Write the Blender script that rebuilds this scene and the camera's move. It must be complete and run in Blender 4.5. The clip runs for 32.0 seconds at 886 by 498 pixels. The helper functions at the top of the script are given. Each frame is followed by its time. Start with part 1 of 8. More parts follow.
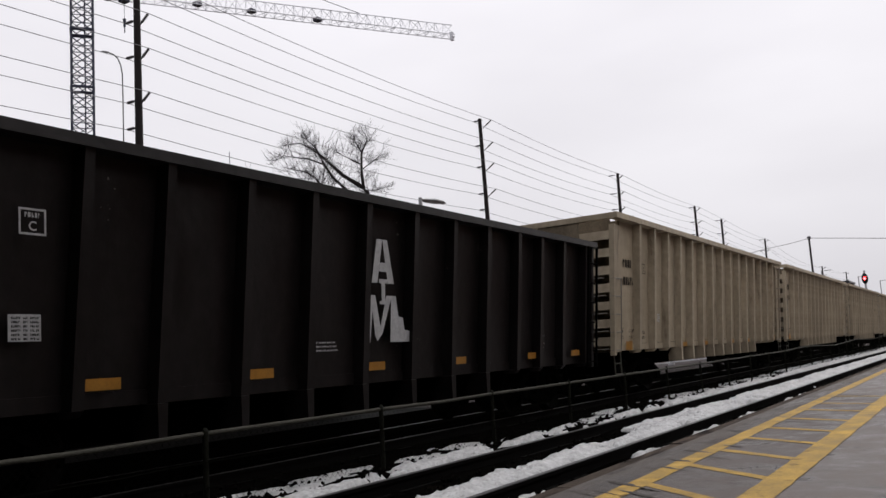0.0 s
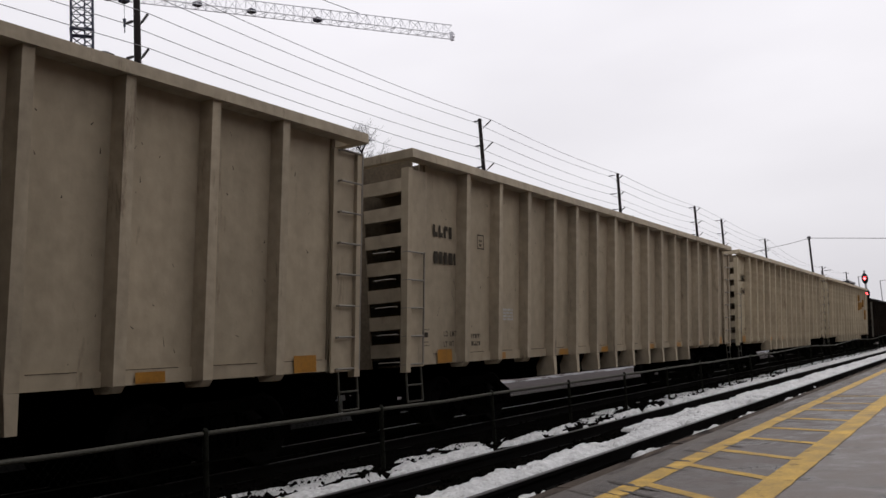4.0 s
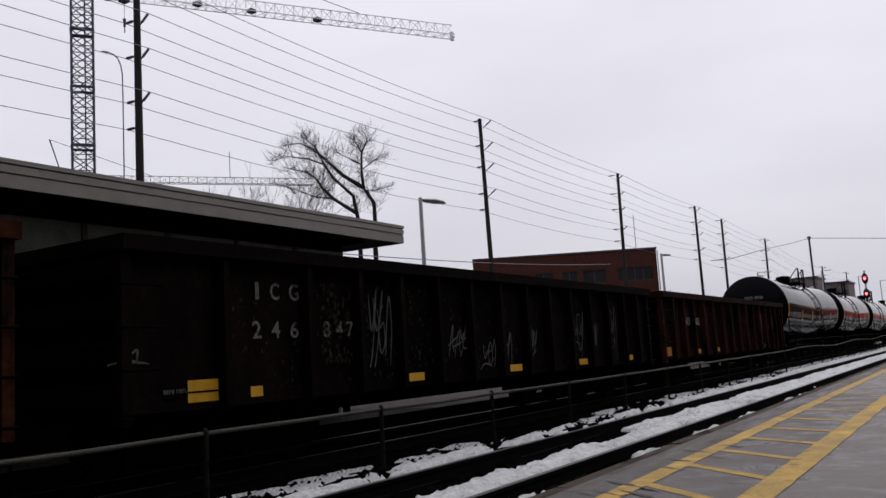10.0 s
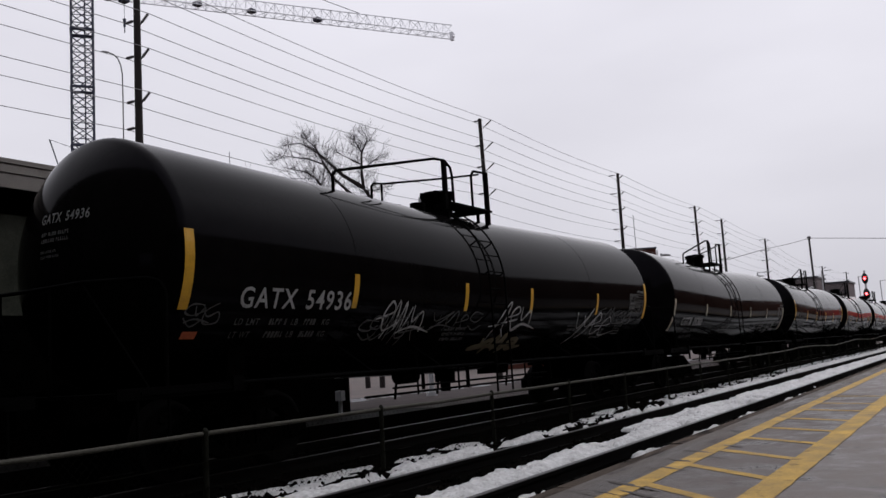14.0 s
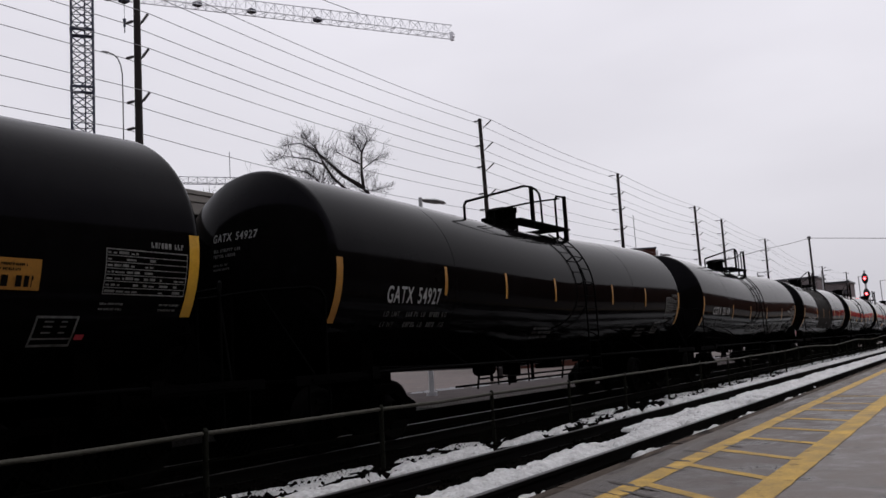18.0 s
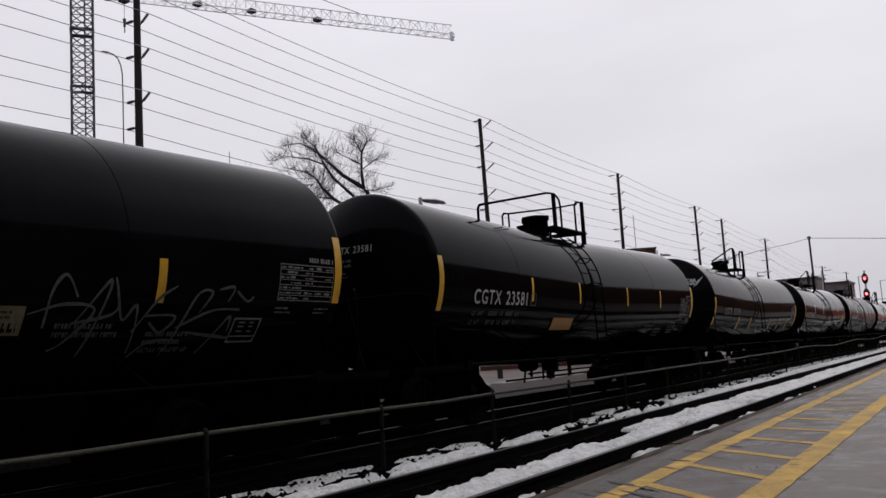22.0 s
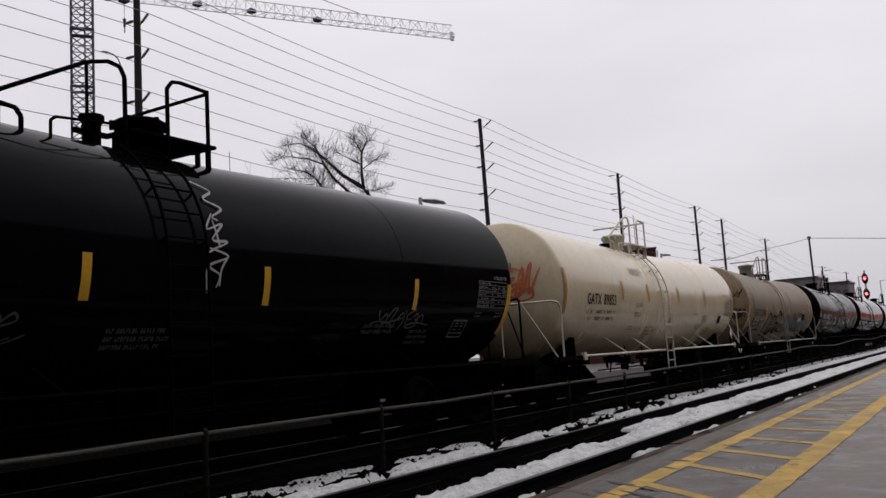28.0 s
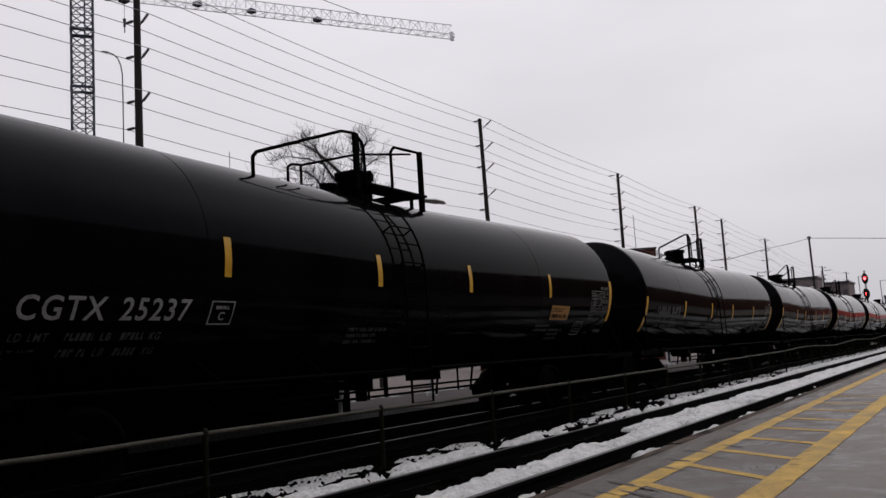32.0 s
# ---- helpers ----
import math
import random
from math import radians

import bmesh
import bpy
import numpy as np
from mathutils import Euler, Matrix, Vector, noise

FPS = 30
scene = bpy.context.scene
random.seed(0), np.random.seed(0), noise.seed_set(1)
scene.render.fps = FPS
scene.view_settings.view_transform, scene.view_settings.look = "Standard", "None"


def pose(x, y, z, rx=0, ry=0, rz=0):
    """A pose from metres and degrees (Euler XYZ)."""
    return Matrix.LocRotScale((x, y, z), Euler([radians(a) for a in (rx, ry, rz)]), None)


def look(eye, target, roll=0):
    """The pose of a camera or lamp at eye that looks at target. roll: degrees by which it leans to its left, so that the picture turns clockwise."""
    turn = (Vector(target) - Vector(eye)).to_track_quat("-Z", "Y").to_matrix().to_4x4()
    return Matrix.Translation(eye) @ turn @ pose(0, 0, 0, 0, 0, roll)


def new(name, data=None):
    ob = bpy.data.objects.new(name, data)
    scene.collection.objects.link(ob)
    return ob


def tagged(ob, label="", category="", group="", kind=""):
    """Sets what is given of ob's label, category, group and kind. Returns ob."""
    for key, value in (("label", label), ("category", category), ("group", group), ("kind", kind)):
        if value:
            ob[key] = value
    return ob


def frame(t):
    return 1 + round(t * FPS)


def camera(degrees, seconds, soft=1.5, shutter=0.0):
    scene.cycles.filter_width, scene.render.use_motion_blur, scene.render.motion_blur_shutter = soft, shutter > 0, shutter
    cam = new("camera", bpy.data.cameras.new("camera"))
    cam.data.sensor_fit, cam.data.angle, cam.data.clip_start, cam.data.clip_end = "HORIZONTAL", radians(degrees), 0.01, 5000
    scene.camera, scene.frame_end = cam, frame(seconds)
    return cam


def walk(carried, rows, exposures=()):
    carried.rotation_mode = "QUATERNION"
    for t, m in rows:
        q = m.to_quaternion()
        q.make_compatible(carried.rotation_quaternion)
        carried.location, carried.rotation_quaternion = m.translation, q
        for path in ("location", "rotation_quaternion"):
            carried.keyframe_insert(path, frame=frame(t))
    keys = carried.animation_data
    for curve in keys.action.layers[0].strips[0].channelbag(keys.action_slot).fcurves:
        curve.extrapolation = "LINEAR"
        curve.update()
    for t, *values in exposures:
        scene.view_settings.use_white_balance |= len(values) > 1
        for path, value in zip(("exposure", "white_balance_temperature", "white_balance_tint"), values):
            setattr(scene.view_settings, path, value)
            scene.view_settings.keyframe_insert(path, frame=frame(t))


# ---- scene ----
cam = camera(53.96, 32.0, soft=1.5)
EYE = pose(0, 0, 1.19, 97.2477, 3.6110, 31.8385)
walk(cam, [(0.0, EYE), (32.0, EYE)], exposures=[
    (0.0, 0.08, 6500, 10), (6.0, 0.08, 6500, 10), (8.0, 0.06, 6350, 11), (9.0, 0.02, 6320, 12), (10.0, -0.07, 6270, 12), (12.0, -0.1, 6270, 12), (14.0, -0.1, 6300, 12),
    (17.0, -0.1, 6350, 12), (21.0, -0.1, 6400, 12), (25.0, -0.1, 6450, 12), (30.0, -0.13, 6480, 12), (32.0, -0.15, 6480, 12)])

# ---- sky and light ----
sky_world = bpy.data.worlds.new("overcast_sky")
scene.world = sky_world
sky_world.use_nodes = True
wt = sky_world.node_tree
wt.nodes.clear()
w_out = wt.nodes.new("ShaderNodeOutputWorld")
w_bg = wt.nodes.new("ShaderNodeBackground")
w_sky = wt.nodes.new("ShaderNodeTexSky")
w_sky.sky_type = "NISHITA"
w_sky.sun_disc = False
w_sky.sun_elevation = radians(41)
w_sky.sun_rotation = radians(29)
w_sky.air_density, w_sky.dust_density = 1.5, 6.0
w_hsv = wt.nodes.new("ShaderNodeHueSaturation")
w_hsv.inputs["Saturation"].default_value = 0.12
w_hsv.inputs["Value"].default_value = 0.08
w_tc = wt.nodes.new("ShaderNodeTexCoord")
w_map = wt.nodes.new("ShaderNodeMapping")
w_map.inputs["Scale"].default_value = (1.2, 1.2, 3.5)
w_noise = wt.nodes.new("ShaderNodeTexNoise")
w_noise.inputs["Scale"].default_value = 1.6
w_noise.inputs["Detail"].default_value = 4.0
w_ramp = wt.nodes.new("ShaderNodeValToRGB")
w_ramp.color_ramp.elements[0].position = 0.3
w_ramp.color_ramp.elements[0].color = (0.86, 0.84, 0.89, 1)
w_ramp.color_ramp.elements[1].position = 0.7
w_ramp.color_ramp.elements[1].color = (1.0, 0.98, 1.03, 1)
w_mix = wt.nodes.new("ShaderNodeMix")
w_mix.data_type = "RGBA"
w_mix.inputs[0].default_value = 0.9
wt.links.new(w_sky.outputs[0], w_hsv.inputs["Color"])
wt.links.new(w_tc.outputs["Generated"], w_map.inputs["Vector"])
wt.links.new(w_map.outputs[0], w_noise.inputs["Vector"])
wt.links.new(w_noise.outputs["Fac"], w_ramp.inputs["Fac"])
wt.links.new(w_hsv.outputs[0], w_mix.inputs[6])
wt.links.new(w_ramp.outputs[0], w_mix.inputs[7])
w_sep = wt.nodes.new("ShaderNodeSeparateXYZ")
w_grad = wt.nodes.new("ShaderNodeMapRange")
w_grad.inputs[1].default_value, w_grad.inputs[2].default_value = 0.0, 1.0
w_grad.inputs[3].default_value, w_grad.inputs[4].default_value = 0.74, 1.46
w_zen = wt.nodes.new("ShaderNodeMapRange")      # an overcast sky is brightest overhead
w_zen.interpolation_type = "SMOOTHSTEP"
w_zen.inputs[1].default_value, w_zen.inputs[2].default_value = 0.45, 1.0
w_zen.inputs[3].default_value, w_zen.inputs[4].default_value = 0.0, 0.32
w_sum = wt.nodes.new("ShaderNodeMath")
w_mul = wt.nodes.new("ShaderNodeVectorMath")
w_mul.operation = "SCALE"
wt.links.new(w_tc.outputs["Generated"], w_sep.inputs[0])
wt.links.new(w_sep.outputs["Z"], w_grad.inputs[0])
wt.links.new(w_mix.outputs[2], w_mul.inputs[0])
wt.links.new(w_sep.outputs["Z"], w_zen.inputs[0])
wt.links.new(w_grad.outputs[0], w_sum.inputs[0])
wt.links.new(w_zen.outputs[0], w_sum.inputs[1])
wt.links.new(w_sum.outputs[0], w_mul.inputs["Scale"])
wt.links.new(w_mul.outputs[0], w_bg.inputs["Color"])
w_bg.inputs["Strength"].default_value = 1.0
wt.links.new(w_bg.outputs[0], w_out.inputs["Surface"])

sun_data = bpy.data.lights.new("sun", "SUN")
sun_data.energy = 0.5
sun_data.angle = radians(110)
sun_data.color = (1.0, 0.97, 0.93)
sun_ob = new("sun", sun_data)
sun_ob.matrix_world = look((25, 45, 45), (0, 0, 0))


# ---- materials ----
def material(name, base, rough=0.6, metal=0.0, vary=0.25, scale=3.0, fine=40.0, bump=0.15, stain=None, stain_at=0.6,
             streak=0.0, spec=0.5, coat=0.0, random_tone=0.0, rvar=0.1, along=0.0):
    m = bpy.data.materials.new(name)
    m.use_nodes = True
    nt = m.node_tree
    b = nt.nodes["Principled BSDF"]
    tc = nt.nodes.new("ShaderNodeTexCoord")
    mp = nt.nodes.new("ShaderNodeMapping")
    if streak:
        mp.inputs["Scale"].default_value = (1.0, 1.0, 1.0 / streak)
    if along:
        mp.inputs["Scale"].default_value = (1.0, 1.0 / along, 1.0)
    ri = nt.nodes.new("ShaderNodeObjectInfo")
    rv = nt.nodes.new("ShaderNodeVectorMath")
    rv.operation = "SCALE"
    rv.inputs[0].default_value = (31.0, 53.0, 17.0)
    nt.links.new(ri.outputs["Random"], rv.inputs["Scale"])
    ra = nt.nodes.new("ShaderNodeVectorMath")
    ra.operation = "ADD"
    nt.links.new(tc.outputs["Object"], ra.inputs[0])
    nt.links.new(rv.outputs[0], ra.inputs[1])
    nt.links.new(ra.outputs[0], mp.inputs["Vector"])
    n1 = nt.nodes.new("ShaderNodeTexNoise")
    n1.inputs["Scale"].default_value = scale
    n1.inputs["Detail"].default_value = 6
    n1.inputs["Roughness"].default_value = 0.65
    nt.links.new(mp.outputs[0], n1.inputs["Vector"])
    n2 = nt.nodes.new("ShaderNodeTexNoise")
    n2.inputs["Scale"].default_value = fine
    n2.inputs["Detail"].default_value = 3
    nt.links.new(tc.outputs["Object"], n2.inputs["Vector"])
    r1 = nt.nodes.new("ShaderNodeMapRange")
    r1.inputs[1].default_value, r1.inputs[2].default_value = 0.3, 0.7
    r1.inputs[3].default_value, r1.inputs[4].default_value = 1 - vary, 1 + vary
    nt.links.new(n1.outputs["Fac"], r1.inputs[0])
    r2 = nt.nodes.new("ShaderNodeMapRange")
    r2.inputs[1].default_value, r2.inputs[2].default_value = 0.3, 0.7
    r2.inputs[3].default_value, r2.inputs[4].default_value = 1 - vary * 0.5, 1 + vary * 0.5
    nt.links.new(n2.outputs["Fac"], r2.inputs[0])
    mu = nt.nodes.new("ShaderNodeMath")
    mu.operation = "MULTIPLY"
    nt.links.new(r1.outputs[0], mu.inputs[0])
    nt.links.new(r2.outputs[0], mu.inputs[1])
    factor = mu.outputs[0]
    if random_tone:
        oi = nt.nodes.new("ShaderNodeObjectInfo")
        r3 = nt.nodes.new("ShaderNodeMapRange")
        r3.inputs[3].default_value, r3.inputs[4].default_value = 1 - random_tone, 1 + random_tone
        nt.links.new(oi.outputs["Random"], r3.inputs[0])
        mr = nt.nodes.new("ShaderNodeMath")
        mr.operation = "MULTIPLY"
        nt.links.new(factor, mr.inputs[0])
        nt.links.new(r3.outputs[0], mr.inputs[1])
        factor = mr.outputs[0]
    vm = nt.nodes.new("ShaderNodeVectorMath")
    vm.operation = "SCALE"
    vm.inputs[0].default_value = base
    nt.links.new(factor, vm.inputs["Scale"])
    color = vm.outputs[0]
    if stain:
        n3 = nt.nodes.new("ShaderNodeTexNoise")
        n3.inputs["Scale"].default_value = scale * 1.7
        n3.inputs["Detail"].default_value = 8
        n3.inputs["Roughness"].default_value = 0.7
        nt.links.new(mp.outputs[0], n3.inputs["Vector"])
        r4 = nt.nodes.new("ShaderNodeMapRange")
        r4.inputs[1].default_value, r4.inputs[2].default_value = stain_at, stain_at + 0.12
        nt.links.new(n3.outputs["Fac"], r4.inputs[0])
        mx = nt.nodes.new("ShaderNodeMix")
        mx.data_type = "RGBA"
        nt.links.new(r4.outputs[0], mx.inputs[0])
        nt.links.new(color, mx.inputs[6])
        mx.inputs[7].default_value = (*stain, 1)
        color = mx.outputs[2]
    nt.links.new(color, b.inputs["Base Color"])
    rr = nt.nodes.new("ShaderNodeMapRange")
    rr.inputs[1].default_value, rr.inputs[2].default_value = 0.3, 0.7
    rr.inputs[3].default_value, rr.inputs[4].default_value = max(0.03, rough - rvar), min(1, rough + rvar)
    nt.links.new(n1.outputs["Fac"], rr.inputs[0])
    nt.links.new(rr.outputs[0], b.inputs["Roughness"])
    b.inputs["Metallic"].default_value = metal
    b.inputs["Specular IOR Level"].default_value = spec
    b.inputs["Coat Weight"].default_value = coat
    if bump:
        bp = nt.nodes.new("ShaderNodeBump")
        bp.inputs["Strength"].default_value = bump
        bp.inputs["Distance"].default_value = 0.02
        nt.links.new(n2.outputs["Fac"], bp.inputs["Height"])
        nt.links.new(bp.outputs[0], b.inputs["Normal"])
    return m


def glow(name, color, strength):
    m = bpy.data.materials.new(name)
    m.use_nodes = True
    b = m.node_tree.nodes["Principled BSDF"]
    b.inputs["Base Color"].default_value = (*color, 1)
    b.inputs["Emission Color"].default_value = (*color, 1)
    b.inputs["Emission Strength"].default_value = strength
    return m


M_GREY = material("grey_car_paint", (0.332, 0.277, 0.2), 0.6, vary=0.18, scale=1.1, fine=5, bump=0.4, stain=(0.12, 0.088, 0.058), stain_at=0.61, streak=5, spec=0.15, random_tone=0.06)
M_GREYRIB = material("grey_rib_paint", (0.342, 0.287, 0.21), 0.55, vary=0.22, scale=1.6, fine=7, bump=0.3, stain=(0.125, 0.09, 0.06), stain_at=0.59, streak=5, spec=0.15, random_tone=0.05)
# end paint darkened: shade in the pockets and between cars put into colour
M_GREYDARK = material("grey_car_shaded_end_paint", (0.15, 0.122, 0.088), 0.8, vary=0.3, scale=2, fine=20, bump=0.1, streak=3, spec=0.05)
M_BLACKGON = material("black_gondola_paint", (0.0085, 0.0068, 0.0066), 0.4, vary=0.5, scale=1.5, fine=6, bump=0.3, stain=(0.003, 0.0026, 0.0025), stain_at=0.58, streak=4, spec=0.22)
M_DARKGON = material("worn_dark_gondola_paint", (0.0098, 0.0066, 0.0045), 0.7, vary=0.8, scale=1.8, fine=16, bump=0.25, stain=(0.0026, 0.002, 0.0016), stain_at=0.54, streak=2, spec=0.04)
M_RUST = material("rusty_brown_paint", (0.03, 0.0098, 0.0044), 0.8, vary=0.75, scale=1.9, fine=14, bump=0.3, stain=(0.0035, 0.002, 0.0016), stain_at=0.5, streak=2, spec=0.03, random_tone=0.35)
M_RUST2 = material("dark_rust_paint", (0.0038, 0.0023, 0.0018), 0.8, vary=0.8, scale=2.0, fine=14, bump=0.3, stain=(0.017, 0.0115, 0.0085), stain_at=0.6, streak=2.5, spec=0.02, random_tone=0.4)
M_RUST3 = material("red_brown_paint", (0.017, 0.005, 0.0032), 0.8, vary=0.8, scale=1.5, fine=14, bump=0.25, stain=(0.0009, 0.0006, 0.0005), stain_at=0.475, streak=2.5, spec=0.03, random_tone=0.35)
M_TANK = material("black_tank_paint", (0.0028, 0.0026, 0.0027), 0.1, vary=0.4, scale=0.9, fine=9, bump=0, stain=(0.0042, 0.0036, 0.0035), stain_at=0.6, streak=3, spec=0.019, rvar=0.05)
M_TANK.node_tree.nodes["Principled BSDF"].inputs["Specular Tint"].default_value = (0.78, 0.75, 1.0, 1)
M_TANKB = material("brownish_black_tank_paint", (0.0024, 0.0019, 0.0018), 0.2, vary=0.4, scale=0.9, fine=9, bump=0, stain=(0.005, 0.004, 0.0035), stain_at=0.58, streak=3, spec=0.018, rvar=0.07)
M_WHITETANK = material("cream_tank_paint", (0.46, 0.385, 0.265), 0.22, vary=0.12, scale=0.8, fine=10, bump=0.02, stain=(0.25, 0.18, 0.1), stain_at=0.63, streak=7, spec=0.3)
M_TANTANK = material("grimy_tan_tank_paint", (0.166, 0.122, 0.077), 0.5, vary=0.25, scale=1.0, fine=10, bump=0.03, stain=(0.065, 0.04, 0.022), stain_at=0.55, streak=4, spec=0.15)
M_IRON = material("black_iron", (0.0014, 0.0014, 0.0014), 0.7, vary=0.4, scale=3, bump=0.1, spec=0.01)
# grimy truck steel; the shelter walls borrow it for painted canopy shade
M_TRUCK = material("grimy_steel_and_shade", (0.0011, 0.001, 0.0009), 0.9, vary=0.5, scale=4, bump=0.2, spec=0.0)
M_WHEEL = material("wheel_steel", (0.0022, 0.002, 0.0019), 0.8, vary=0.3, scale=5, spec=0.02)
M_CREAMIRON = material("cream_painted_iron", (0.43, 0.39, 0.32), 0.5, vary=0.15, scale=4, stain=(0.2, 0.13, 0.08), stain_at=0.66)
M_TANIRON = material("tan_painted_iron", (0.2, 0.175, 0.145), 0.6, vary=0.2, scale=4, stain=(0.1, 0.06, 0.04), stain_at=0.62)
M_GALV = material("dull_ladder_steel", (0.17, 0.152, 0.125), 0.5, vary=0.2, scale=5)
M_YELLOW = material("yellow_reflective_sheet", (0.5, 0.27, 0.012), 0.4, vary=0.15, scale=6, bump=0)
M_AMBER = material("amber_reflective_sheet", (0.3, 0.135, 0.012), 0.45, vary=0.2, scale=6, bump=0)
M_PALESTRIP = material("pale_reflective_sheet", (0.34, 0.3, 0.22), 0.5, vary=0.2, scale=6, bump=0)
M_WHITEPAINT = material("white_lettering", (0.4, 0.4, 0.4), 0.6, vary=0.2, scale=10, bump=0)
M_DIMPAINT = material("faded_white_stencil", (0.065, 0.065, 0.065), 0.7, vary=0.5, scale=14, bump=0, spec=0.2)
M_OLDWHITE = material("worn_white_lettering", (0.12, 0.115, 0.105), 0.7, vary=0.6, scale=9, bump=0, stain=(0.012, 0.009, 0.0075), stain_at=0.53, spec=0.05)
M_CARINK = material("chipped_white_lettering", (0.24, 0.23, 0.22), 0.7, vary=0.5, scale=9, bump=0, stain=(0.02, 0.012, 0.01), stain_at=0.56, spec=0.05)
M_BLACKPAINT = material("black_lettering", (0.006, 0.0055, 0.005), 0.8, vary=0.2, scale=10, bump=0, spec=0.02)
M_DIMBLACK = material("faded_black_stencil", (0.045, 0.038, 0.03), 0.8, vary=0.4, scale=14, bump=0, spec=0.05)
M_TANKINK = material("white_stencilled_number", (0.32, 0.32, 0.32), 0.7, vary=0.25, scale=9, bump=0, stain=(0.12, 0.12, 0.12), stain_at=0.6, spec=0.1)
M_HEADPAINT = material("dull_white_stencil", (0.2, 0.2, 0.2), 0.7, vary=0.3, scale=14, bump=0, spec=0.1)
M_RED = material("red_placard", (0.5, 0.05, 0.07), 0.5, bump=0)
M_REDGRAF = material("orange_red_spray", (0.42, 0.1, 0.035), 0.6, vary=0.3, bump=0)
M_BLUEGRAF = material("blue_spray", (0.0275, 0.0495, 0.176), 0.6, vary=0.3, bump=0)
M_GREYGRAF = material("grey_blue_spray", (0.06, 0.062, 0.085), 0.6, vary=0.45, scale=3, bump=0, stain=(0.03, 0.03, 0.035), stain_at=0.55)
M_RAIL = material("rail_steel_side", (0.004, 0.0036, 0.0034), 0.7, vary=0.3, scale=6, spec=0.02)
M_RAILTOP = material("polished_rail_head", (0.055, 0.052, 0.052), 0.5, metal=0.5, vary=0.3, scale=5, spec=0.2)
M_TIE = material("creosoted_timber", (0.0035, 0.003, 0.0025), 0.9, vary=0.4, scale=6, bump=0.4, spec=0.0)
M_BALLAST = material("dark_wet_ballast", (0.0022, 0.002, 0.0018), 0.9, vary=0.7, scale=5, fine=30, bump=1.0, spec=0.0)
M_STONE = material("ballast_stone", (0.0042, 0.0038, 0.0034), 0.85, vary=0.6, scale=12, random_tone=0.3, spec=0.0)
M_FADEDINK = material("faded_black_stencil", (0.13, 0.11, 0.085), 0.8, vary=0.4, scale=9, bump=0, stain=(0.3, 0.26, 0.2), stain_at=0.55, spec=0.05)
M_SNOW = material("old_snow", (0.475, 0.475, 0.47), 0.85, vary=0.22, scale=6, fine=28, bump=1.0, stain=(0.12, 0.105, 0.09), stain_at=0.6, spec=0.1)
M_ASPHALT = material("wet_platform_asphalt", (0.13, 0.112, 0.102), 0.5, vary=0.5, scale=2.2, fine=90, bump=0.5, stain=(0.03, 0.025, 0.022), stain_at=0.585, rvar=0.3, spec=0.14)
M_EDGE = material("worn_platform_edge_concrete", (0.062, 0.048, 0.038), 0.8, vary=0.6, scale=3, fine=50, bump=0.4, stain=(0.01, 0.0075, 0.006), stain_at=0.49, along=6, spec=0.04)
M_MARGIN = material("wet_edge_asphalt", (0.078, 0.066, 0.058), 0.55, vary=0.5, scale=2.2, fine=60, bump=0.4, stain=(0.02, 0.016, 0.013), stain_at=0.53, rvar=0.25, along=5, spec=0.1)
M_DAMP = material("damp_trodden_asphalt", (0.092, 0.078, 0.071), 0.5, vary=0.5, scale=2.2, fine=90, bump=0.5, stain=(0.026, 0.021, 0.018), stain_at=0.56, rvar=0.3, spec=0.14)
M_SMEAR = material("dark_wet_smear", (0.045, 0.036, 0.029), 0.5, vary=0.5, scale=5, fine=60, bump=0.2, spec=0.1)
M_YLINE = material("worn_yellow_line_paint", (0.345, 0.22, 0.053), 0.6, vary=0.45, scale=2.8, fine=60, bump=0.06, stain=(0.09, 0.06, 0.024), stain_at=0.57, random_tone=0.06, spec=0.08)
M_FENCE = material("galvanised_fence_tube", (0.048, 0.046, 0.037), 0.65, vary=0.35, scale=5, spec=0.1)
M_FENCEPOST = material("green_grey_fence_post", (0.012, 0.0125, 0.009), 0.7, vary=0.3, scale=5, spec=0.05)
M_WIRE = material("fence_wire", (0.005, 0.005, 0.004), 0.8, vary=0.2, spec=0.0)
M_CABLE = material("overhead_cable", (0.165, 0.16, 0.172), 0.6, vary=0.1, bump=0)
M_POLE = material("weathered_timber_pole", (0.016, 0.013, 0.0125), 0.85, vary=0.3, scale=4, bump=0.3, streak=8, spec=0.15)
M_ARM = material("insulator_brown", (0.035, 0.032, 0.035), 0.4, vary=0.2, spec=0.3)
M_CRANE = material("crane_tower_steel", (0.028, 0.031, 0.05), 0.5, vary=0.2, spec=0.2)
M_JIB = material("crane_jib_pale_paint", (0.62, 0.62, 0.66), 0.5, vary=0.15)
M_CANOPY = material("ribbed_canopy_fascia", (0.165, 0.152, 0.137), 0.5, vary=0.15, scale=2, stain=(0.11, 0.1, 0.086), stain_at=0.62, spec=0.3)
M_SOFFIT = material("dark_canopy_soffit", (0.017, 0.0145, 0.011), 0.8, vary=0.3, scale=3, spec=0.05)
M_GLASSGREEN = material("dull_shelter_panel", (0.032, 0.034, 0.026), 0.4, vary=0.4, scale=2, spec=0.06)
M_BRICKJOINT = material("brick_wall_mortar", (0.045, 0.0175, 0.013), 0.85, vary=0.35, scale=3, fine=20, spec=0.05)
M_PANE = material("dark_window_glass", (0.012, 0.013, 0.015), 0.15, vary=0.2, scale=2, bump=0, spec=0.08)
M_FRAME = material("window_frame", (0.03, 0.03, 0.033), 0.5, spec=0.3)
M_LAMP = material("grey_lamp_post", (0.3, 0.3, 0.31), 0.45, vary=0.1)
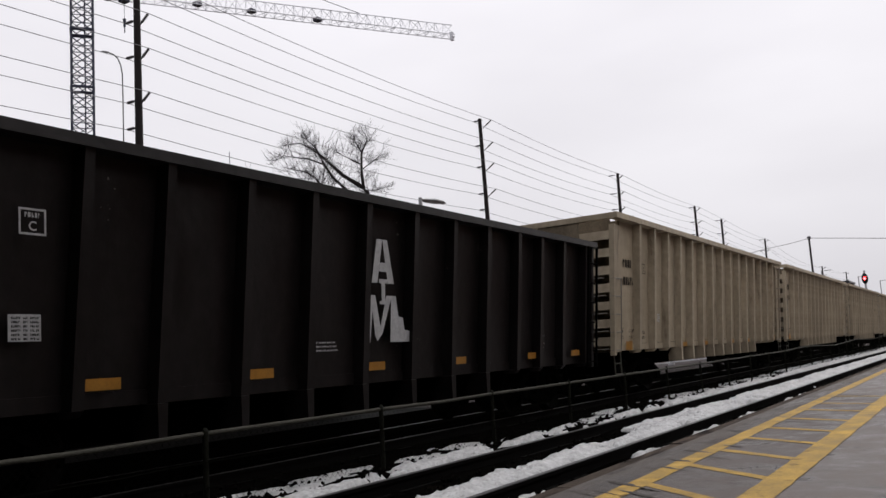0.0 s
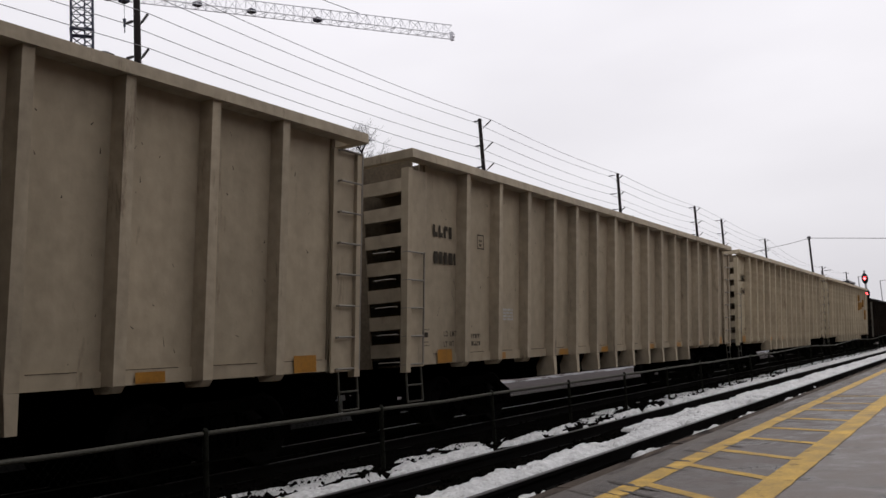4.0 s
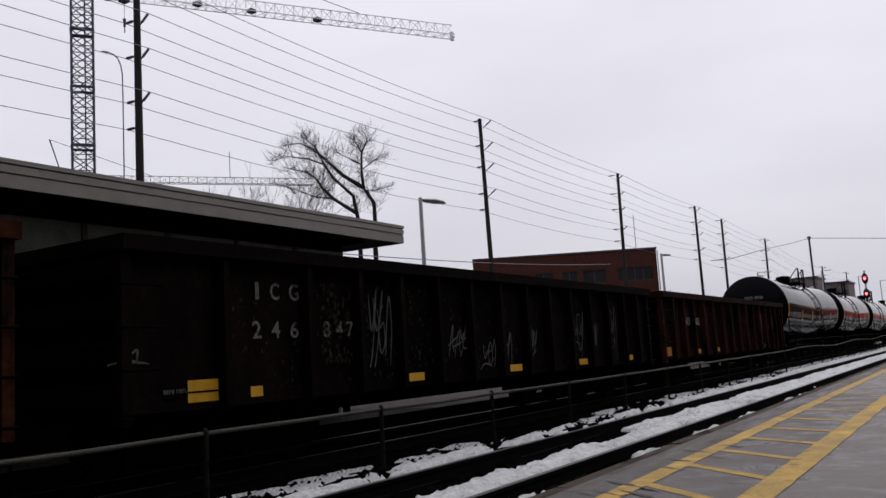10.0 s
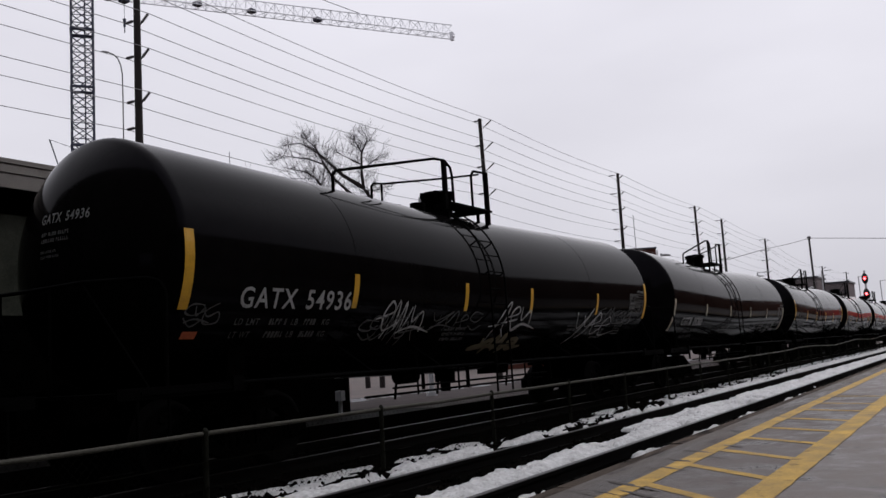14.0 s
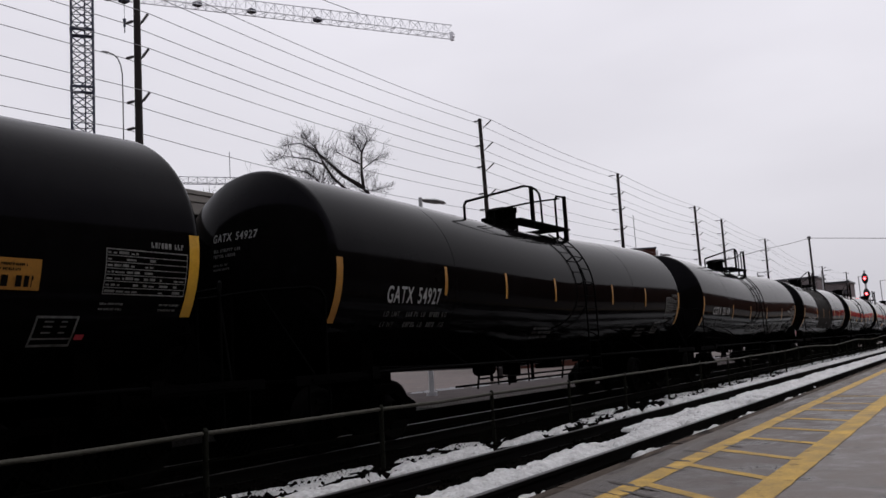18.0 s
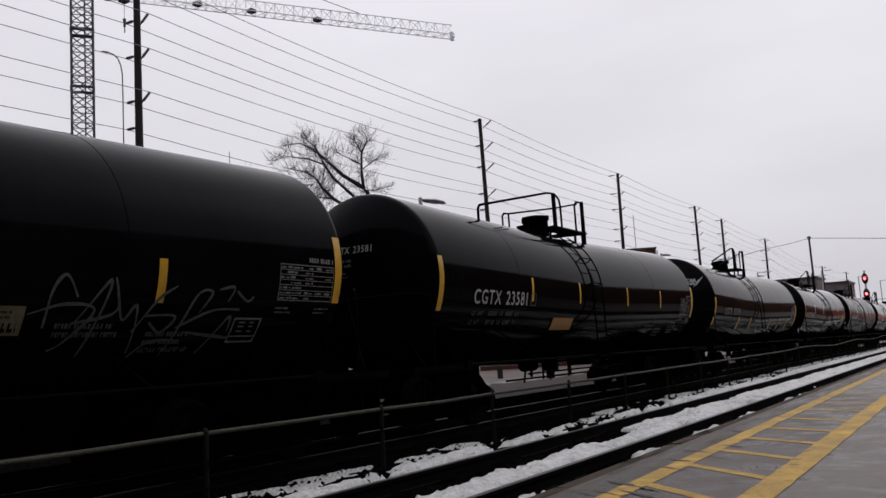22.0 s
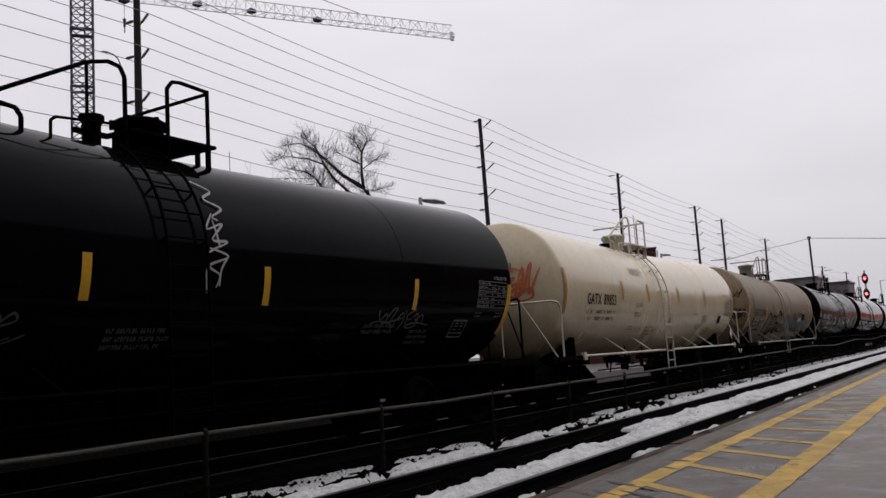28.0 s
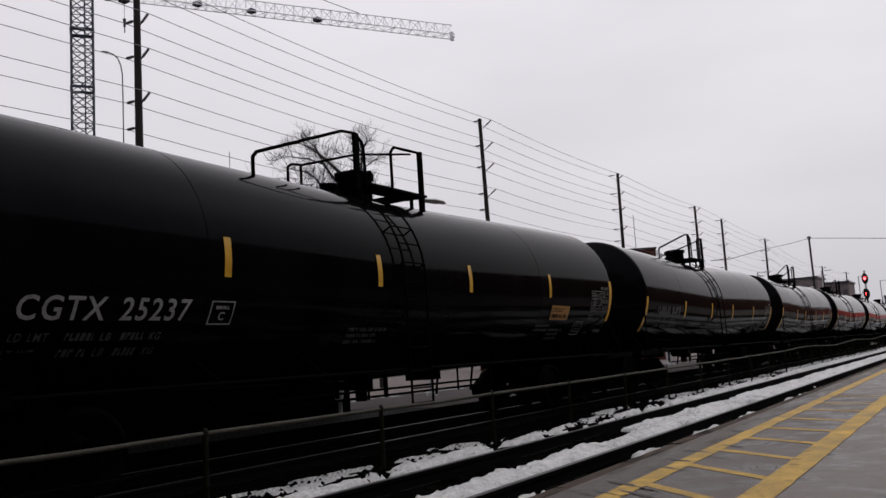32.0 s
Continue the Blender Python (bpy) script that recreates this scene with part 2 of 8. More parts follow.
M_TRUNK = material("dark_bark", (0.014, 0.011, 0.011), 0.9, vary=0.4, scale=6, bump=0.5, spec=0.15)
M_CONC = material("grey_concrete_block", (0.12, 0.103, 0.105), 0.8, vary=0.25, scale=0.5, fine=6, spec=0.1)
M_GROUND = material("winter_ground", (0.062, 0.045, 0.04), 0.9, vary=0.5, scale=0.4, fine=8, bump=0.4, stain=(0.35, 0.34, 0.34), stain_at=0.64)
M_WALLBROWN = material("brown_brick_wall", (0.1, 0.042, 0.027), 0.85, vary=0.6, scale=0.35, spec=0.05)
M_SIGNAL = material("black_signal_head", (0.006, 0.006, 0.006), 0.5, spec=0.2)
M_LENS = glow("red_signal_lens", (1.0, 0.045, 0.05), 16.0)


# ---- mesh helpers ----
class Geo:
    def __init__(self):
        self.v, self.f, self.s = [], [], []

    def quad(self, a, b, c, d, smooth=False):
        n = len(self.v)
        self.v += [a, b, c, d]
        self.f.append((n, n + 1, n + 2, n + 3))
        self.s.append(smooth)

    def hexa(self, p):
        """Eight corners: bottom ring then top ring, counter-clockwise from above."""
        n = len(self.v)
        self.v += p
        for q in ((3, 2, 1, 0), (4, 5, 6, 7), (0, 1, 5, 4), (1, 2, 6, 5), (2, 3, 7, 6), (3, 0, 4, 7)):
            self.f.append(tuple(n + i for i in q))
            self.s.append(False)

    def box(self, x0, x1, y0, y1, z0, z1):
        self.hexa([(x0, y0, z0), (x1, y0, z0), (x1, y1, z0), (x0, y1, z0), (x0, y0, z1), (x1, y0, z1), (x1, y1, z1), (x0, y1, z1)])

    def cyl(self, p, q, r, n=8, r2=None, caps=True):
        p, q = Vector(p), Vector(q)
        d = (q - p).normalized()
        a = d.orthogonal().normalized()
        b = d.cross(a)
        r2 = r if r2 is None else r2
        k = len(self.v)
        ring = [(math.cos(2 * math.pi * i / n), math.sin(2 * math.pi * i / n)) for i in range(n)]
        self.v += [tuple(p + (a * c + b * s) * r) for c, s in ring] + [tuple(q + (a * c + b * s) * r2) for c, s in ring]
        for i in range(n):
            j = (i + 1) % n
            self.f.append((k + i, k + j, k + n + j, k + n + i))
            self.s.append(n > 5)
        if caps:
            k2 = len(self.v)
            self.v += self.v[k:k + 2 * n]
            self.f.append(tuple(k2 + i for i in reversed(range(n))))
            self.f.append(tuple(k2 + n + i for i in range(n)))
            self.s += [False, False]

    def tube(self, pts, r, n=6):
        for p, q in zip(pts, pts[1:]):
            self.cyl(p, q, r, n)

    def lathe(self, prof, n=32, axis="y", cx=0.0, cz=0.0):
        """prof: (along, radius) pairs, turned round the axis through (cx, cz)."""
        k = len(self.v)
        for y, r in prof:
            for i in range(n):
                t = 2 * math.pi * i / n
                if axis == "y":
                    self.v.append((cx + r * math.cos(t), y, cz + r * math.sin(t)))
                elif axis == "x":
                    self.v.append((y, cx + r * math.cos(t), cz + r * math.sin(t)))
                else:
                    self.v.append((cx + r * math.cos(t), cz + r * math.sin(t), y))
        for a in range(len(prof) - 1):
            for i in range(n):
                j = (i + 1) % n
                q = (k + a * n + i, k + a * n + j, k + (a + 1) * n + j, k + (a + 1) * n + i)
                self.f.append(q if axis == "z" else q[::-1])
                self.s.append(True)

    def mesh(self, name, mat):
        me = bpy.data.meshes.new(name)
        me.from_pydata(self.v, [], self.f)
        me.polygons.foreach_set("use_smooth", self.s)
        me.materials.append(mat)
        me.validate()
        me.update()
        return me


def part(name, geo, mat, parent, label="", at=None):
    me = geo.mesh(name, mat) if isinstance(geo, Geo) else geo
    ob = new(name, me)
    ob.parent = parent
    if at:
        ob.location = at
    if label:
        tagged(ob, label)
    return ob


def thing(name, geo, mat, label, category, group="", kind="", at=None):
    me = geo.mesh(name, mat) if isinstance(geo, Geo) else geo
    ob = new(name, me)
    if at:
        ob.location = at
    return tagged(ob, label, category, group, kind)


def holder(name, label, category, group="", at=(0, 0, 0)):
    ob = new(name)
    ob.empty_display_size = 0.2
    ob.location = at
    return tagged(ob, label, category, group)


# ---- lettering: built-in font, laid out once ----
def font_outlines(words):
    made = {}
    obs = []
    for w in words:
        cu = bpy.data.curves.new("lettering", "FONT")
        cu.body = w
        cu.resolution_u = 3
        cu.offset = 0.014
        cu.space_character = 1.16
        cu.space_word = 1.5
        ob = bpy.data.objects.new("lettering_source", cu)
        scene.collection.objects.link(ob)
        obs.append((w, ob, cu))
    dg = bpy.context.evaluated_depsgraph_get()
    for w, ob, cu in obs:
        me = bpy.data.meshes.new_from_object(ob.evaluated_get(dg))
        vs = [tuple(v.co) for v in me.vertices]
        fs = [tuple(p.vertices) for p in me.polygons]
        x0, x1 = min(v[0] for v in vs), max(v[0] for v in vs)
        y0, y1 = min(v[1] for v in vs), max(v[1] for v in vs)
        vs = [((v[0] - x0) / (x1 - x0), (v[1] - y0) / (y1 - y0)) for v in vs]
        # the widest gaps part the words
        spans, runs = sorted((min(vs[i][0] for i in f), max(vs[i][0] for i in f)) for f in fs), []
        for a, b in spans:
            if runs and a <= runs[-1][1] + 1e-4:
                runs[-1][1] = max(runs[-1][1], b)
            else:
                runs.append([a, b])
        gaps = sorted(((q[0] - p[1], (q[0] + p[1]) / 2) for p, q in zip(runs, runs[1:])), reverse=True)[:w.count(" ")]
        cuts = [-1.0] + sorted(c for _, c in gaps) + [2.0]
        made[w] = [(vs, [f for f in fs if a < vs[f[0]][0] < b]) for a, b in zip(cuts, cuts[1:])]
        bpy.data.objects.remove(ob)
        bpy.data.curves.remove(cu)
        bpy.data.meshes.remove(me)
    return made


NUMBERS = ["CGTX 25123", "CGTX 23502", "GATX 54936", "CGTX 25202", "GATX 28385", "GATX 54927", "CGTX 25149", "CGTX 23227",
           "GATX 28837", "CGTX 23581", "CGTX 23343", "NATX 231112", "NATX 250099", "CGTX 23315", "GATX 89853", "GATX 25843",
           "GATX 95915", "CGTX 25237", "AIMX", "15416", "14086", "15441", "14164", "T", "FOX", "101", "966", "CN13", "7881",
           "I", "G", "2", "4", "6", "8", "7", "LD LMT", "LT WT", "LB", "KG", "CONSULT OWNER", "BEFORE REPAIRING TANK", "SR 8754", "NEW 4-97", "C"]
FONT = font_outlines(NUMBERS)
R_TANK, Z_TANK = 1.50, 2.58


def axis_z(y):
    """The barrel slopes a little down to its middle, where it drains."""
    return Z_TANK - 0.15 * max(0.0, 1 - abs(y) / 7.2)


R_DISH, R_KNUCKLE = 2.25, 0.17
A_DISH = math.asin((R_TANK - R_KNUCKLE) / (R_DISH - R_KNUCKLE))


def head_depth(rr):
    """Bulge of a dished head at the fraction rr of the radius: a shallow dish and a tight knuckle."""
    r = R_TANK * min(1.0, rr)
    if r > R_DISH * math.sin(A_DISH):
        return math.sqrt(max(0.0, R_KNUCKLE ** 2 - (r - R_TANK + R_KNUCKLE) ** 2))
    return math.sqrt(R_DISH ** 2 - r * r) - (R_DISH - R_KNUCKLE) * math.cos(A_DISH)


def on_head_of(L):
    return lambda x, z, off: (x, -L / 2 - head_depth(math.hypot(x, z - Z_TANK) / R_TANK) - off, z)


def on_tank(y, z, off):
    dz = max(-1.48, min(1.48, z - axis_z(y)))
    a = math.asin(dz / R_TANK)
    return ((R_TANK + off) * math.cos(a), y, axis_z(y) + (R_TANK + off) * math.sin(a))


def on_side(x):
    return lambda y, z, off: (x + off, y, z)


def letter(geo, word, y0, y1, z0, z1, surf, off=0.015):
    for piece in range(len(FONT[word])):
        letter_piece(geo, word, piece, y0, y1, z0, z1, surf, off)


def letter_piece(geo, word, piece, y0, y1, z0, z1, surf, off):
    vs, fs = FONT[word][piece]
    used = sorted({i for f in fs for i in f})
    at = {i: len(geo.v) + k for k, i in enumerate(used)}
    geo.v += [surf(y0 + vs[i][0] * (y1 - y0), z0 + vs[i][1] * (z1 - z0), off) for i in used]
    geo.f += [tuple(at[i] for i in f) for f in fs]
    geo.s += [False] * len(fs)


def lettered(name, car, word, y0, y1, z0, z1, surf, mat, label, off=0.015):
    """One part for each word."""
    for piece in range(len(FONT[word])):
        g = Geo()
        letter_piece(g, word, piece, y0, y1, z0, z1, surf, off)
        part(name, g, mat, car, label)


def patch(geo, y0, y1, z0, z1, surf, off=0.012, n=1):
    for i in range(n):
        a, b = z0 + (z1 - z0) * i / n, z0 + (z1 - z0) * (i + 1) / n
        geo.quad(surf(y0, a, off), surf(y1, a, off), surf(y1, b, off), surf(y0, b, off))


def bars(geo, y0, y1, z0, z1, rows, surf, rng, fill=0.55, off=0.014):
    """Unreadable lines of print: small blocks in word-like runs."""
    h = (z1 - z0) / rows
    for r in range(rows):
        y, c = y0, h * fill
        z = z0 + r * h
        end = y1 - (y1 - y0) * rng.uniform(0, 0.25) if rows > 1 else y1
        left = rng.randint(3, 8)
        while y < end:
            w = min(c * rng.uniform(0.45, 0.7), end - y)
            cut = rng.random()
            if cut < 0.5:
                patch(geo, y, y + w, z, z + c, surf, off)
            else:
                patch(geo, y, y + w * 0.45, z, z + c, surf, off)
                patch(geo, y + w * 0.45, y + w, z + c * (0.0 if cut < 0.75 else 0.6), z + c * (0.4 if cut < 0.75 else 1.0), surf, off)
            left -= 1
            y += w + c * (0.22 if left else 0.75)
            if left == 0:
                left = rng.randint(3, 8)


def outline(geo, y0, y1, z0, z1, surf, w=0.02, off=0.014):
    patch(geo, y0, y1, z0, z0 + w, surf, off)
    patch(geo, y0, y1, z1 - w, z1, surf, off)
    patch(geo, y0, y0 + w, z0 + w, z1 - w, surf, off, 2)
    patch(geo, y1 - w, y1, z0 + w, z1 - w, surf, off, 2)


# loose pen strokes of a sprayed tag, each in a unit cell
GLYPHS = [[[(0.0, 0.0), (0.1, 0.6), (0.4, 1.0), (0.6, 0.5), (0.5, -0.2)]],
          [[(1.1, 0.9), (0.3, 1.0), (0.1, 0.6), (0.7, 0.5), (1.2, 0.7)], [(0.2, 0.3), (0.8, 0.0), (1.3, 0.25)]],
          [[(-0.1, -0.1), (0.25, 1.0), (0.4, 0.15), (0.65, 1.05), (0.8, 0.1), (1.2, 0.9)]],
          [[(-0.2, 0.45), (0.7, 0.65), (0.5, 0.95), (0.2, 0.6), (0.5, 0.1), (1.2, 0.3)]],
          [[(0.0, -0.25), (0.35, 0.8), (0.6, 1.05), (0.55, 0.3), (0.9, -0.1)], [(-0.2, 0.2), (1.3, 0.55)]],
          [[(0.1, 0.95), (0.5, 0.4), (1.2, 1.1), (0.6, 0.2), (0.2, -0.2)]],
          [[(0.6, 1.0), (0.0, 0.7), (0.2, 0.1), (0.9, 0.2), (0.7, 0.7), (0.2, 0.5), (-0.2, 0.9)]],
          [[(-0.3, 0.1), (0.4, 0.25), (1.4, 0.15)], [(0.1, 0.9), (0.3, 0.4), (0.7, 0.75), (0.9, 0.2)]]]


def ribbon(geo, path, w, surf, off, rng):
    """A smooth sprayed stroke through a few points of the surface, thinner at its ends."""
    pts = [path[0]] + list(path) + [path[-1]]
    line = []
    for k in range(1, len(pts) - 2):
        p0, p1, p2, p3 = pts[k - 1:k + 3]
        for i in range(6):
            u = i / 6
            line.append(tuple(0.5 * (2 * p1[c] + (p2[c] - p0[c]) * u + (2 * p0[c] - 5 * p1[c] + 4 * p2[c] - p3[c]) * u * u + (3 * p1[c] - p0[c] - 3 * p2[c] + p3[c]) * u ** 3) for c in (0, 1)))
    line.append(path[-1])
    k, m = len(geo.v), len(line)
    ph = rng.uniform(0, 6)
    for i, (y, z) in enumerate(line):
        p, q = line[max(0, i - 1)], line[min(m - 1, i + 1)]
        dy, dz = q[0] - p[0], q[1] - p[1]
        d = math.hypot(dy, dz) or 1
        wd = w * (0.55 + 0.45 * math.sin(math.pi * min(1, (i + 0.6) / m)) + 0.2 * math.sin(i * 0.7 + ph))
        ny, nz = -dz / d * wd / 2, dy / d * wd / 2
        geo.v += [surf(y - ny, z - nz, off), surf(y + ny, z + nz, off)]
    for i in range(m - 1):
        geo.f.append((k + 2 * i, k + 2 * i + 2, k + 2 * i + 3, k + 2 * i + 1))
        geo.s.append(False)


def scribble(geo, y0, y1, z0, z1, surf, rng, strokes=6, w=0.035, off=0.02, slant=0.25):
    """A sprayed tag with no readable form: loose strokes side by side, overlapping and leaning."""
    cell = (y1 - y0) / strokes
    for s in range(strokes):
        ry, rz = cell * rng.uniform(1.2, 1.75), (z1 - z0) * rng.uniform(0.7, 1.0)
        yy, zz = y0 + cell * s + cell * rng.uniform(-0.35, 0.05), z0 + (z1 - z0 - rz) * rng.random()
        for path in rng.choice(GLYPHS):
            ribbon(geo, [(yy + (u + rng.uniform(-0.06, 0.06)) * ry + slant * (v - 0.5) * ry, zz + (v + rng.uniform(-0.06, 0.06)) * rz) for u, v in path], w, surf, off, rng)


def flecks(geo, n, y0, y1, z0, z1, surf, rng, size=0.04, off=0.02, upright=1.6):
    """Small ragged chips and scrapes scattered in drifts over a surface."""
    for k in range(n // 6):
        cy, cz = rng.uniform(y0, y1), rng.uniform(z0, z1)
        for i in range(6):
            y, z, r = cy + rng.gauss(0, 0.12), min(z1, max(z0, cz + rng.gauss(0, 0.16))), size * rng.uniform(0.3, 1.0)
            q = [(y + r * rng.uniform(0.3, 1) * cu, z + r * upright * rng.uniform(0.3, 1) * cv) for cu, cv in ((-0.5, -0.5), (0.5, -0.4), (0.4, 0.5), (-0.4, 0.5))]
            geo.quad(*[surf(a, b, off) for a, b in q])


# ---- the train: how far it has rolled, and its place ----
TRACK = -8.8


def rolled(t):
    return 18.4717 * t - 0.0458123 * t * t + 1.43637e-4 * t ** 3


CARS = []      # (thing, place along the track at 0 s)
WHEELS = []    # (wheelset, place along the track at 0 s)
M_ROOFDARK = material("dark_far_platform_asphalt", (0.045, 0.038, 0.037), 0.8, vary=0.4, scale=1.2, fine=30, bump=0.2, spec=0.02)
# concrete with the shade under canopy and train put into its colour
M_FARCONC = material("shaded_platform_concrete", (0.005, 0.0045, 0.0042), 0.8, vary=0.4, scale=1.2, fine=30, bump=0.2, spec=0.02)
M_SNOWFAR = material("trodden_grey_snow", (0.17, 0.17, 0.177), 0.85, vary=0.35, scale=3, fine=25, bump=0.6, stain=(0.035, 0.033, 0.031), stain_at=0.55, spec=0.05)
M_REDBRICK = material("station_red_brick", (0.75, 0.07, 0.055), 0.8, vary=0.25, scale=1.5, spec=0.1)
# low car ends set near black: the shade there is put into the colour
M_LOWEND = material("dark_end_paint", (0.0026, 0.0018, 0.0015), 0.85, vary=0.5, scale=2, fine=18, bump=0.2, spec=0.0)
M_ENDRUST = material("flaking_rust_panel", (0.016, 0.0085, 0.005), 0.8, vary=0.8, scale=3, fine=18, bump=0.2, stain=(0.1, 0.082, 0.06), stain_at=0.6, streak=4, spec=0.05)
M_WORNPALE = material("worn_pale_steel", (0.14, 0.125, 0.1), 0.7, vary=0.4, scale=5, stain=(0.03, 0.02, 0.014), stain_at=0.55, streak=4, spec=0.1)
M_OCHRE = material("ochre_primer_patch", (0.26, 0.135, 0.035), 0.7, vary=0.4, scale=4, fine=20, bump=0.1, stain=(0.12, 0.06, 0.02), stain_at=0.54, streak=2, spec=0.1)
M_TAPE = material("pale_masking_tape", (0.42, 0.38, 0.3), 0.7, vary=0.2, scale=6, bump=0, spec=0.1)
M_FLECK = material("dull_chipped_paint", (0.021, 0.0165, 0.013), 0.8, vary=0.6, scale=6, bump=0, spec=0.02)
M_SCRATCH = material("brown_scratch_marks", (0.028, 0.019, 0.013), 0.8, vary=0.5, scale=8, bump=0, spec=0.05)
M_BLOCKPANE = material("far_window_glass", (0.06, 0.057, 0.062), 0.2, vary=0.2, scale=2, bump=0, spec=0.15)
M_GREY2 = material("pale_grey_car_paint", (0.382, 0.322, 0.222), 0.6, vary=0.18, scale=1.1, fine=5, bump=0.4, stain=(0.16, 0.116, 0.075), stain_at=0.615, streak=5, spec=0.15, random_tone=0.06)
M_GREYRIB2 = material("pale_grey_rib_paint", (0.4, 0.338, 0.242), 0.55, vary=0.22, scale=1.6, fine=7, bump=0.3, stain=(0.17, 0.125, 0.085), stain_at=0.6, streak=5, spec=0.15, random_tone=0.05)
M_BUBBLE = material("grey_green_spray_fill", (0.138, 0.118, 0.076), 0.7, vary=0.35, scale=3, bump=0, spec=0.1)
M_TANPATCH = material("tan_overpaint", (0.135, 0.108, 0.075), 0.7, vary=0.2, scale=3, bump=0, spec=0.1)
M_TABLE = material("white_data_stencil", (0.14, 0.14, 0.137), 0.7, vary=0.5, scale=12, bump=0, spec=0.1)
M_TANKMATT = material("matt_brown_black_overspray", (0.009, 0.0075, 0.0068), 0.75, vary=0.5, scale=1.4, fine=9, bump=0.02, stain=(0.004, 0.0034, 0.003), stain_at=0.52, streak=2, spec=0.05)


CACHE = {}


def word_part(car, word, y0, y1, z0, z1, surf, mat, off=0.015):
    lettered("lettering", car, word, y0, y1, z0, z1, surf, mat, "stencilled lettering", off)


def small_print(geo, mat, car, label="small stencilled lines"):
    tagged(part("small_print", geo, mat, car, label), kind="stuff")


def cached(key, build):
    if key not in CACHE:
        CACHE[key] = build()
    return CACHE[key]


def wheelset_mesh():
    g = Geo()
    for s in (-1, 1):
        x = s * 0.7535
        g.lathe([(x - s * 0.07, 0.12), (x - s * 0.07, 0.49), (x - s * 0.045, 0.49), (x - s * 0.04, 0.46), (x + s * 0.065, 0.455), (x + s * 0.065, 0.40),
                 (x + s * 0.03, 0.37), (x + s * 0.02, 0.17), (x + s * 0.07, 0.14), (x + s * 0.07, 0.08)], 24, "x")
    g.cyl((-1.02, 0, 0), (1.02, 0, 0), 0.085, 10)
    for k in range(5):
        a = k * 2 * math.pi / 5
        g.cyl((0.78, 0.27 * math.cos(a), 0.27 * math.sin(a)), (0.80, 0.27 * math.cos(a), 0.27 * math.sin(a)), 0.045, 6)
    return g.mesh("wheelset", M_WHEEL)


def side_frame_mesh():
    g = Geo()
    for x0, x1 in ((0.93, 1.07),):
        g.hexa([(x0, -1.15, 0.38), (x1, -1.15, 0.38), (x1, -0.62, 0.72), (x0, -0.62, 0.72), (x0, -1.15, 0.56), (x1, -1.15, 0.56), (x1, -0.55, 0.86), (x0, -0.55, 0.86)])
        g.hexa([(x0, 0.62, 0.72), (x1, 0.62, 0.72), (x1, 1.15, 0.38), (x0, 1.15, 0.38), (x0, 0.55, 0.86), (x1, 0.55, 0.86), (x1, 1.15, 0.56), (x0, 1.15, 0.56)])
        g.box(x0, x1, -0.62, 0.62, 0.72, 0.87)
        g.hexa([(x0, -0.8, 0.42), (x1, -0.8, 0.42), (x1, -0.3, 0.2), (x0, -0.3, 0.2), (x0, -0.8, 0.55), (x1, -0.8, 0.55), (x1, -0.26, 0.33), (x0, -0.26, 0.33)])
        g.hexa([(x0, 0.3, 0.2), (x1, 0.3, 0.2), (x1, 0.8, 0.42), (x0, 0.8, 0.42), (x0, 0.26, 0.33), (x1, 0.26, 0.33), (x1, 0.8, 0.55), (x0, 0.8, 0.55)])
        g.box(x0, x1, -0.3, 0.3, 0.2, 0.32)
        for y in (-0.3, 0.24):
            g.box(x0, x1, y, y + 0.06, 0.32, 0.72)
    for y in (-0.15, 0.0, 0.15):
        g.cyl((1.0, y, 0.32), (1.0, y, 0.6), 0.07, 8)
    for y in (-0.885, 0.885):
        g.cyl((0.95, y, 0.46), (1.14, y, 0.46), 0.14, 12)
        g.box(0.92, 1.1, y - 0.17, y + 0.17, 0.36, 0.6)
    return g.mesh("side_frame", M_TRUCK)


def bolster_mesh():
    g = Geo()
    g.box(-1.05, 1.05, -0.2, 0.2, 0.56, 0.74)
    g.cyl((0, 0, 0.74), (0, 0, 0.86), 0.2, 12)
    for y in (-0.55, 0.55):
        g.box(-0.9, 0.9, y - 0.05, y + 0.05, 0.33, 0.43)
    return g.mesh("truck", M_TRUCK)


def truck(parent, y, place):
    t = part("truck", cached("bolster", bolster_mesh), M_TRUCK, parent, at=(0, y, 0))
    for turn in (0, math.pi):
        f = part("side_frame", cached("side_frame", side_frame_mesh), M_TRUCK, t)
        f.rotation_euler = (0, 0, turn)
    for dy in (-0.885, 0.885):
        w = part("wheelset", cached("wheelset", wheelset_mesh), M_WHEEL, t, at=(0, dy, 0.46))
        WHEELS.append((w, place, dy))


def coupler(parent, y, s, yard):
    def build():
        g = Geo()
        g.box(-0.09, 0.09, 0.0, yard - 0.12, 0.74, 0.92)
        g.box(-0.16, 0.14, yard - 0.2, yard + 0.02, 0.68, 0.98)
        g.tube([(0.35, 0.1, 0.9), (0.4, 0.35, 0.62), (0.3, yard, 0.5)], 0.025)
        return g.mesh("coupler", M_TRUCK)
    c = part("coupler", cached(("coupler", round(yard, 2)), build), M_TRUCK, parent, at=(0, y, 0))
    if s < 0:
        c.rotation_euler = (0, 0, math.pi)


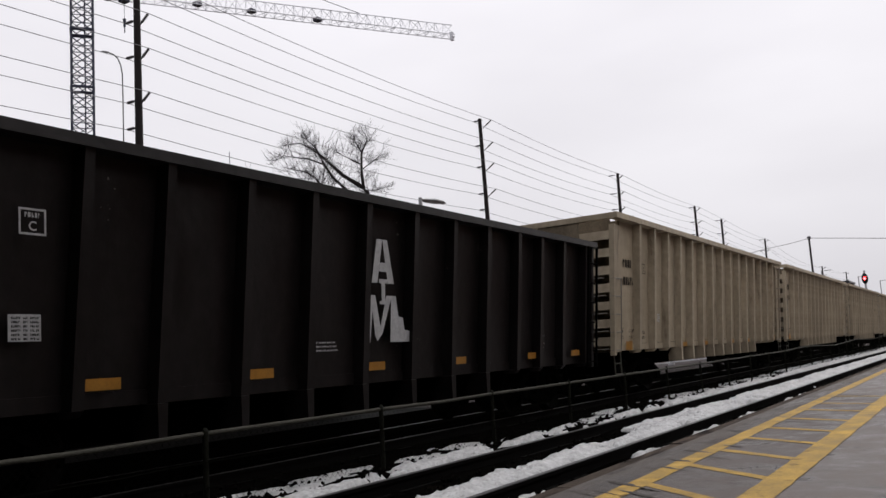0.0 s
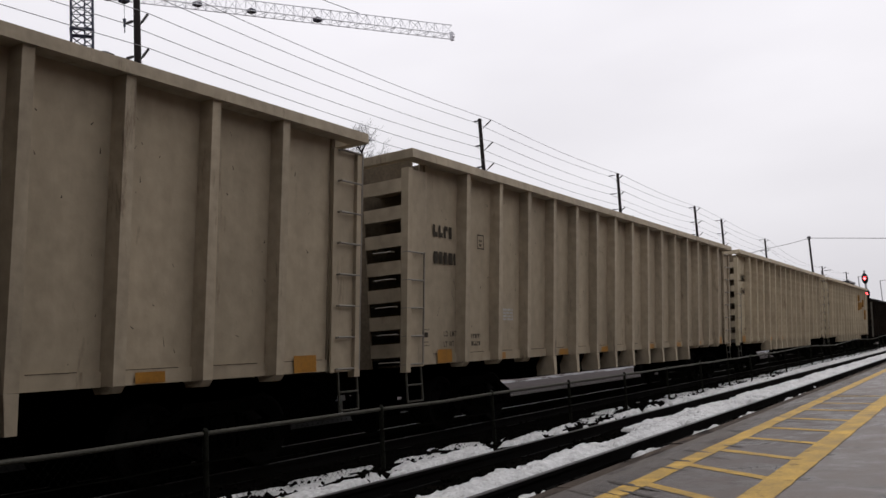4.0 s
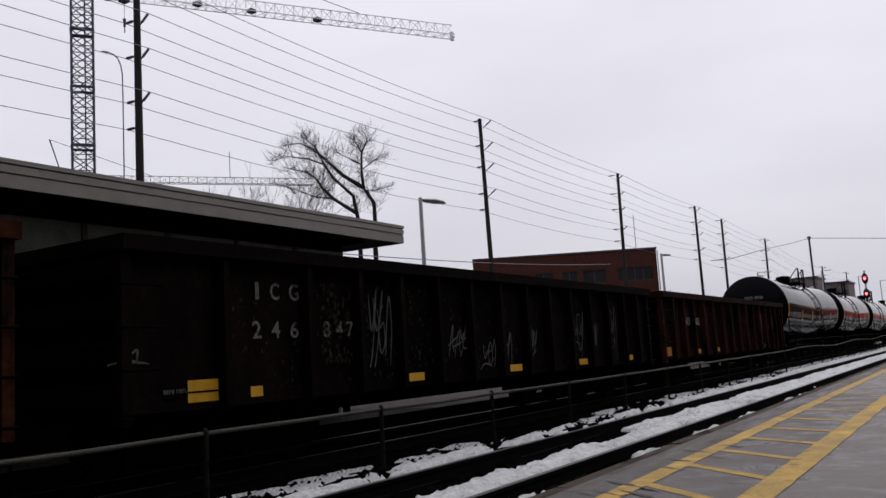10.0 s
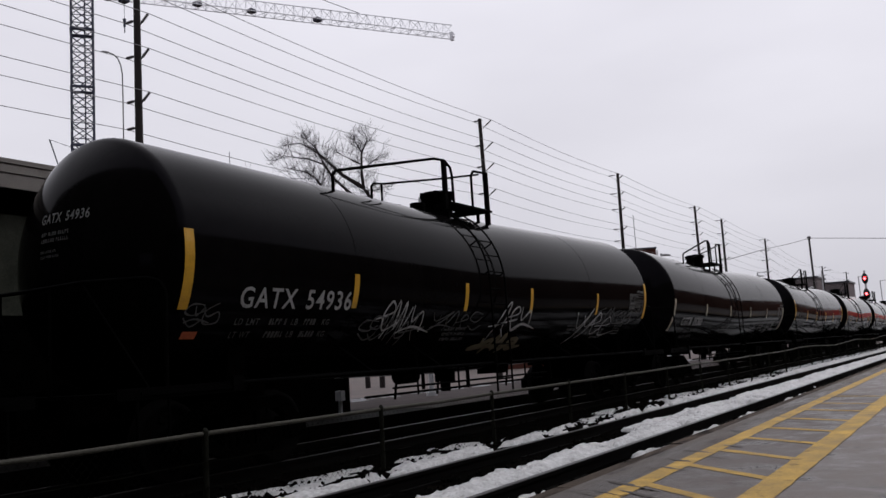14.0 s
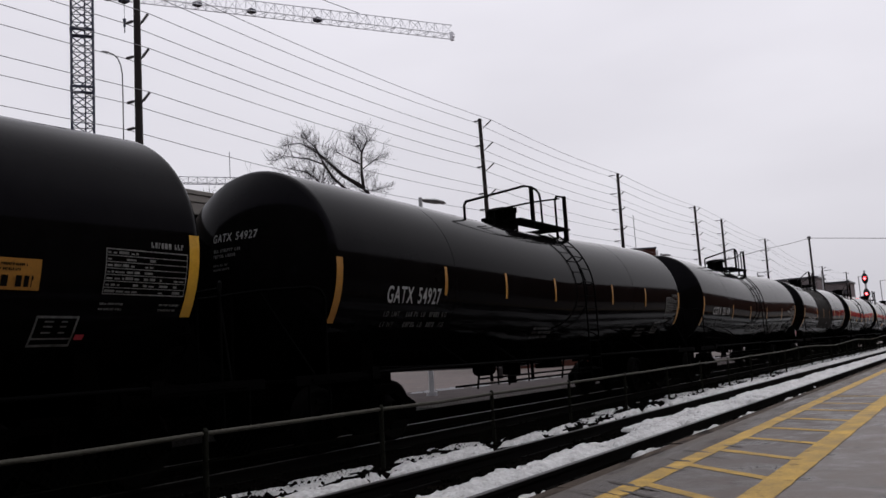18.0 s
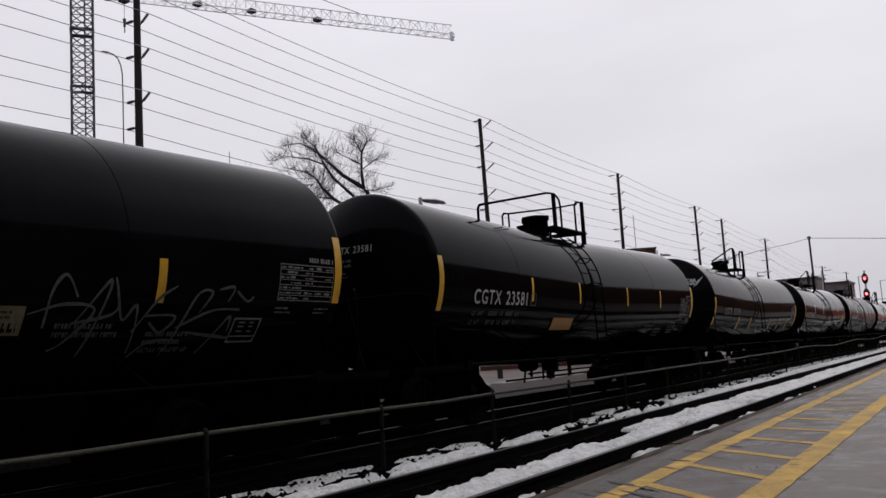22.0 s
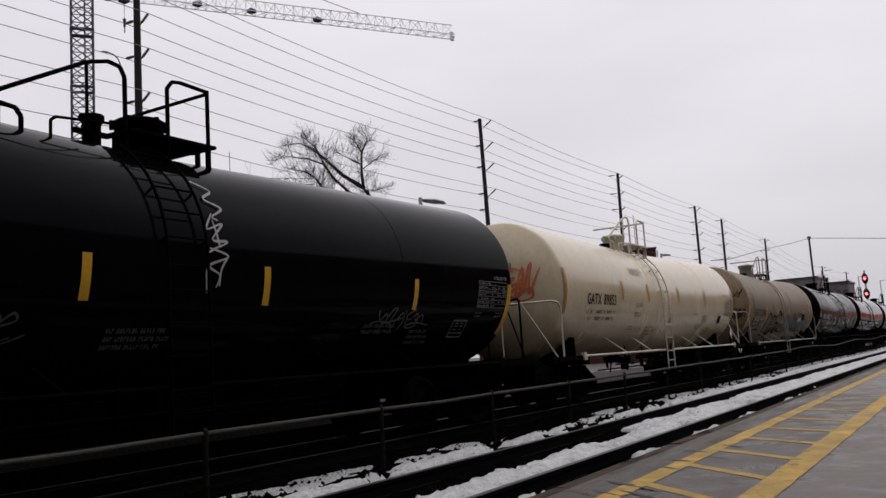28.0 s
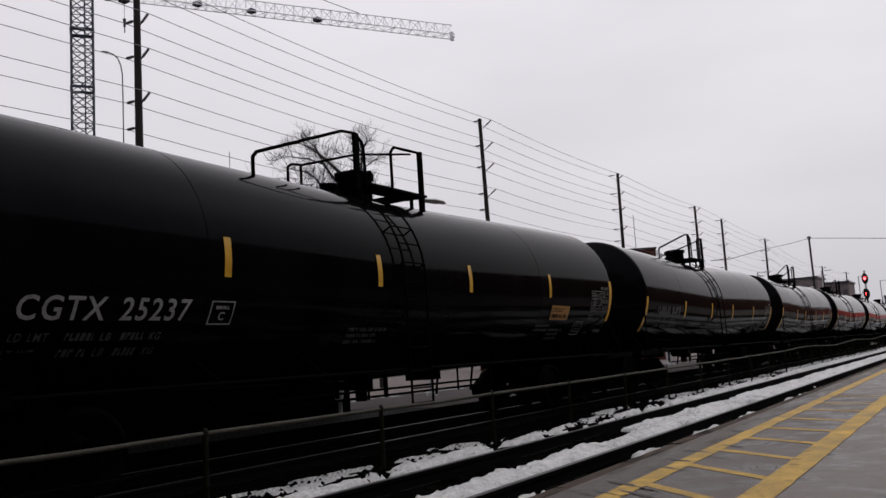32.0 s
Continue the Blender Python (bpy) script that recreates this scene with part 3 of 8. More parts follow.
# ---- gondola cars ----
def gondola(label, s, L, st, key, group):
    h = L / 2
    car = holder("gondola_car", label, "railcar", group)
    CARS.append((car, s + h))
    top, bot, chord = st["top"], st["bot"], st["chord"]
    ribs = st["ribs"]
    xo, xs_top, xs_bot = 1.55, 1.55 - st["dtop"], 1.55 - st["dbot"]
    open_end = st["open_end"]
    y_in = open_end if open_end else 0.06
    taper = st["taper"]

    def inset(z):
        return taper * min(1.0, max(0.0, (top - z) / (top - bot)))

    def lean(g, z0=0.0):
        """Draw the sides in towards the floor."""
        g.v = [(x * (1 - inset(z + z0) / 1.55), y, z) for x, y, z in g.v]
        return g

    def skin_panel(y0, y1, side):
        def build():
            g = Geo()
            a, b = (xs_bot, xs_top) if side > 0 else (-xs_bot, -xs_top)
            t = -0.03 * side
            p = [(a + t, y0, bot), (a, y0, bot), (a, y1, bot), (a + t, y1, bot), (b + t, y0, top - 0.04), (b, y0, top - 0.04), (b, y1, top - 0.04), (b + t, y1, top - 0.04)]
            if side < 0:
                p = [p[1], p[0], p[3], p[2], p[5], p[4], p[7], p[6]]
            g.hexa(p)
            if side > 0:
                g.box(xs_bot - 0.02, xs_bot + 0.035, y0, y1, bot, bot + 0.16)
            return lean(g).mesh("side_panel", st["skin"])
        return cached((key, "panel", round(y0, 2), side), build)

    edges = [y_in] + [r for r in ribs if r > y_in + 0.3 and r < L - y_in - 0.3] + [L - y_in]
    for a, b in zip(edges, edges[1:]):
        part("side_panel", skin_panel(a - h, b - h, 1), None, car)
    part("far_side_wall", skin_panel(y_in - h, h - y_in, -1), None, car)

    def rib_mesh(side, foot, thin):
        def build():
            g = Geo()
            fw, bw = (st["rib_w"] / 2, st["rib_w"] / 2 + st["rib_flare"]) if not thin else (0.05, 0.055)
            z1 = top - chord
            if thin:
                q = [(xs_bot - 0.01, -0.03, bot), (xs_bot + 0.035, -0.03, bot), (xs_bot + 0.035, 0.03, bot), (xs_bot - 0.01, 0.03, bot),
                     (xs_top - 0.01, -0.03, z1), (xs_top + 0.035, -0.03, z1), (xs_top + 0.035, 0.03, z1), (xs_top - 0.01, 0.03, z1)]
                g.hexa([(side * x, y * side, z) for x, y, z in q])
                return lean(g).mesh("side_rib", st["ribmat"])
            p = [(xs_bot, -bw, bot), (xo, -fw, bot), (xo, fw, bot), (xs_bot, bw, bot), (xs_top, -bw * 0.8, z1), (xo, -fw * 0.85, z1), (xo, fw * 0.85, z1), (xs_top, bw * 0.8, z1)]
            g.hexa([(side * x, y * side, z) for x, y, z in p])
            if foot:
                zf = bot - 0.38
                p = [(1.05, -fw * 0.8, zf), (xo - 0.01, -fw * 0.8, zf), (xo - 0.01, fw * 0.8, zf), (1.05, fw * 0.8, zf), (1.05, -bw, bot), (xo, -fw, bot), (xo, fw, bot), (1.05, bw, bot)]
                g.hexa([(side * x, y * side, z - 0.003) for x, y, z in p])
            else:
                p = [(1.2, -fw, bot - 0.07), (xo - 0.08, -fw, bot - 0.07), (xo - 0.08, fw, bot - 0.07), (1.2, fw, bot - 0.07), (1.2, -bw, bot), (xo, -fw, bot), (xo, fw, bot), (1.2, bw, bot)]
                g.hexa([(side * x, y * side, z - 0.003) for x, y, z in p])
            return lean(g).mesh("side_rib", st["ribmat"])
        return cached((key, "rib", side, foot, thin), build)

    for r in ribs:
        foot = st["feet"][0] <= r <= st["feet"][1]
        for side in (1, -1):
            part("side_rib", rib_mesh(side, foot, st["thin_ends"] and r in (ribs[0], ribs[-1])), None, car, at=(0, r - h, 0))

    def chord_mesh():
        g = Geo()
        for x0, x1 in ((xo - 0.2, xo + 0.03), (-xo - 0.03, -xo + 0.2)):
            g.box(x0, x1, -h, h, top - chord, top)
        for y0, y1 in ((-h - 0.002, -h + 0.16), (h - 0.16, h + 0.002)):
            g.box(-xo + 0.2, xo - 0.2, y0, y1, top - chord, top - 0.002)
        return g.mesh("top_chord", st["ribmat"])
    part("top_chord", cached((key, "chord"), chord_mesh), None, car)

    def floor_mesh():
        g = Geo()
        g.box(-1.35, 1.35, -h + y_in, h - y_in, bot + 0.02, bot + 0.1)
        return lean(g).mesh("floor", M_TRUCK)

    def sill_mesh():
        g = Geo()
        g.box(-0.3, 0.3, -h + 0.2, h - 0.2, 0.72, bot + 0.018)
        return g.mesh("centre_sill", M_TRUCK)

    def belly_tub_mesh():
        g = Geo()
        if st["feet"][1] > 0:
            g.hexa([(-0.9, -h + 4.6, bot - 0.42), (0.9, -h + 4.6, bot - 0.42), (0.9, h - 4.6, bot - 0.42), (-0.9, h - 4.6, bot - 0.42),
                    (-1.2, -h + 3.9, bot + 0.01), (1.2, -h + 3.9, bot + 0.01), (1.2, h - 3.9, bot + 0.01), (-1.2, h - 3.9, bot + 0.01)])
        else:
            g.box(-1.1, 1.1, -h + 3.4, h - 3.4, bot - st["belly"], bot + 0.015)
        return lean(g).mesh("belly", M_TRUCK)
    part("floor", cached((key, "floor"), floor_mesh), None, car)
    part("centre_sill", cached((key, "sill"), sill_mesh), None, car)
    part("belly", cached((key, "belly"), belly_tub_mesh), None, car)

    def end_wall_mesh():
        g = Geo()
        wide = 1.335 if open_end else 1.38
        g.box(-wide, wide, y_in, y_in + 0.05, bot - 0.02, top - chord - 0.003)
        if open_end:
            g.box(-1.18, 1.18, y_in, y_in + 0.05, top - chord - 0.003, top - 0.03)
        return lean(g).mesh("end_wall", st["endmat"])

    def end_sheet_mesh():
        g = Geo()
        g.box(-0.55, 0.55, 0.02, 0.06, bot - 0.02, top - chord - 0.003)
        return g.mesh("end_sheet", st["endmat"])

    def pocket_rib_mesh(z0):
        g = Geo()
        g.hexa([(0.555, 0.03, 0), (1.355, 0.03, 0), (1.355, 0.2, 0.03), (0.555, 0.2, 0.03), (0.555, 0.03, 0.21), (1.355, 0.03, 0.21), (1.355, 0.2, 0.18), (0.555, 0.2, 0.18)])
        g.box(0.555, 1.355, 0.2, y_in - 0.003, 0.06, 0.15)
        return lean(g, z0).mesh("end_rib", st["endrib"])

    def grab_mesh():
        g = Geo()
        g.tube([(0.74, 0.03, 0), (0.74, -0.04, 0), (1.1, -0.04, 0), (1.1, 0.03, 0)], 0.013, 5)
        return g.mesh("grab_iron", st["laddermat"])

    def end_rib_mesh(z0):
        g = Geo()
        d = 0.1
        g.hexa([(-1.37, y_in - d, 0.05), (1.37, y_in - d, 0.05), (1.37, y_in - 0.002, 0), (-1.37, y_in - 0.002, 0),
                (-1.37, y_in - d, 0.2), (1.37, y_in - d, 0.2), (1.37, y_in - 0.002, 0.25), (-1.37, y_in - 0.002, 0.25)])
        return lean(g, z0).mesh("end_rib", st["endrib"])

    def corner_mesh(sx):
        g = Geo()
        zt = top - chord - (0.14 if open_end else 0.003)
        if sx:
            g.box(min(sx * 1.36, sx * 1.5), max(sx * 1.36, sx * 1.5), 0.02, 0.14, bot - 0.1, zt)
            if open_end:
                g.box(min(sx * 1.40, sx * 1.44), max(sx * 1.40, sx * 1.44), 0.14, y_in + 0.05, bot - 0.02, zt)
        return lean(g).mesh("corner_post", st["cornermat"])

    n_rungs = st["rungs"]

    rx = 1.5 if open_end else xo + 0.02

    def rung_mesh():
        g = Geo()
        g.cyl((rx, 0.03, 0), (rx, 0.5, 0), 0.016, 6)
        for y in (0.03, 0.5):
            g.cyl((rx - 0.1, y, 0), (rx, y, 0), 0.014, 5)
        return g.mesh("rung", st["laddermat"])

    def stile_mesh():
        g = Geo()
        g.box(xo - 0.02, xo + 0.03, -0.02, 0.02, bot - 0.1, bot + n_rungs * 0.435)
        return lean(g).mesh("ladder_stile", st["laddermat"])

    def bar_mesh(k):
        g = Geo()
        g.box(rx - 0.012, rx + 0.012, -0.012, 0.012, bot, bot + k * 0.435 - 0.4)
        return lean(g).mesh("ladder_stile", st["laddermat"])

    def step_mesh():
        g = Geo()
        for y in (0.08, 0.5):
            g.box(xo - 0.12, xo - 0.09, y - 0.014, y + 0.014, bot - 0.56, bot - 0.02)
        g.cyl((xo - 0.1, 0.08, bot - 0.55), (xo - 0.1, 0.5, bot - 0.55), 0.013, 6)
        g.cyl((xo - 0.1, 0.08, bot - 0.3), (xo - 0.1, 0.5, bot - 0.3), 0.016, 6)
        return lean(g).mesh("sill_step", M_FENCE if open_end else M_TRUCK)

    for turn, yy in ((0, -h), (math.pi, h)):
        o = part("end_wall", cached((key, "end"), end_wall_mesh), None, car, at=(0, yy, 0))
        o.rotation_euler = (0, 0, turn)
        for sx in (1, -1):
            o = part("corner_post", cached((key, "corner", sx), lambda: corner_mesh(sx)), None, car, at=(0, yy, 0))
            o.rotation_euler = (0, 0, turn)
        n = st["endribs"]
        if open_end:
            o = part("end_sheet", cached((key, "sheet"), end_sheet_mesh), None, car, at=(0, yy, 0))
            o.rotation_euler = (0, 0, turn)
            for i in range(7):
                zr = bot + 0.14 + 0.43 * i
                for dx in (0.0, -1.91 * (1 - inset(zr) / 1.55)):
                    o = part("end_rib", cached((key, "pocketrib", i), lambda: pocket_rib_mesh(zr)), None, car, at=((dx if turn == 0 else -dx), yy, zr))
                    o.rotation_euler = (0, 0, turn)
            for i in range(5):
                o = part("grab_iron", cached((key, "grab"), grab_mesh), None, car, at=(0, yy, bot + 0.06 + 0.43 * i))
                o.rotation_euler = (0, 0, turn)
            n = 0
        for i in range(n):
            z = bot + 0.1 + (top - chord - bot - 0.4) * i / max(1, n - 1)
            o = part("end_rib", cached((key, "endrib", i), lambda: end_rib_mesh(z)), None, car, at=(0, yy, z))
            o.rotation_euler = (0, 0, turn)
    for yy in (-h, h - 0.53):
        for k in range(n_rungs if not open_end else (st["near_rungs"] if yy < 0 else 8)):
            part("rung", cached((key, "rung"), rung_mesh), None, car, at=(-inset(bot + 0.02 + k * 0.435), yy, bot + 0.02 + k * 0.435))
        if open_end:
            part("ladder_stile", cached((key, "bar", yy < 0), lambda: bar_mesh(st["near_rungs"] if yy < 0 else 8)), None, car, at=(0, yy + 0.5, 0))
        if st["stiles"]:
            for y in (0.05, 0.56):
                part("ladder_stile", cached((key, "stile"), stile_mesh), None, car, at=(0, yy + y, 0))
        part("sill_step", cached((key, "step"), step_mesh), None, car, at=(0, yy, 0))
    for y in (-h + st["truck"], h - st["truck"]):
        truck(car, y, s + h + y)
    coupler(car, h, 1, st["gap"] / 2)
    coupler(car, -h, -1, st["gap"] / 2)
    return car


def grey_style(rung):
    return dict(top=4.49, bot=1.13, chord=0.14, ribs=[0.22 + r for r in (0.46, 1.6, 2.8, 3.99, 5.18, 6.36, 7.55, 8.7, 9.92, 11.12, 12.3, 13.5, 14.74, 15.9, 17.1, 18.3, 19.44)],
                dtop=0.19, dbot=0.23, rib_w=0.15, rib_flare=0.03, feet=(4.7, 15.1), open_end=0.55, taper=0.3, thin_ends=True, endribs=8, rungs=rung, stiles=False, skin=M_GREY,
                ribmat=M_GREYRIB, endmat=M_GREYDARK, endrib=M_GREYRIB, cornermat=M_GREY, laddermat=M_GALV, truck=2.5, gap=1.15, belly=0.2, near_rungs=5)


GREY = grey_style(6)
PALE = dict(GREY, skin=M_GREY2, ribmat=M_GREYRIB2, endrib=M_GREYRIB2, cornermat=M_GREY2)
TALL = dict(PALE, near_rungs=8)
GREYS = [(20.24, 19.75, None), (41.72, 19.8, "15416"), (63.14, 19.72, "14086"), (84.5, 19.75, None), (105.87, 19.76, "15441"), (127.17, 19.6, "14164")]


def leaning(x, taper, top, bot):
    """A side face that draws in towards the floor; x is its place at the top."""
    def face(y, z, off):
        f = taper * min(1.0, max(0.0, (top - z) / (top - bot)))
        return ((x + off) * (1 - f / 1.55), y + 0.7 * f, z)
    return face


def grey_face(x):
    return leaning(x, 0.3, 4.49, 1.13)


SIDE = grey_face(1.55 - 0.2)
SIDELOW = grey_face(1.55 - 0.212)
rng = random.Random(11)
for i, (s, L, num) in enumerate(GREYS):
    car = gondola("tall pale grey ribbed gondola car with scratches and ochre patches" if i == 5 else "tall grey ribbed gondola car with dirt streaks", s - 0.22, 20.22, TALL if i == 5 else PALE if i > 3 else GREY, "tall" if i == 5 else "pale" if i > 3 else "grey", "grey gondola cars")
    h = 20.22 / 2 - 0.22
    g, b = Geo(), Geo()
    if num:
        word_part(car, "AIMX", 0.74 - h, (1.38 if i == 1 else 1.46) - h, 3.39, 3.66, SIDE, M_BLACKPAINT)
        word_part(car, num, 0.69 - h, 1.45 - h, 2.9, 3.16, SIDE, M_BLACKPAINT)
    else:
        bars(b, 0.66 - h, 1.25 - h, 3.22, 3.44, 1, SIDE, rng, 0.9)
        bars(b, 0.66 - h, 1.35 - h, 2.78, 3.0, 1, SIDE, rng, 0.9)
    word_part(car, "LD LMT", 0.87 - h, 1.28 - h, 1.57, 1.66, SIDELOW, M_DIMBLACK, 0.05)
    word_part(car, "LT WT", 0.86 - h, 1.19 - h, 1.4, 1.49, SIDELOW, M_DIMBLACK, 0.05)
    bars(b, 1.8 - h, 2.2 - h, 1.4, 1.66, 2, SIDELOW, rng, 0.6, 0.035)
    outline(b, 2.13 - h, 2.37 - h, 3.12, 3.38, SIDE, 0.018)
    bars(b, 2.2 - h, 2.31 - h, 3.17, 3.33, 2, SIDE, rng)
    small_print(b, M_DIMBLACK, car)
    for y0 in (0.08, 19.6):
        sm = Geo()
        patch(sm, y0 + 0.1 - h, y0 + 0.22 - h, 1.56, 1.64, grey_face(1.44), 0.012)
        bars(sm, y0 + 0.07 - h, y0 + 0.27 - h, 1.42, 1.53, 2, grey_face(1.44), rng, 0.4, 0.012)
        bars(sm, y0 + 0.07 - h, y0 + 0.27 - h, 1.67, 1.71, 1, grey_face(1.44), rng, 0.6, 0.012)
        small_print(sm, M_DIMBLACK, car)
    sc = Geo()
    for k in range(330 if i == 5 else 200):
        y, z = rng.uniform(0.8, 19.2) - h, rng.uniform(1.35, 4.15)
        a, ln, wd = rng.gauss(1.57, 0.5), rng.uniform(0.015, 0.07) * (4 if rng.random() < 0.05 else 1), rng.uniform(0.004, 0.016)
        dy, dz = math.cos(a) * ln / 2, math.sin(a) * ln / 2
        ny, nz = -math.sin(a) * wd / 2, math.cos(a) * wd / 2
        x = (1.55 - 0.23 + 0.04 * (z - 1.13) / 3.36 + 0.012) * (1 - 0.3 * (4.49 - z) / 3.36 / 1.55)
        sc.quad((x, y - dy - ny, z - dz - nz), (x, y + dy - ny * 0.3, z + dz - nz * 0.3), (x, y + dy + ny * 0.3, z + dz + nz * 0.3), (x, y - dy + ny, z - dz + nz))
    tagged(part("scratch_wear", sc, M_SCRATCH, car, "brown scratches and scrapes"), kind="stuff")
    wq = Geo()
    for r in range(4):
        bars(wq, 3.0 - h, 3.4 - h, 1.85 + r * 0.06, 1.89 + r * 0.06, 1, SIDELOW, rng, 1.0, 0.05)
    tagged(part("data_stencil", wq, M_WHITEPAINT, car, "white stencilled data grid"), kind="stuff")
    for y0, y1 in ((0.66, 1.12), (2.62, 3.06), (5.5, 5.95), (7.9, 8.3), (11.3, 11.75), (13.75, 14.2), (16.0, 16.4), (18.5, 18.95)):
        q = Geo()
        patch(q, y0 - h, y1 - h, 1.14, 1.14 + (0.22 if y0 in (0.66, 18.5) else 0.12), grey_face(1.55 - 0.178), 0.012)
        part("reflective_strip", q, M_AMBER, car, "dull amber reflective strip")
    if i == 1:
        q = Geo()
        scribble(q, 18.4 - h, 18.95 - h, 1.42, 1.72, SIDELOW, rng, 5, 0.05, 0.06)
        tagged(part("graffiti", q, M_BLUEGRAF, car, "blue sprayed scribble"), kind="stuff")
        q = Geo()
        for sy, sz in ((18.45, 1.8), (18.33, 1.33), (18.98, 1.36), (18.97, 1.62)):
            for a in (0.4, 1.5, 2.6):
                dy, dz = 0.1 * math.cos(a), 0.1 * math.sin(a)
                ribbon(q, [(sy - dy - h, sz - dz), (sy - h, sz), (sy + dy - h, sz + dz)], 0.028, SIDELOW, 0.065, rng)
        tagged(part("graffiti", q, M_WHITEPAINT, car, "white sprayed stars"), kind="stuff")
    if i == 2:
        q = Geo()
        scribble(q, 3.2 - h, 3.68 - h, 1.36, 1.98, SIDELOW, rng, 5, 0.04, 0.06)
        tagged(part("graffiti", q, M_BLUEGRAF, car, "blue sprayed scribble"), kind="stuff")
    if i == 5:
        # ribs patched with ochre primer, its tape left on
        for yc, z0, z1, tapes in ((14.74, 2.76, 3.9, (2.76, 3.38)), (15.9, 2.85, 3.45, (2.85, 3.4)), (17.1, 3.02, 3.66, (3.02, 3.62)), (18.3, 2.17, 2.94, (2.9,))):
            for name, za, zb, e, m, lab in [("paint_patch", z0, z1, 0.006, M_OCHRE, "ochre primer patch on a rib")] + [("tape", zt, zt + 0.05, 0.009, M_TAPE, "strip of pale tape") for zt in tapes]:
                q = Geo()
                ring = []
                for z in (za, zb):
                    k = 1 - 0.3 * (4.49 - z) / 3.36 / 1.55
                    f = 0.075 - 0.011 * (z - 1.13) / 3.22
                    ring += [((1.36 + e) * k, yc - f * 1.35 - e - h, z), ((1.55 + e) * k, yc - f - e - h, z), ((1.55 + e) * k, yc + f + e - h, z), ((1.36 + e) * k, yc + f * 1.35 + e - h, z)]
                q.hexa(ring)
                part(name, q, m, car, lab)
        q = Geo()
        patch(q, 14.97 - h, 15.42 - h, 1.39, 1.7, SIDELOW, 0.03)
        pl = part("data_plate", q, M_BLACKPAINT, car, "black data plate with a white border")
        q = Geo()
        outline(q, 14.97 - h, 15.42 - h, 1.39, 1.7, SIDELOW, 0.016, 0.034)
        bars(q, 15.02 - h, 15.16 - h, 1.47, 1.66, 3, SIDELOW, rng, 0.5, 0.034)
        patch(q, 15.3 - h, 15.33 - h, 1.47, 1.65, SIDELOW, 0.034)
        patch(q, 15.0 - h, 15.39 - h, 1.43, 1.445, SIDELOW, 0.034)
        tagged(part("small_print", q, M_WHITEPAINT, pl, "white border and print"), kind="stuff")
        q = Geo()
        scribble(q, 13.6 - h, 14.3 - h, 1.35, 2.0, SIDELOW, rng, 3, 0.025, 0.045)
        tagged(part("graffiti", q, M_TAPE, car, "faint chalky scrawl"), kind="stuff")
    sm = Geo()
    for ra, rb in zip(GREY["ribs"][:-1], GREY["ribs"][1:]):
        ya = ra - 0.22 + 0.12 + rng.uniform(0, 0.2)
        patch(sm, ya - h - 0.2, rb - 0.22 - 0.15 - rng.uniform(0, 0.3) - h - 0.2, 1.287, 1.295, SIDELOW, 0.03)
    tagged(part("weld_seam", sm, M_SCRATCH, car, "thin rusty seam low on each panel"), kind="stuff")

# black high-sided car with a white emblem
ribs0 = [16.7 - d for d in (16.17, 15.3, 14.3, 13.2, 12.17, 10.95, 9.77, 8.58, 7.35, 6.17, 5.0, 3.8, 2.8, 1.72, 0.53)]
BLACK = dict(GREY, taper=0.26, truck=2.35, gap=1.62, top=3.6, bot=0.92, chord=0.12, ribs=ribs0, skin=M_BLACKGON, ribmat=M_BLACKGON, endmat=M_BLACKGON, endrib=M_BLACKGON, cornermat=M_BLACKGON,
             laddermat=M_IRON, feet=(4.0, 12.8), open_end=0, thin_ends=False, endribs=6, stiles=True, rungs=6, rib_w=0.14, rib_flare=0.0)
L0 = 16.7
car = gondola("black ribbed gondola car with a white emblem on its side", 18.57 - L0, L0, BLACK, "black", "")
g = Geo()
SB = leaning(1.55 - 0.155, 0.26, 3.6, 0.92)
e0 = L0 / 2


def emblem(poly_list):
    for pts in poly_list:
        n = len(g.v)
        g.v.extend(SB(e0 + y, z, 0.085) for y, z in pts)
        g.f.append(tuple(range(n, n + len(pts))))
        g.s.append(False)


emblem([[(-8.5, 2.36), (-8.36, 2.36), (-8.22, 3.0), (-8.36, 3.0)], [(-8.1, 2.36), (-7.94, 2.36), (-8.1, 3.0), (-8.22, 3.0)], [(-8.32, 2.53), (-8.1, 2.53), (-8.12, 2.66), (-8.29, 2.66)],
        [(-8.31, 2.05), (-8.12, 2.05), (-8.12, 2.1), (-8.31, 2.1)], [(-8.26, 2.1), (-8.17, 2.1), (-8.17, 2.36), (-8.26, 2.36)], [(-8.32, 2.36), (-8.11, 2.36), (-8.11, 2.42), (-8.32, 2.42)],
        [(-8.74, 1.5), (-8.56, 1.5), (-8.48, 2.02), (-8.52, 2.18)], [(-8.52, 2.18), (-8.42, 2.18), (-8.3, 1.72), (-8.38, 1.52), (-8.44, 1.6)], [(-8.38, 1.52), (-8.26, 1.62), (-8.0, 2.18), (-8.14, 2.18)],
        [(-8.06, 1.5), (-7.45, 1.5), (-7.55, 1.66), (-7.68, 1.68), (-7.72, 1.86), (-7.84, 1.88), (-7.9, 2.18), (-8.02, 2.18)]])
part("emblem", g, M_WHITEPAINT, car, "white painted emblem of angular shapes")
b = Geo()
outline(b, e0 - 13.9, e0 - 13.62, 2.59, 2.84, SB, 0.02, 0.03)
bars(b, e0 - 13.84, e0 - 13.69, 2.755, 2.8, 1, SB, rng, 1.0, 0.03)
letter(b, "C", e0 - 13.8, e0 - 13.72, 2.63, 2.72, SB, 0.03)
bars(b, e0 - 9.7, e0 - 9.24, 1.4, 1.56, 3, SB, rng, 0.4, 0.03)
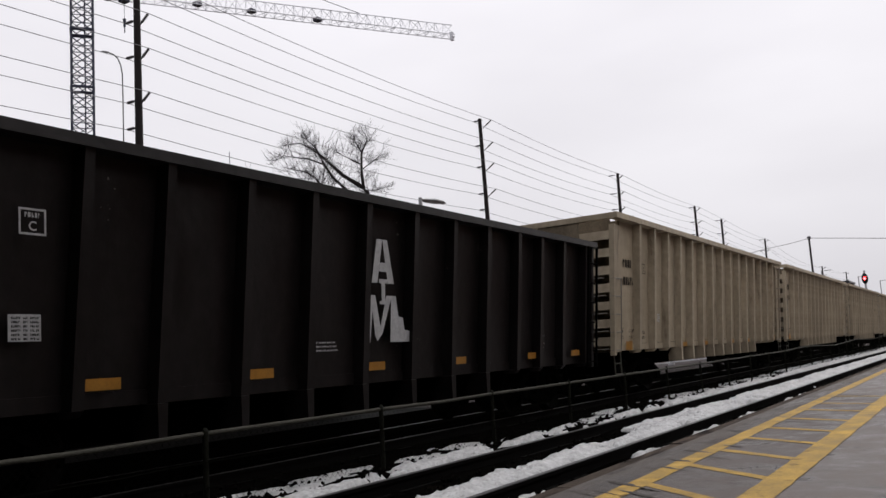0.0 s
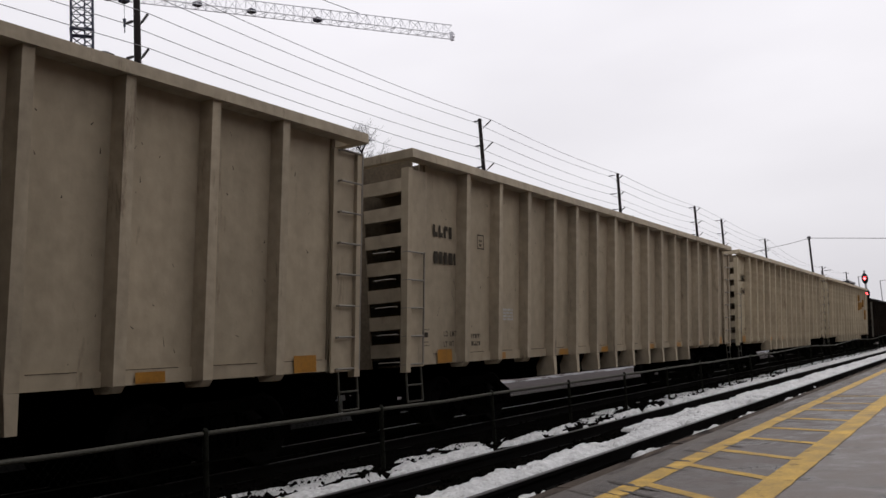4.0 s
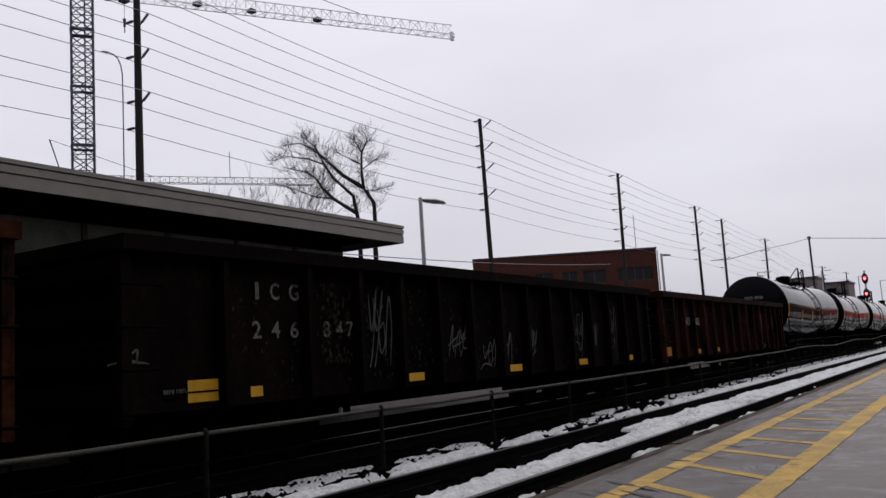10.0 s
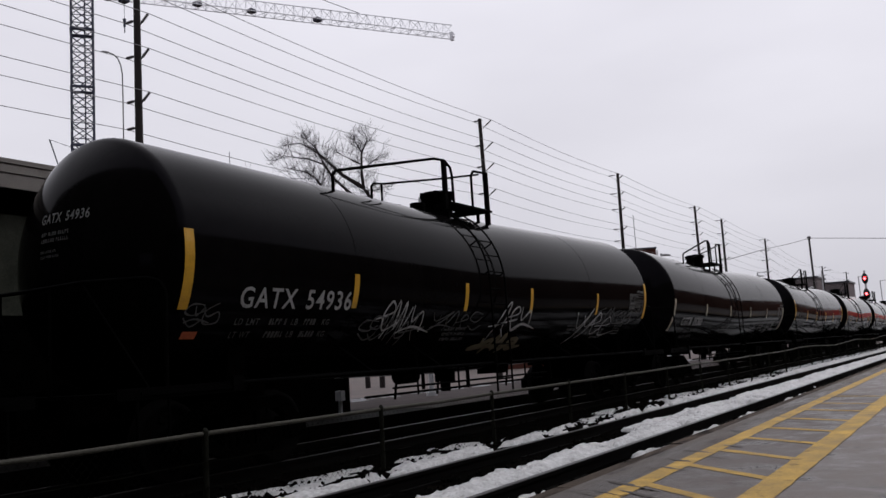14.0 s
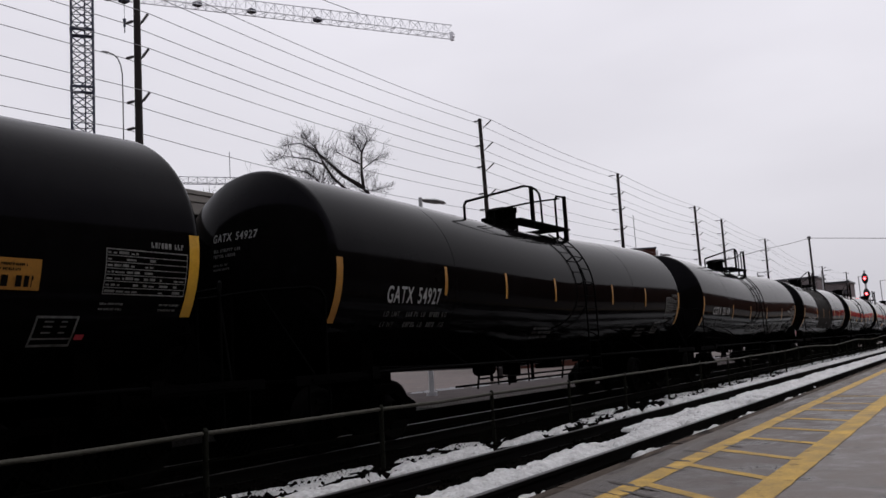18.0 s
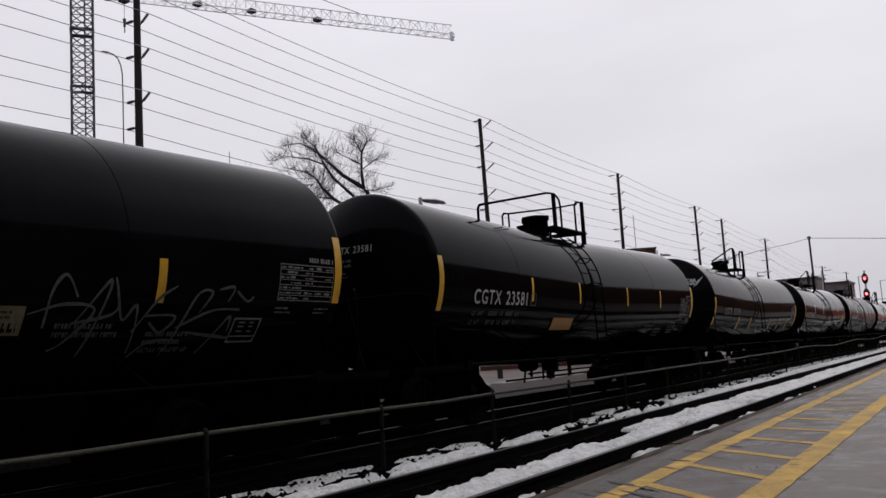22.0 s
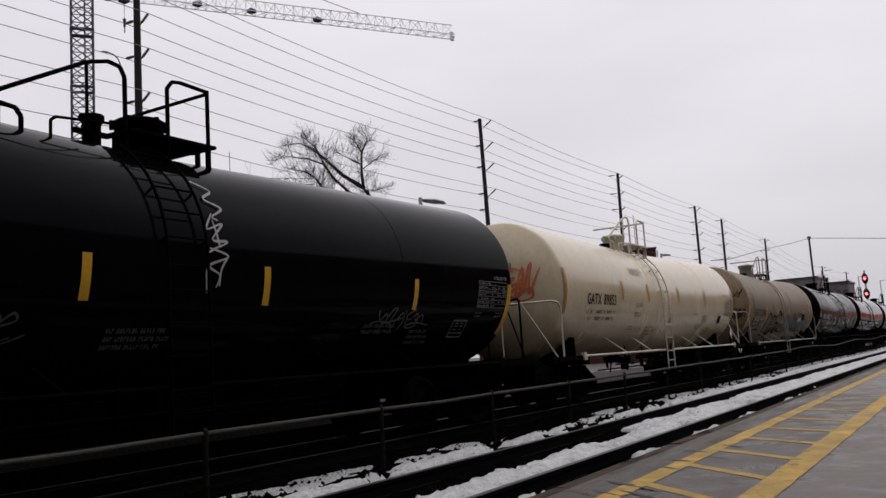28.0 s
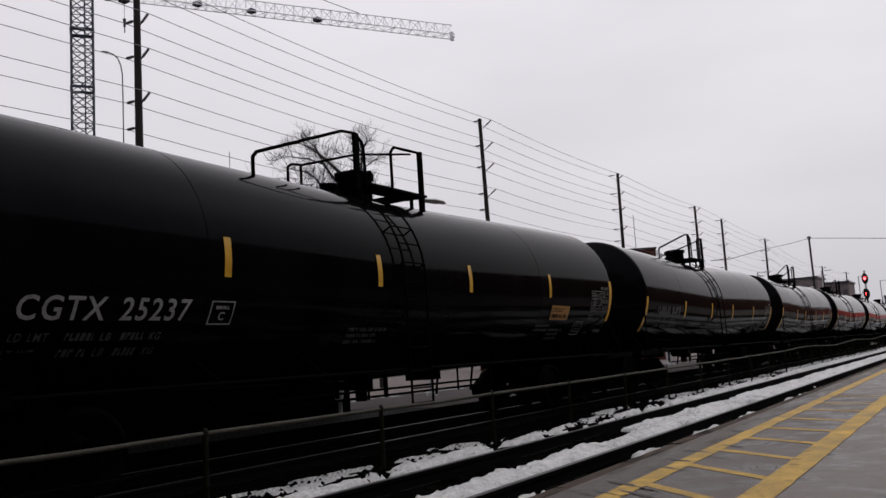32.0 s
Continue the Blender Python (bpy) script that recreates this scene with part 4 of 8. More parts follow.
bars(b, e0 - 2.9, e0 - 2.6, 1.3, 1.6, 4, SB, rng, 0.5, 0.03)
small_print(b, M_WHITEPAINT, car)
b = Geo()
patch(b, e0 - 14.02, e0 - 13.69, 1.6, 1.85, SB, 0.033)
pl = part("data_plate", b, M_WHITEPAINT, car, "white data plate with black print")
b = Geo()
for r in range(6):
    for y0, y1 in ((0.03, 0.12), (0.15, 0.19), (0.22, 0.31)):
        bars(b, e0 - 14.02 + y0, e0 - 14.02 + y1, 1.612 + r * 0.039, 1.638 + r * 0.039, 1, SB, rng, 0.8, 0.037)
tagged(part("small_print", b, M_BLACKPAINT, pl, "rows of black print"), kind="stuff")
b = Geo()
flecks(b, 48, -7.5, 7.5, 1.2, 3.3, SB, rng, 0.035, 0.034, 1.2)
tagged(part("paint_wear", b, M_OLDWHITE, car, "pale specks of chipped paint"), kind="stuff")
for y0 in (-13.25, -10.98, -8.6, -6.22, -3.4, -1.3):
    q = Geo()
    patch(q, e0 + y0, e0 + y0 + 0.44, 1.1, 1.22, leaning(1.55 - 0.14, 0.26, 3.6, 0.92), 0.03)
    part("reflective_strip", q, M_AMBER, car, "amber reflective strip")

# dark worn gondola with white lettering
FX = dict(GREY, belly=0.34, taper=0.16, truck=2.35, gap=1.62, top=3.84, bot=0.95, chord=0.1, ribs=[0.5, 1.22, 2.43, 3.44, 4.4, 5.38, 6.35, 7.33, 8.28, 9.25, 10.16, 11.09, 12.08, 13.2], skin=M_DARKGON, ribmat=M_DARKGON,
          endmat=M_DARKGON, endrib=M_DARKGON, cornermat=M_DARKGON, laddermat=M_WORNPALE, feet=(0, -1), open_end=0, thin_ends=False, endribs=6, stiles=True, rungs=6, rib_w=0.1, rib_flare=0.03, dtop=0.17, dbot=0.18)
car = gondola("dark worn steel gondola car with white lettering and chalky graffiti", 148.39, 14.58, FX, "fox", "")
h = 14.58 / 2
SF = leaning(1.55 - 0.165, 0.16, 3.84, 0.95)
word_part(car, "T", 2.97 - h, 3.17 - h, 2.23, 2.47, SF, M_WHITEPAINT, 0.02)
word_part(car, "FOX", 3.64 - h, 4.25 - h, 2.23, 2.47, SF, M_WHITEPAINT, 0.02)
word_part(car, "101", 2.78 - h, 3.14 - h, 1.9, 2.12, SF, M_WHITEPAINT, 0.02)
word_part(car, "966", 3.65 - h, 4.22 - h, 1.9, 2.12, SF, M_WHITEPAINT, 0.02)
b = Geo()
bars(b, 2.93 - h, 3.3 - h, 1.22, 1.5, 2, SF, rng, 0.4, 0.02)
outline(b, 11.47 - h, 11.95 - h, 1.19, 1.5, SF, 0.02, 0.02)
bars(b, 11.55 - h, 11.85 - h, 1.26, 1.3, 1, SF, rng, 0.9, 0.02)
bars(b, 4.73 - h, 5.2 - h, 1.2, 1.55, 5, SF, rng, 0.7, 0.02)
scribble(b, 4.7 - h, 5.25 - h, 1.5, 1.85, SF, rng, 3, 0.012, 0.022)
small_print(b, M_DIMPAINT, car)
b = Geo()
flecks(b, 60, 4.6 - h, 5.4 - h, 1.5, 1.75, SF, rng, 0.05, 0.02)
flecks(b, 420, 0.3 - h, 13.2 - h, 1.05, 3.5, SF, rng, 0.05, 0.02, 2.2)
tagged(part("paint_wear", b, M_FLECK, car, "dull chips and scrapes"), kind="stuff")
for y0, z0, z1, w in ((2.25, 1.15, 1.3, 0.1), (4.17, 1.3, 1.42, 0.1), (5.96, 1.19, 1.34, 0.17), (7.66, 1.22, 1.33, 0.17), (8.43, 1.19, 1.33, 0.14), (1.43, 1.64, 1.72, 0.22), (13.0, 1.25, 1.33, 0.07)):
    q = Geo()
    patch(q, y0 - h, y0 + w - h, z0, z1, SF, 0.02)
    part("paper_label", q, M_TABLE if w != 0.17 else M_OLDWHITE, car, "small weathered white label")
g = Geo()
ring = [(9.67 - h + 0.2 * math.cos(k * math.pi / 5), 1.78 + 0.19 * math.sin(k * math.pi / 5)) for k in range(11)]
ribbon(g, ring, 0.03, SF, 0.025, rng)
ribbon(g, [(9.55 - h, 1.74), (9.68 - h, 1.88), (9.66 - h, 1.66)], 0.025, SF, 0.025, rng)
ribbon(g, [(10.9 - h, 1.96), (10.66 - h, 2.0), (10.6 - h, 1.88), (10.84 - h, 1.82), (10.9 - h, 1.7), (10.7 - h, 1.66), (10.62 - h, 1.78), (10.86 - h, 1.88)], 0.026, SF, 0.025, rng)
ribbon(g, [(11.55 - h, 1.62), (11.52 - h, 2.02), (11.8 - h, 2.0), (11.74 - h, 1.84), (11.56 - h, 1.8), (11.92 - h, 1.6)], 0.026, SF, 0.025, rng)
scribble(g, 12.45 - h, 13.1 - h, 1.5, 1.95, SF, rng, 3, 0.018, 0.025)
tagged(part("graffiti", g, M_DIMPAINT, car, "chalky sprayed initials"), kind="stuff")
for y0, y1 in ((3.91, 4.03), (5.74, 5.87), (8.73, 8.85), (10.7, 10.81)):
    q = Geo()
    patch(q, y0 - h, y1 - h, 1.12, 1.58, SF, 0.03)
    part("reflective_strip", q, M_YELLOW, car, "yellow reflective strip")
q = Geo()
q.hexa([(1.2, h - 0.98, 1.0), (1.31, h - 0.98, 1.0), (1.31, h - 0.06, 1.0), (1.2, h - 0.06, 1.0), (1.3, h - 0.98, 3.7), (1.46, h - 0.98, 3.7), (1.46, h - 0.06, 3.7), (1.3, h - 0.06, 3.7)])
part("end_panel", q, M_ENDRUST, car, "rust-streaked corner panel with flaking pale paint")
q = Geo()
q.hexa([(1.25, h - 1.06, 0.9), (1.38, h - 1.06, 0.9), (1.38, h - 0.99, 0.9), (1.25, h - 0.99, 0.9), (1.4, h - 1.06, 3.72), (1.53, h - 1.06, 3.72), (1.53, h - 0.99, 3.72), (1.4, h - 0.99, 3.72)])
part("corner_angle", q, M_WORNPALE, car, "pale worn corner angle")


# low rusty gondolas
def low_style(L, skin, ribs):
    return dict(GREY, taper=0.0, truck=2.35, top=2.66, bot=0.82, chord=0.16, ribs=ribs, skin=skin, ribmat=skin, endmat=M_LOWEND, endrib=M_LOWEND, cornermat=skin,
                laddermat=M_IRON, feet=(0, -1), open_end=0, thin_ends=False, endribs=4, stiles=False, rungs=4, rib_w=0.1, rib_flare=0.03, dtop=0.16, dbot=0.17, gap=1.1)


LOWS = [(164.55, 20.34, M_RUST, [1.1 + 0.9 * i for i in range(21)] + [19.9], [(0.25, 0.5), (3.22, 0.46), (6.75, 0.45), (10.18, 0.46), (13.7, 0.45), (17.15, 0.45), (19.5, 0.4)], "rusty brown low gondola car with white graffiti tags"),
        (185.98, 16.25, M_RUST2, [1.42, 2.87, 3.95, 4.96, 6.0, 7.04, 8.09, 9.13, 10.17, 11.2, 12.25, 13.3, 14.35, 15.3], [(0.86, 0.49), (1.81, 0.2), (5.12, 0.42), (8.4, 0.48), (11.58, 0.45), (14.6, 0.3)], "dark rusted low gondola car with faded white lettering and scrapes"),
        (203.34, 16.52, M_RUST3, [0.92, 1.92, 2.92, 4.05, 5.12, 6.24, 7.37, 8.5, 9.63, 10.71, 11.79, 12.9, 13.9, 14.8, 15.7], [(0.2, 0.47), (3.12, 0.46), (5.36, 0.44), (8.51, 0.46), (10.64, 0.48), (12.72, 0.48)], "red-brown low gondola car with white lettering")]
SL = on_side(1.55 - 0.165)
for i, (s, L, mat, n, strips, lab) in enumerate(LOWS):
    car = gondola(lab, s, L, low_style(L, mat, n), "low" + str(i), "low rusty gondola cars")
    h = L / 2
    for y0, w in strips:
        q = Geo()
        patch(q, y0 + 0.05 - h, y0 + w + 0.05 - h, 0.9, 1.02 if y0 > 0.9 else 1.14, SL, 0.05)
        part("reflective_strip", q, M_AMBER if i == 2 and y0 < 0.9 else M_YELLOW, car, "amber reflective strip" if i == 2 and y0 < 0.9 else "yellow reflective strip")
    if i == 1:
        q = Geo()
        patch(q, 0.91 - h, 1.4 - h, 1.0, 1.02, SL, 0.055)
        part("strip_gap", q, M_LOWEND, car, "dark gap between two strips")
    g, d, fl = Geo(), Geo(), Geo()
    if i == 0:
        scribble(g, 4.03 - h, 4.4 - h, 1.56, 1.8, SL, rng, 4, 0.035, 0.03)
        scribble(g, 4.2 - h, 4.66 - h, 1.28, 1.6, SL, rng, 5, 0.035, 0.03)
        scribble(g, 1.25 - h, 1.45 - h, 1.2, 1.9, SL, rng, 2, 0.05, 0.03)
        for k in range(9):
            y = rng.uniform(6, 19)
            scribble(d, y - h, y + 0.35 - h, 1.1, rng.uniform(1.5, 2.0), SL, rng, 3, 0.018, 0.03)
        flecks(fl, 420, 0.3 - h, 20 - h, 1.0, 2.35, SL, rng, 0.05, 0.03)
        flecks(fl, 120, 3.2 - h, 3.9 - h, 2.1, 2.36, SL, rng, 0.06, 0.03)
    elif i == 1:
        word_part(car, "I", 2.01 - h, 2.07 - h, 2.05, 2.26, SL, M_OLDWHITE, 0.03)
        word_part(car, "C", 2.27 - h, 2.43 - h, 2.05, 2.26, SL, M_OLDWHITE, 0.03)
        word_part(car, "G", 2.61 - h, 2.79 - h, 2.05, 2.26, SL, M_OLDWHITE, 0.03)
        for ch, y0 in (("2", 1.87), ("4", 2.2), ("6", 2.54), ("8", 3.18), ("4", 3.44), ("7", 3.68)):
            word_part(car, ch, y0 + 0.07 - h, y0 + 0.22 - h, 1.58, 1.79, SL, M_OLDWHITE, 0.03)
        scribble(d, 4.25 - h, 4.8 - h, 1.25, 2.2, SL, rng, 4, 0.025, 0.03)
        scribble(d, 0.06 - h, 0.26 - h, 1.26, 1.6, SL, rng, 1, 0.03, 0.03)
        scribble(d, 6.45 - h, 7.05 - h, 1.3, 1.75, SL, rng, 4, 0.025, 0.03)
        scribble(d, 7.5 - h, 8.0 - h, 0.95, 1.5, SL, rng, 3, 0.025, 0.03)
        for k in range(6):
            y = rng.uniform(8, 15)
            scribble(d, y - h, y + 0.4 - h, 1.1, rng.uniform(1.5, 2.2), SL, rng, 3, 0.02, 0.03)
        flecks(fl, 900, 1.5 - h, 16 - h, 1.0, 2.4, SL, rng, 0.06, 0.03)
        flecks(fl, 150, 3.2 - h, 3.9 - h, 1.26, 2.27, SL, rng, 0.07, 0.03)
    else:
        word_part(car, "CN13", 2.14 - h, 2.82 - h, 1.74, 1.97, SL, M_CARINK, 0.03)
        word_part(car, "7881", 3.17 - h, 3.79 - h, 1.74, 1.97, SL, M_CARINK, 0.03)
        for k in range(5):
            y = rng.uniform(12, 15.3)
            scribble(d, y - h, y + 0.4 - h, 1.5, 2.2, SL, rng, 3, 0.025, 0.03)
        flecks(fl, 260, 0.2 - h, 16.3 - h, 1.0, 2.4, SL, rng, 0.045, 0.03)
        q = Geo()
        patch(q, 2.07 - h, 2.22 - h, 1.08, 1.18, SL, 0.05)
        part("tag_plate", q, M_RED, car, "small red tag")
    bars(d, 0.6 - h, 1.0 - h, 0.92, 1.1, 2, SL, rng, 0.5, 0.03)
    if g.v:
        tagged(part("graffiti", g, M_WHITEPAINT, car, "white sprayed tags"), kind="stuff")
    tagged(part("paint_wear", d, M_DIMPAINT, car, "scraped white paint marks"), kind="stuff")
    tagged(part("paint_wear", fl, M_FLECK, car, "dull chips and scrapes"), kind="stuff")
# ---- tank cars ----
def tank_shell_mesh(L, mat):
    g = Geo()
    prof = []
    edge = [R_DISH * math.sin(A_DISH * i / 12) for i in range(13)] + [R_TANK - R_KNUCKLE + R_KNUCKLE * math.sin(A_DISH + (math.pi / 2 - A_DISH) * i / 7) for i in range(1, 8)]
    for r in edge:
        prof.append((-L / 2 - head_depth(r / R_TANK), max(0.02, r)))
    prof.append((-L / 2 + 0.03, R_TANK))
    k = 10
    for i in range(1, k):
        prof.append((-L / 2 + L * i / k, R_TANK))
    prof.append((L / 2 - 0.03, R_TANK))
    for r in edge[::-1]:
        prof.append((L / 2 + head_depth(r / R_TANK), max(0.02, r)))
    g.lathe(prof, 64, "y", 0, Z_TANK)
    g.v = [(x, y, z - Z_TANK + axis_z(y)) for x, y, z in g.v]
    return g.mesh("tank_shell", mat)


def weld_band_mesh(mat):
    g = Geo()
    g.lathe([(-0.008, R_TANK - 0.002), (-0.006, R_TANK + 0.0012), (0.006, R_TANK + 0.0012), (0.008, R_TANK - 0.002)], 64, "y", 0, Z_TANK)
    return g.mesh("weld_band", mat)


def guard_rail_mesh(side, end, top, mat):
    g = Geo()
    ya, yb, yc, yd = top[:4]
    x, zp, zt = 0.78 * side, 3.72, 4.76
    if len(top) > 6:
        yr, st = yb + top[6], min(1.0, (yb - ya) * 0.3)
        if end == 0:
            g.tube([(x, ya, zp), (x, ya, 4.04), (x, ya + 0.08, 4.12), (x, yb - 0.35, 4.77), (x, yb, 4.8), (x, yr - 0.2, 4.77), (x, yr - 0.05, 4.7), (x, yr, 4.55), (x, yr + 0.02, 3.95)], 0.026)
            g.box(x - 0.03, x + 0.03, yb - 0.05, yb + 0.05, 3.9, 4.8)
            g.tube([(x, ya + st, 3.8), (x, ya + st, 4.0), (x, ya + st + 0.08, 4.06), (x, ya + st + 0.3, 4.08), (x, yb, 4.46), (x, yd - 0.3, 4.72)], 0.02)
            g.tube([(x, ya + st + 0.28, 4.07), (x, ya + st + 0.28, 3.8)], 0.02)
        else:
            g.tube([(x, yc, 3.95), (x, yc, 4.66), (x, yc + 0.1, 4.76), (x, yd, 4.79)], 0.026)
            g.box(x - 0.035, x + 0.035, yd - 0.04, yd + 0.04, 3.75, 4.81)
        return g.mesh("guard_rail", mat)
    if end == 0:
        g.tube([(x, ya + 0.33, zp), (x, ya + 0.33, 3.9), (x, ya + 0.27, 3.98), (x, ya + 0.08, 4.0), (x, ya, 4.04), (x, ya + 0.06, 4.11), (x, yb - 0.5, 4.68), (x, yb - 0.22, zt), (x, yb - 0.06, zt - 0.026), (x, yb, zt - 0.14), (x, yb, zp + 0.1)], 0.026)
        g.tube([(x, yb - 0.5, 4.68), (x, yb - 0.5, zp + 0.2)], 0.018)
        g.tube([(x, yb - 0.94, zp), (x, yb - 0.94, 3.93), (x, yb - 0.88, 3.98), (x, yb, 4.06)], 0.018)
        g.tube([(x, ya + 0.09, zp), (x, ya + 0.09, 4.0)], 0.018)
    else:
        g.tube([(x, yc, zp + 0.1), (x, yc, zt - 0.12), (x, yc + 0.08, zt - 0.02), (x, yc + 0.2, zt), (x, yd, zt - 0.02)], 0.026)
        g.tube([(x, yd, zp), (x, yd, zt)], 0.026)
        g.tube([(x, yd, zt - 0.02), (x - 0.1, yd + 0.05, zt - 0.02), (-x, yd + 0.05, zt - 0.02)], 0.024)
    return g.mesh("guard_rail", mat)


def top_platform_mesh(top, mat):
    g = Geo()
    ym, yd = top[4] - 0.8, top[3] + 0.08
    for x0, x1 in ((0.4, 0.84), (-0.84, -0.4)):
        g.box(x0, x1, ym, yd, 4.0, 4.04)
        for y in (ym, yd - 0.05):
            g.box(x0 + 0.1, x0 + 0.15, y, y + 0.05, 3.68, 4.0)
            g.box(x1 - 0.15, x1 - 0.1, y, y + 0.05, 3.64, 4.0)
    g.box(-0.4, 0.4, yd - 0.47, yd, 4.008, 4.044)
    return g.mesh("top_platform", mat)


def manway_mesh(mat):
    g = Geo()
    g.lathe([(3.85, 0.3), (4.34, 0.3), (4.36, 0.33), (4.4, 0.33), (4.43, 0.28), (4.47, 0.01)], 20, "z", 0, 0)
    for k in range(6):
        a = k * math.pi / 3
        g.cyl((0.33 * math.cos(a), 0.33 * math.sin(a), 4.3), (0.33 * math.cos(a), 0.33 * math.sin(a), 4.42), 0.03, 6)
    return g.mesh("manway", mat)


def valve_mesh(mat):
    g = Geo()
    g.cyl((0, 0, 3.88), (0, 0, 4.3), 0.11, 10)
    g.cyl((0, 0, 4.3), (0, 0, 4.36), 0.15, 10)
    g.cyl((-0.14, 0, 4.24), (0.14, 0, 4.24), 0.05, 8)
    g.box(-0.04, 0.04, -0.25, 0.25, 4.12, 4.17)
    return g.mesh("valve", mat)


Z_LADDER = Z_TANK - 0.13


def tank_ladder_mesh(mat):
    g = Geo()
    for y in (-0.28, 0.28):
        pts = []
        for k in range(9):
            a = radians(58 - k * 58 / 8)
            pts.append(((R_TANK + 0.09) * math.cos(a), y, Z_LADDER + (R_TANK + 0.09) * math.sin(a)))
        pts += [(R_TANK + 0.1, y, 1.05), (R_TANK + 0.1, y, 0.55)]
        g.tube(pts, 0.018, 6)
    for k in range(6):
        a = radians(52 - k * 11)
        x, z = (R_TANK + 0.09) * math.cos(a), Z_LADDER + (R_TANK + 0.09) * math.sin(a)
        g.cyl((x, -0.28, z), (x, 0.28, z), 0.013, 6)
        for y in (-0.28, 0.28):
            if k % 2 == 0:
                g.cyl((x, y, z), (x * 0.93, y, z - 0.06), 0.016, 5)
    for z in (2.1, 1.75, 1.4, 1.05, 0.58, 0.8):
        g.cyl((R_TANK + 0.1, -0.28, z), (R_TANK + 0.1, 0.28, z), 0.013, 6)
    return g.mesh("ladder", mat)


def side_rail_mesh(L, side, yl, mat):
    g = Geo()
    x = side * (R_TANK + 0.05)
    h = L / 2
    spans = ((-h + 0.6, yl - 0.3), (yl + 0.3, h - 0.6)) if side > 0 else ((-h + 0.6, h - 0.6),)
    for a, b in spans:
        g.cyl((x, a, 1.08), (x, b, 1.08), 0.026, 8)
    for y in (-h + 3.2, -h + 5.0, h - 5.0, h - 3.2):
        g.cyl((x, y, 1.08), (side * 1.16, y - 0.14, 1.4), 0.02, 6)
        g.cyl((side * 1.16, y - 0.14, 1.4), (side * 1.0, y - 0.16, 1.5), 0.02, 6)
    for y in (-h + 0.6, h - 0.6):
        g.box(x - 0.05, x + 0.03, y - 0.08, y + 0.08, 1.0, 1.16)
    return g.mesh("side_rail", mat)


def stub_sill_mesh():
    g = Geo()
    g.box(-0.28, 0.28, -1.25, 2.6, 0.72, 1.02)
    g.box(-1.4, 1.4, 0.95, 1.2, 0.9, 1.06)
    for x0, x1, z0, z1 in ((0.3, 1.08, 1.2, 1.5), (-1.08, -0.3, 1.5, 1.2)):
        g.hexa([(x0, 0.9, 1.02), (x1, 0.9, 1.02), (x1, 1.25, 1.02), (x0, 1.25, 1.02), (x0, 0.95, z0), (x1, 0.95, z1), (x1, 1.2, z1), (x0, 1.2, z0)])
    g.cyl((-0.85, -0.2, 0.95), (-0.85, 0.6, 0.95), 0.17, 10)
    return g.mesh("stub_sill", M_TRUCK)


def end_platform_mesh(mat):
    g = Geo()
    g.box(-1.5, 1.5, -1.02, -0.72, 1.02, 1.06)
    g.box(1.28, 1.56, -0.72, 0.75, 1.02, 1.06)
    g.box(-1.56, -1.28, -0.72, 0.75, 1.02, 1.06)
    for x in (1.52, -1.52):
        g.box(x - 0.02, x + 0.02, -1.0, 0.75, 0.98, 1.1)
        g.tube([(x, -0.75, 1.0), (x, -0.75, 0.55), (x, -0.35, 0.55), (x, -0.35, 1.0)], 0.018)
    return g.mesh("end_platform", mat)


def end_rail_mesh(mat):
    g = Geo()
    for s in (1, -1):
        x = s * 1.5
        g.tube([(x, -0.35, 1.06), (x, -0.35, 2.1), (x - s * 0.03, -0.4, 2.2), (x - s * 0.12, -0.48, 2.24), (s * 0.9, -0.92, 2.22), (0, -0.98, 2.2)], 0.022)
        g.tube([(s * 0.9, -0.92, 2.2), (s * 1.45, -0.55, 1.1)], 0.016)
    g.tube([(-0.45, -0.98, 2.2), (-0.45, -0.98, 1.06)], 0.018)
    g.tube([(0.45, -0.98, 2.2), (0.45, -0.98, 1.06)], 0.018)
    return g.mesh("end_rail", mat)


def brake_wheel_mesh():
    g = Geo()
    n = 16
    pts = [(-0.55 + 0.28 * math.cos(2 * math.pi * i / n), -1.05, 1.75 + 0.28 * math.sin(2 * math.pi * i / n)) for i in range(n + 1)]
    g.tube(pts, 0.018, 5)
    for k in range(4):
        a = k * math.pi / 2
        g.cyl((-0.55, -1.05, 1.75), (-0.55 + 0.28 * math.cos(a), -1.05, 1.75 + 0.28 * math.sin(a)), 0.014, 5)
    g.box(-0.7, -0.4, -1.0, -0.85, 1.6, 1.9)
    return g.mesh("brake_wheel", M_IRON)


def belly_mesh():
    g = Geo()
    g.cyl((0, 0, 0.78), (0, 0, 1.2), 0.2, 12)
    g.cyl((0, 0, 0.6), (0, 0, 0.78), 0.1, 10)
    g.box(-0.35, 0.35, -0.3, 0.3, 0.98, 1.08)
    for s in (-1, 1):
        g.box(s * 0.5 - 0.03, s * 0.5 + 0.03, -0.02, 0.02, 0.65, 1.15)
    return g.mesh("bottom_outlet", M_IRON)


def brake_gear_mesh():
    g = Geo()
    g.tube([(0.5, -3.2, 0.68), (0.5, 3.2, 0.68)], 0.02)
    g.tube([(0.9, -3.0, 0.8), (0.9, 2.6, 0.8)], 0.018)
    for y in (-2.4, -1.1, 1.5, 2.7):
        g.cyl((0.5, y, 0.6), (0.6, y, 1.2), 0.022, 5)
        g.cyl((0.9, y + 0.1, 0.66), (0.9, y + 0.1, 1.25), 0.018, 5)
    g.cyl((0.3, -2.0, 0.95), (0.3, -1.5, 0.95), 0.13, 10)
    g.box(-0.2, 0.3, 1.6, 2.0, 0.85, 1.12)
    return g.mesh("brake_gear", M_IRON)


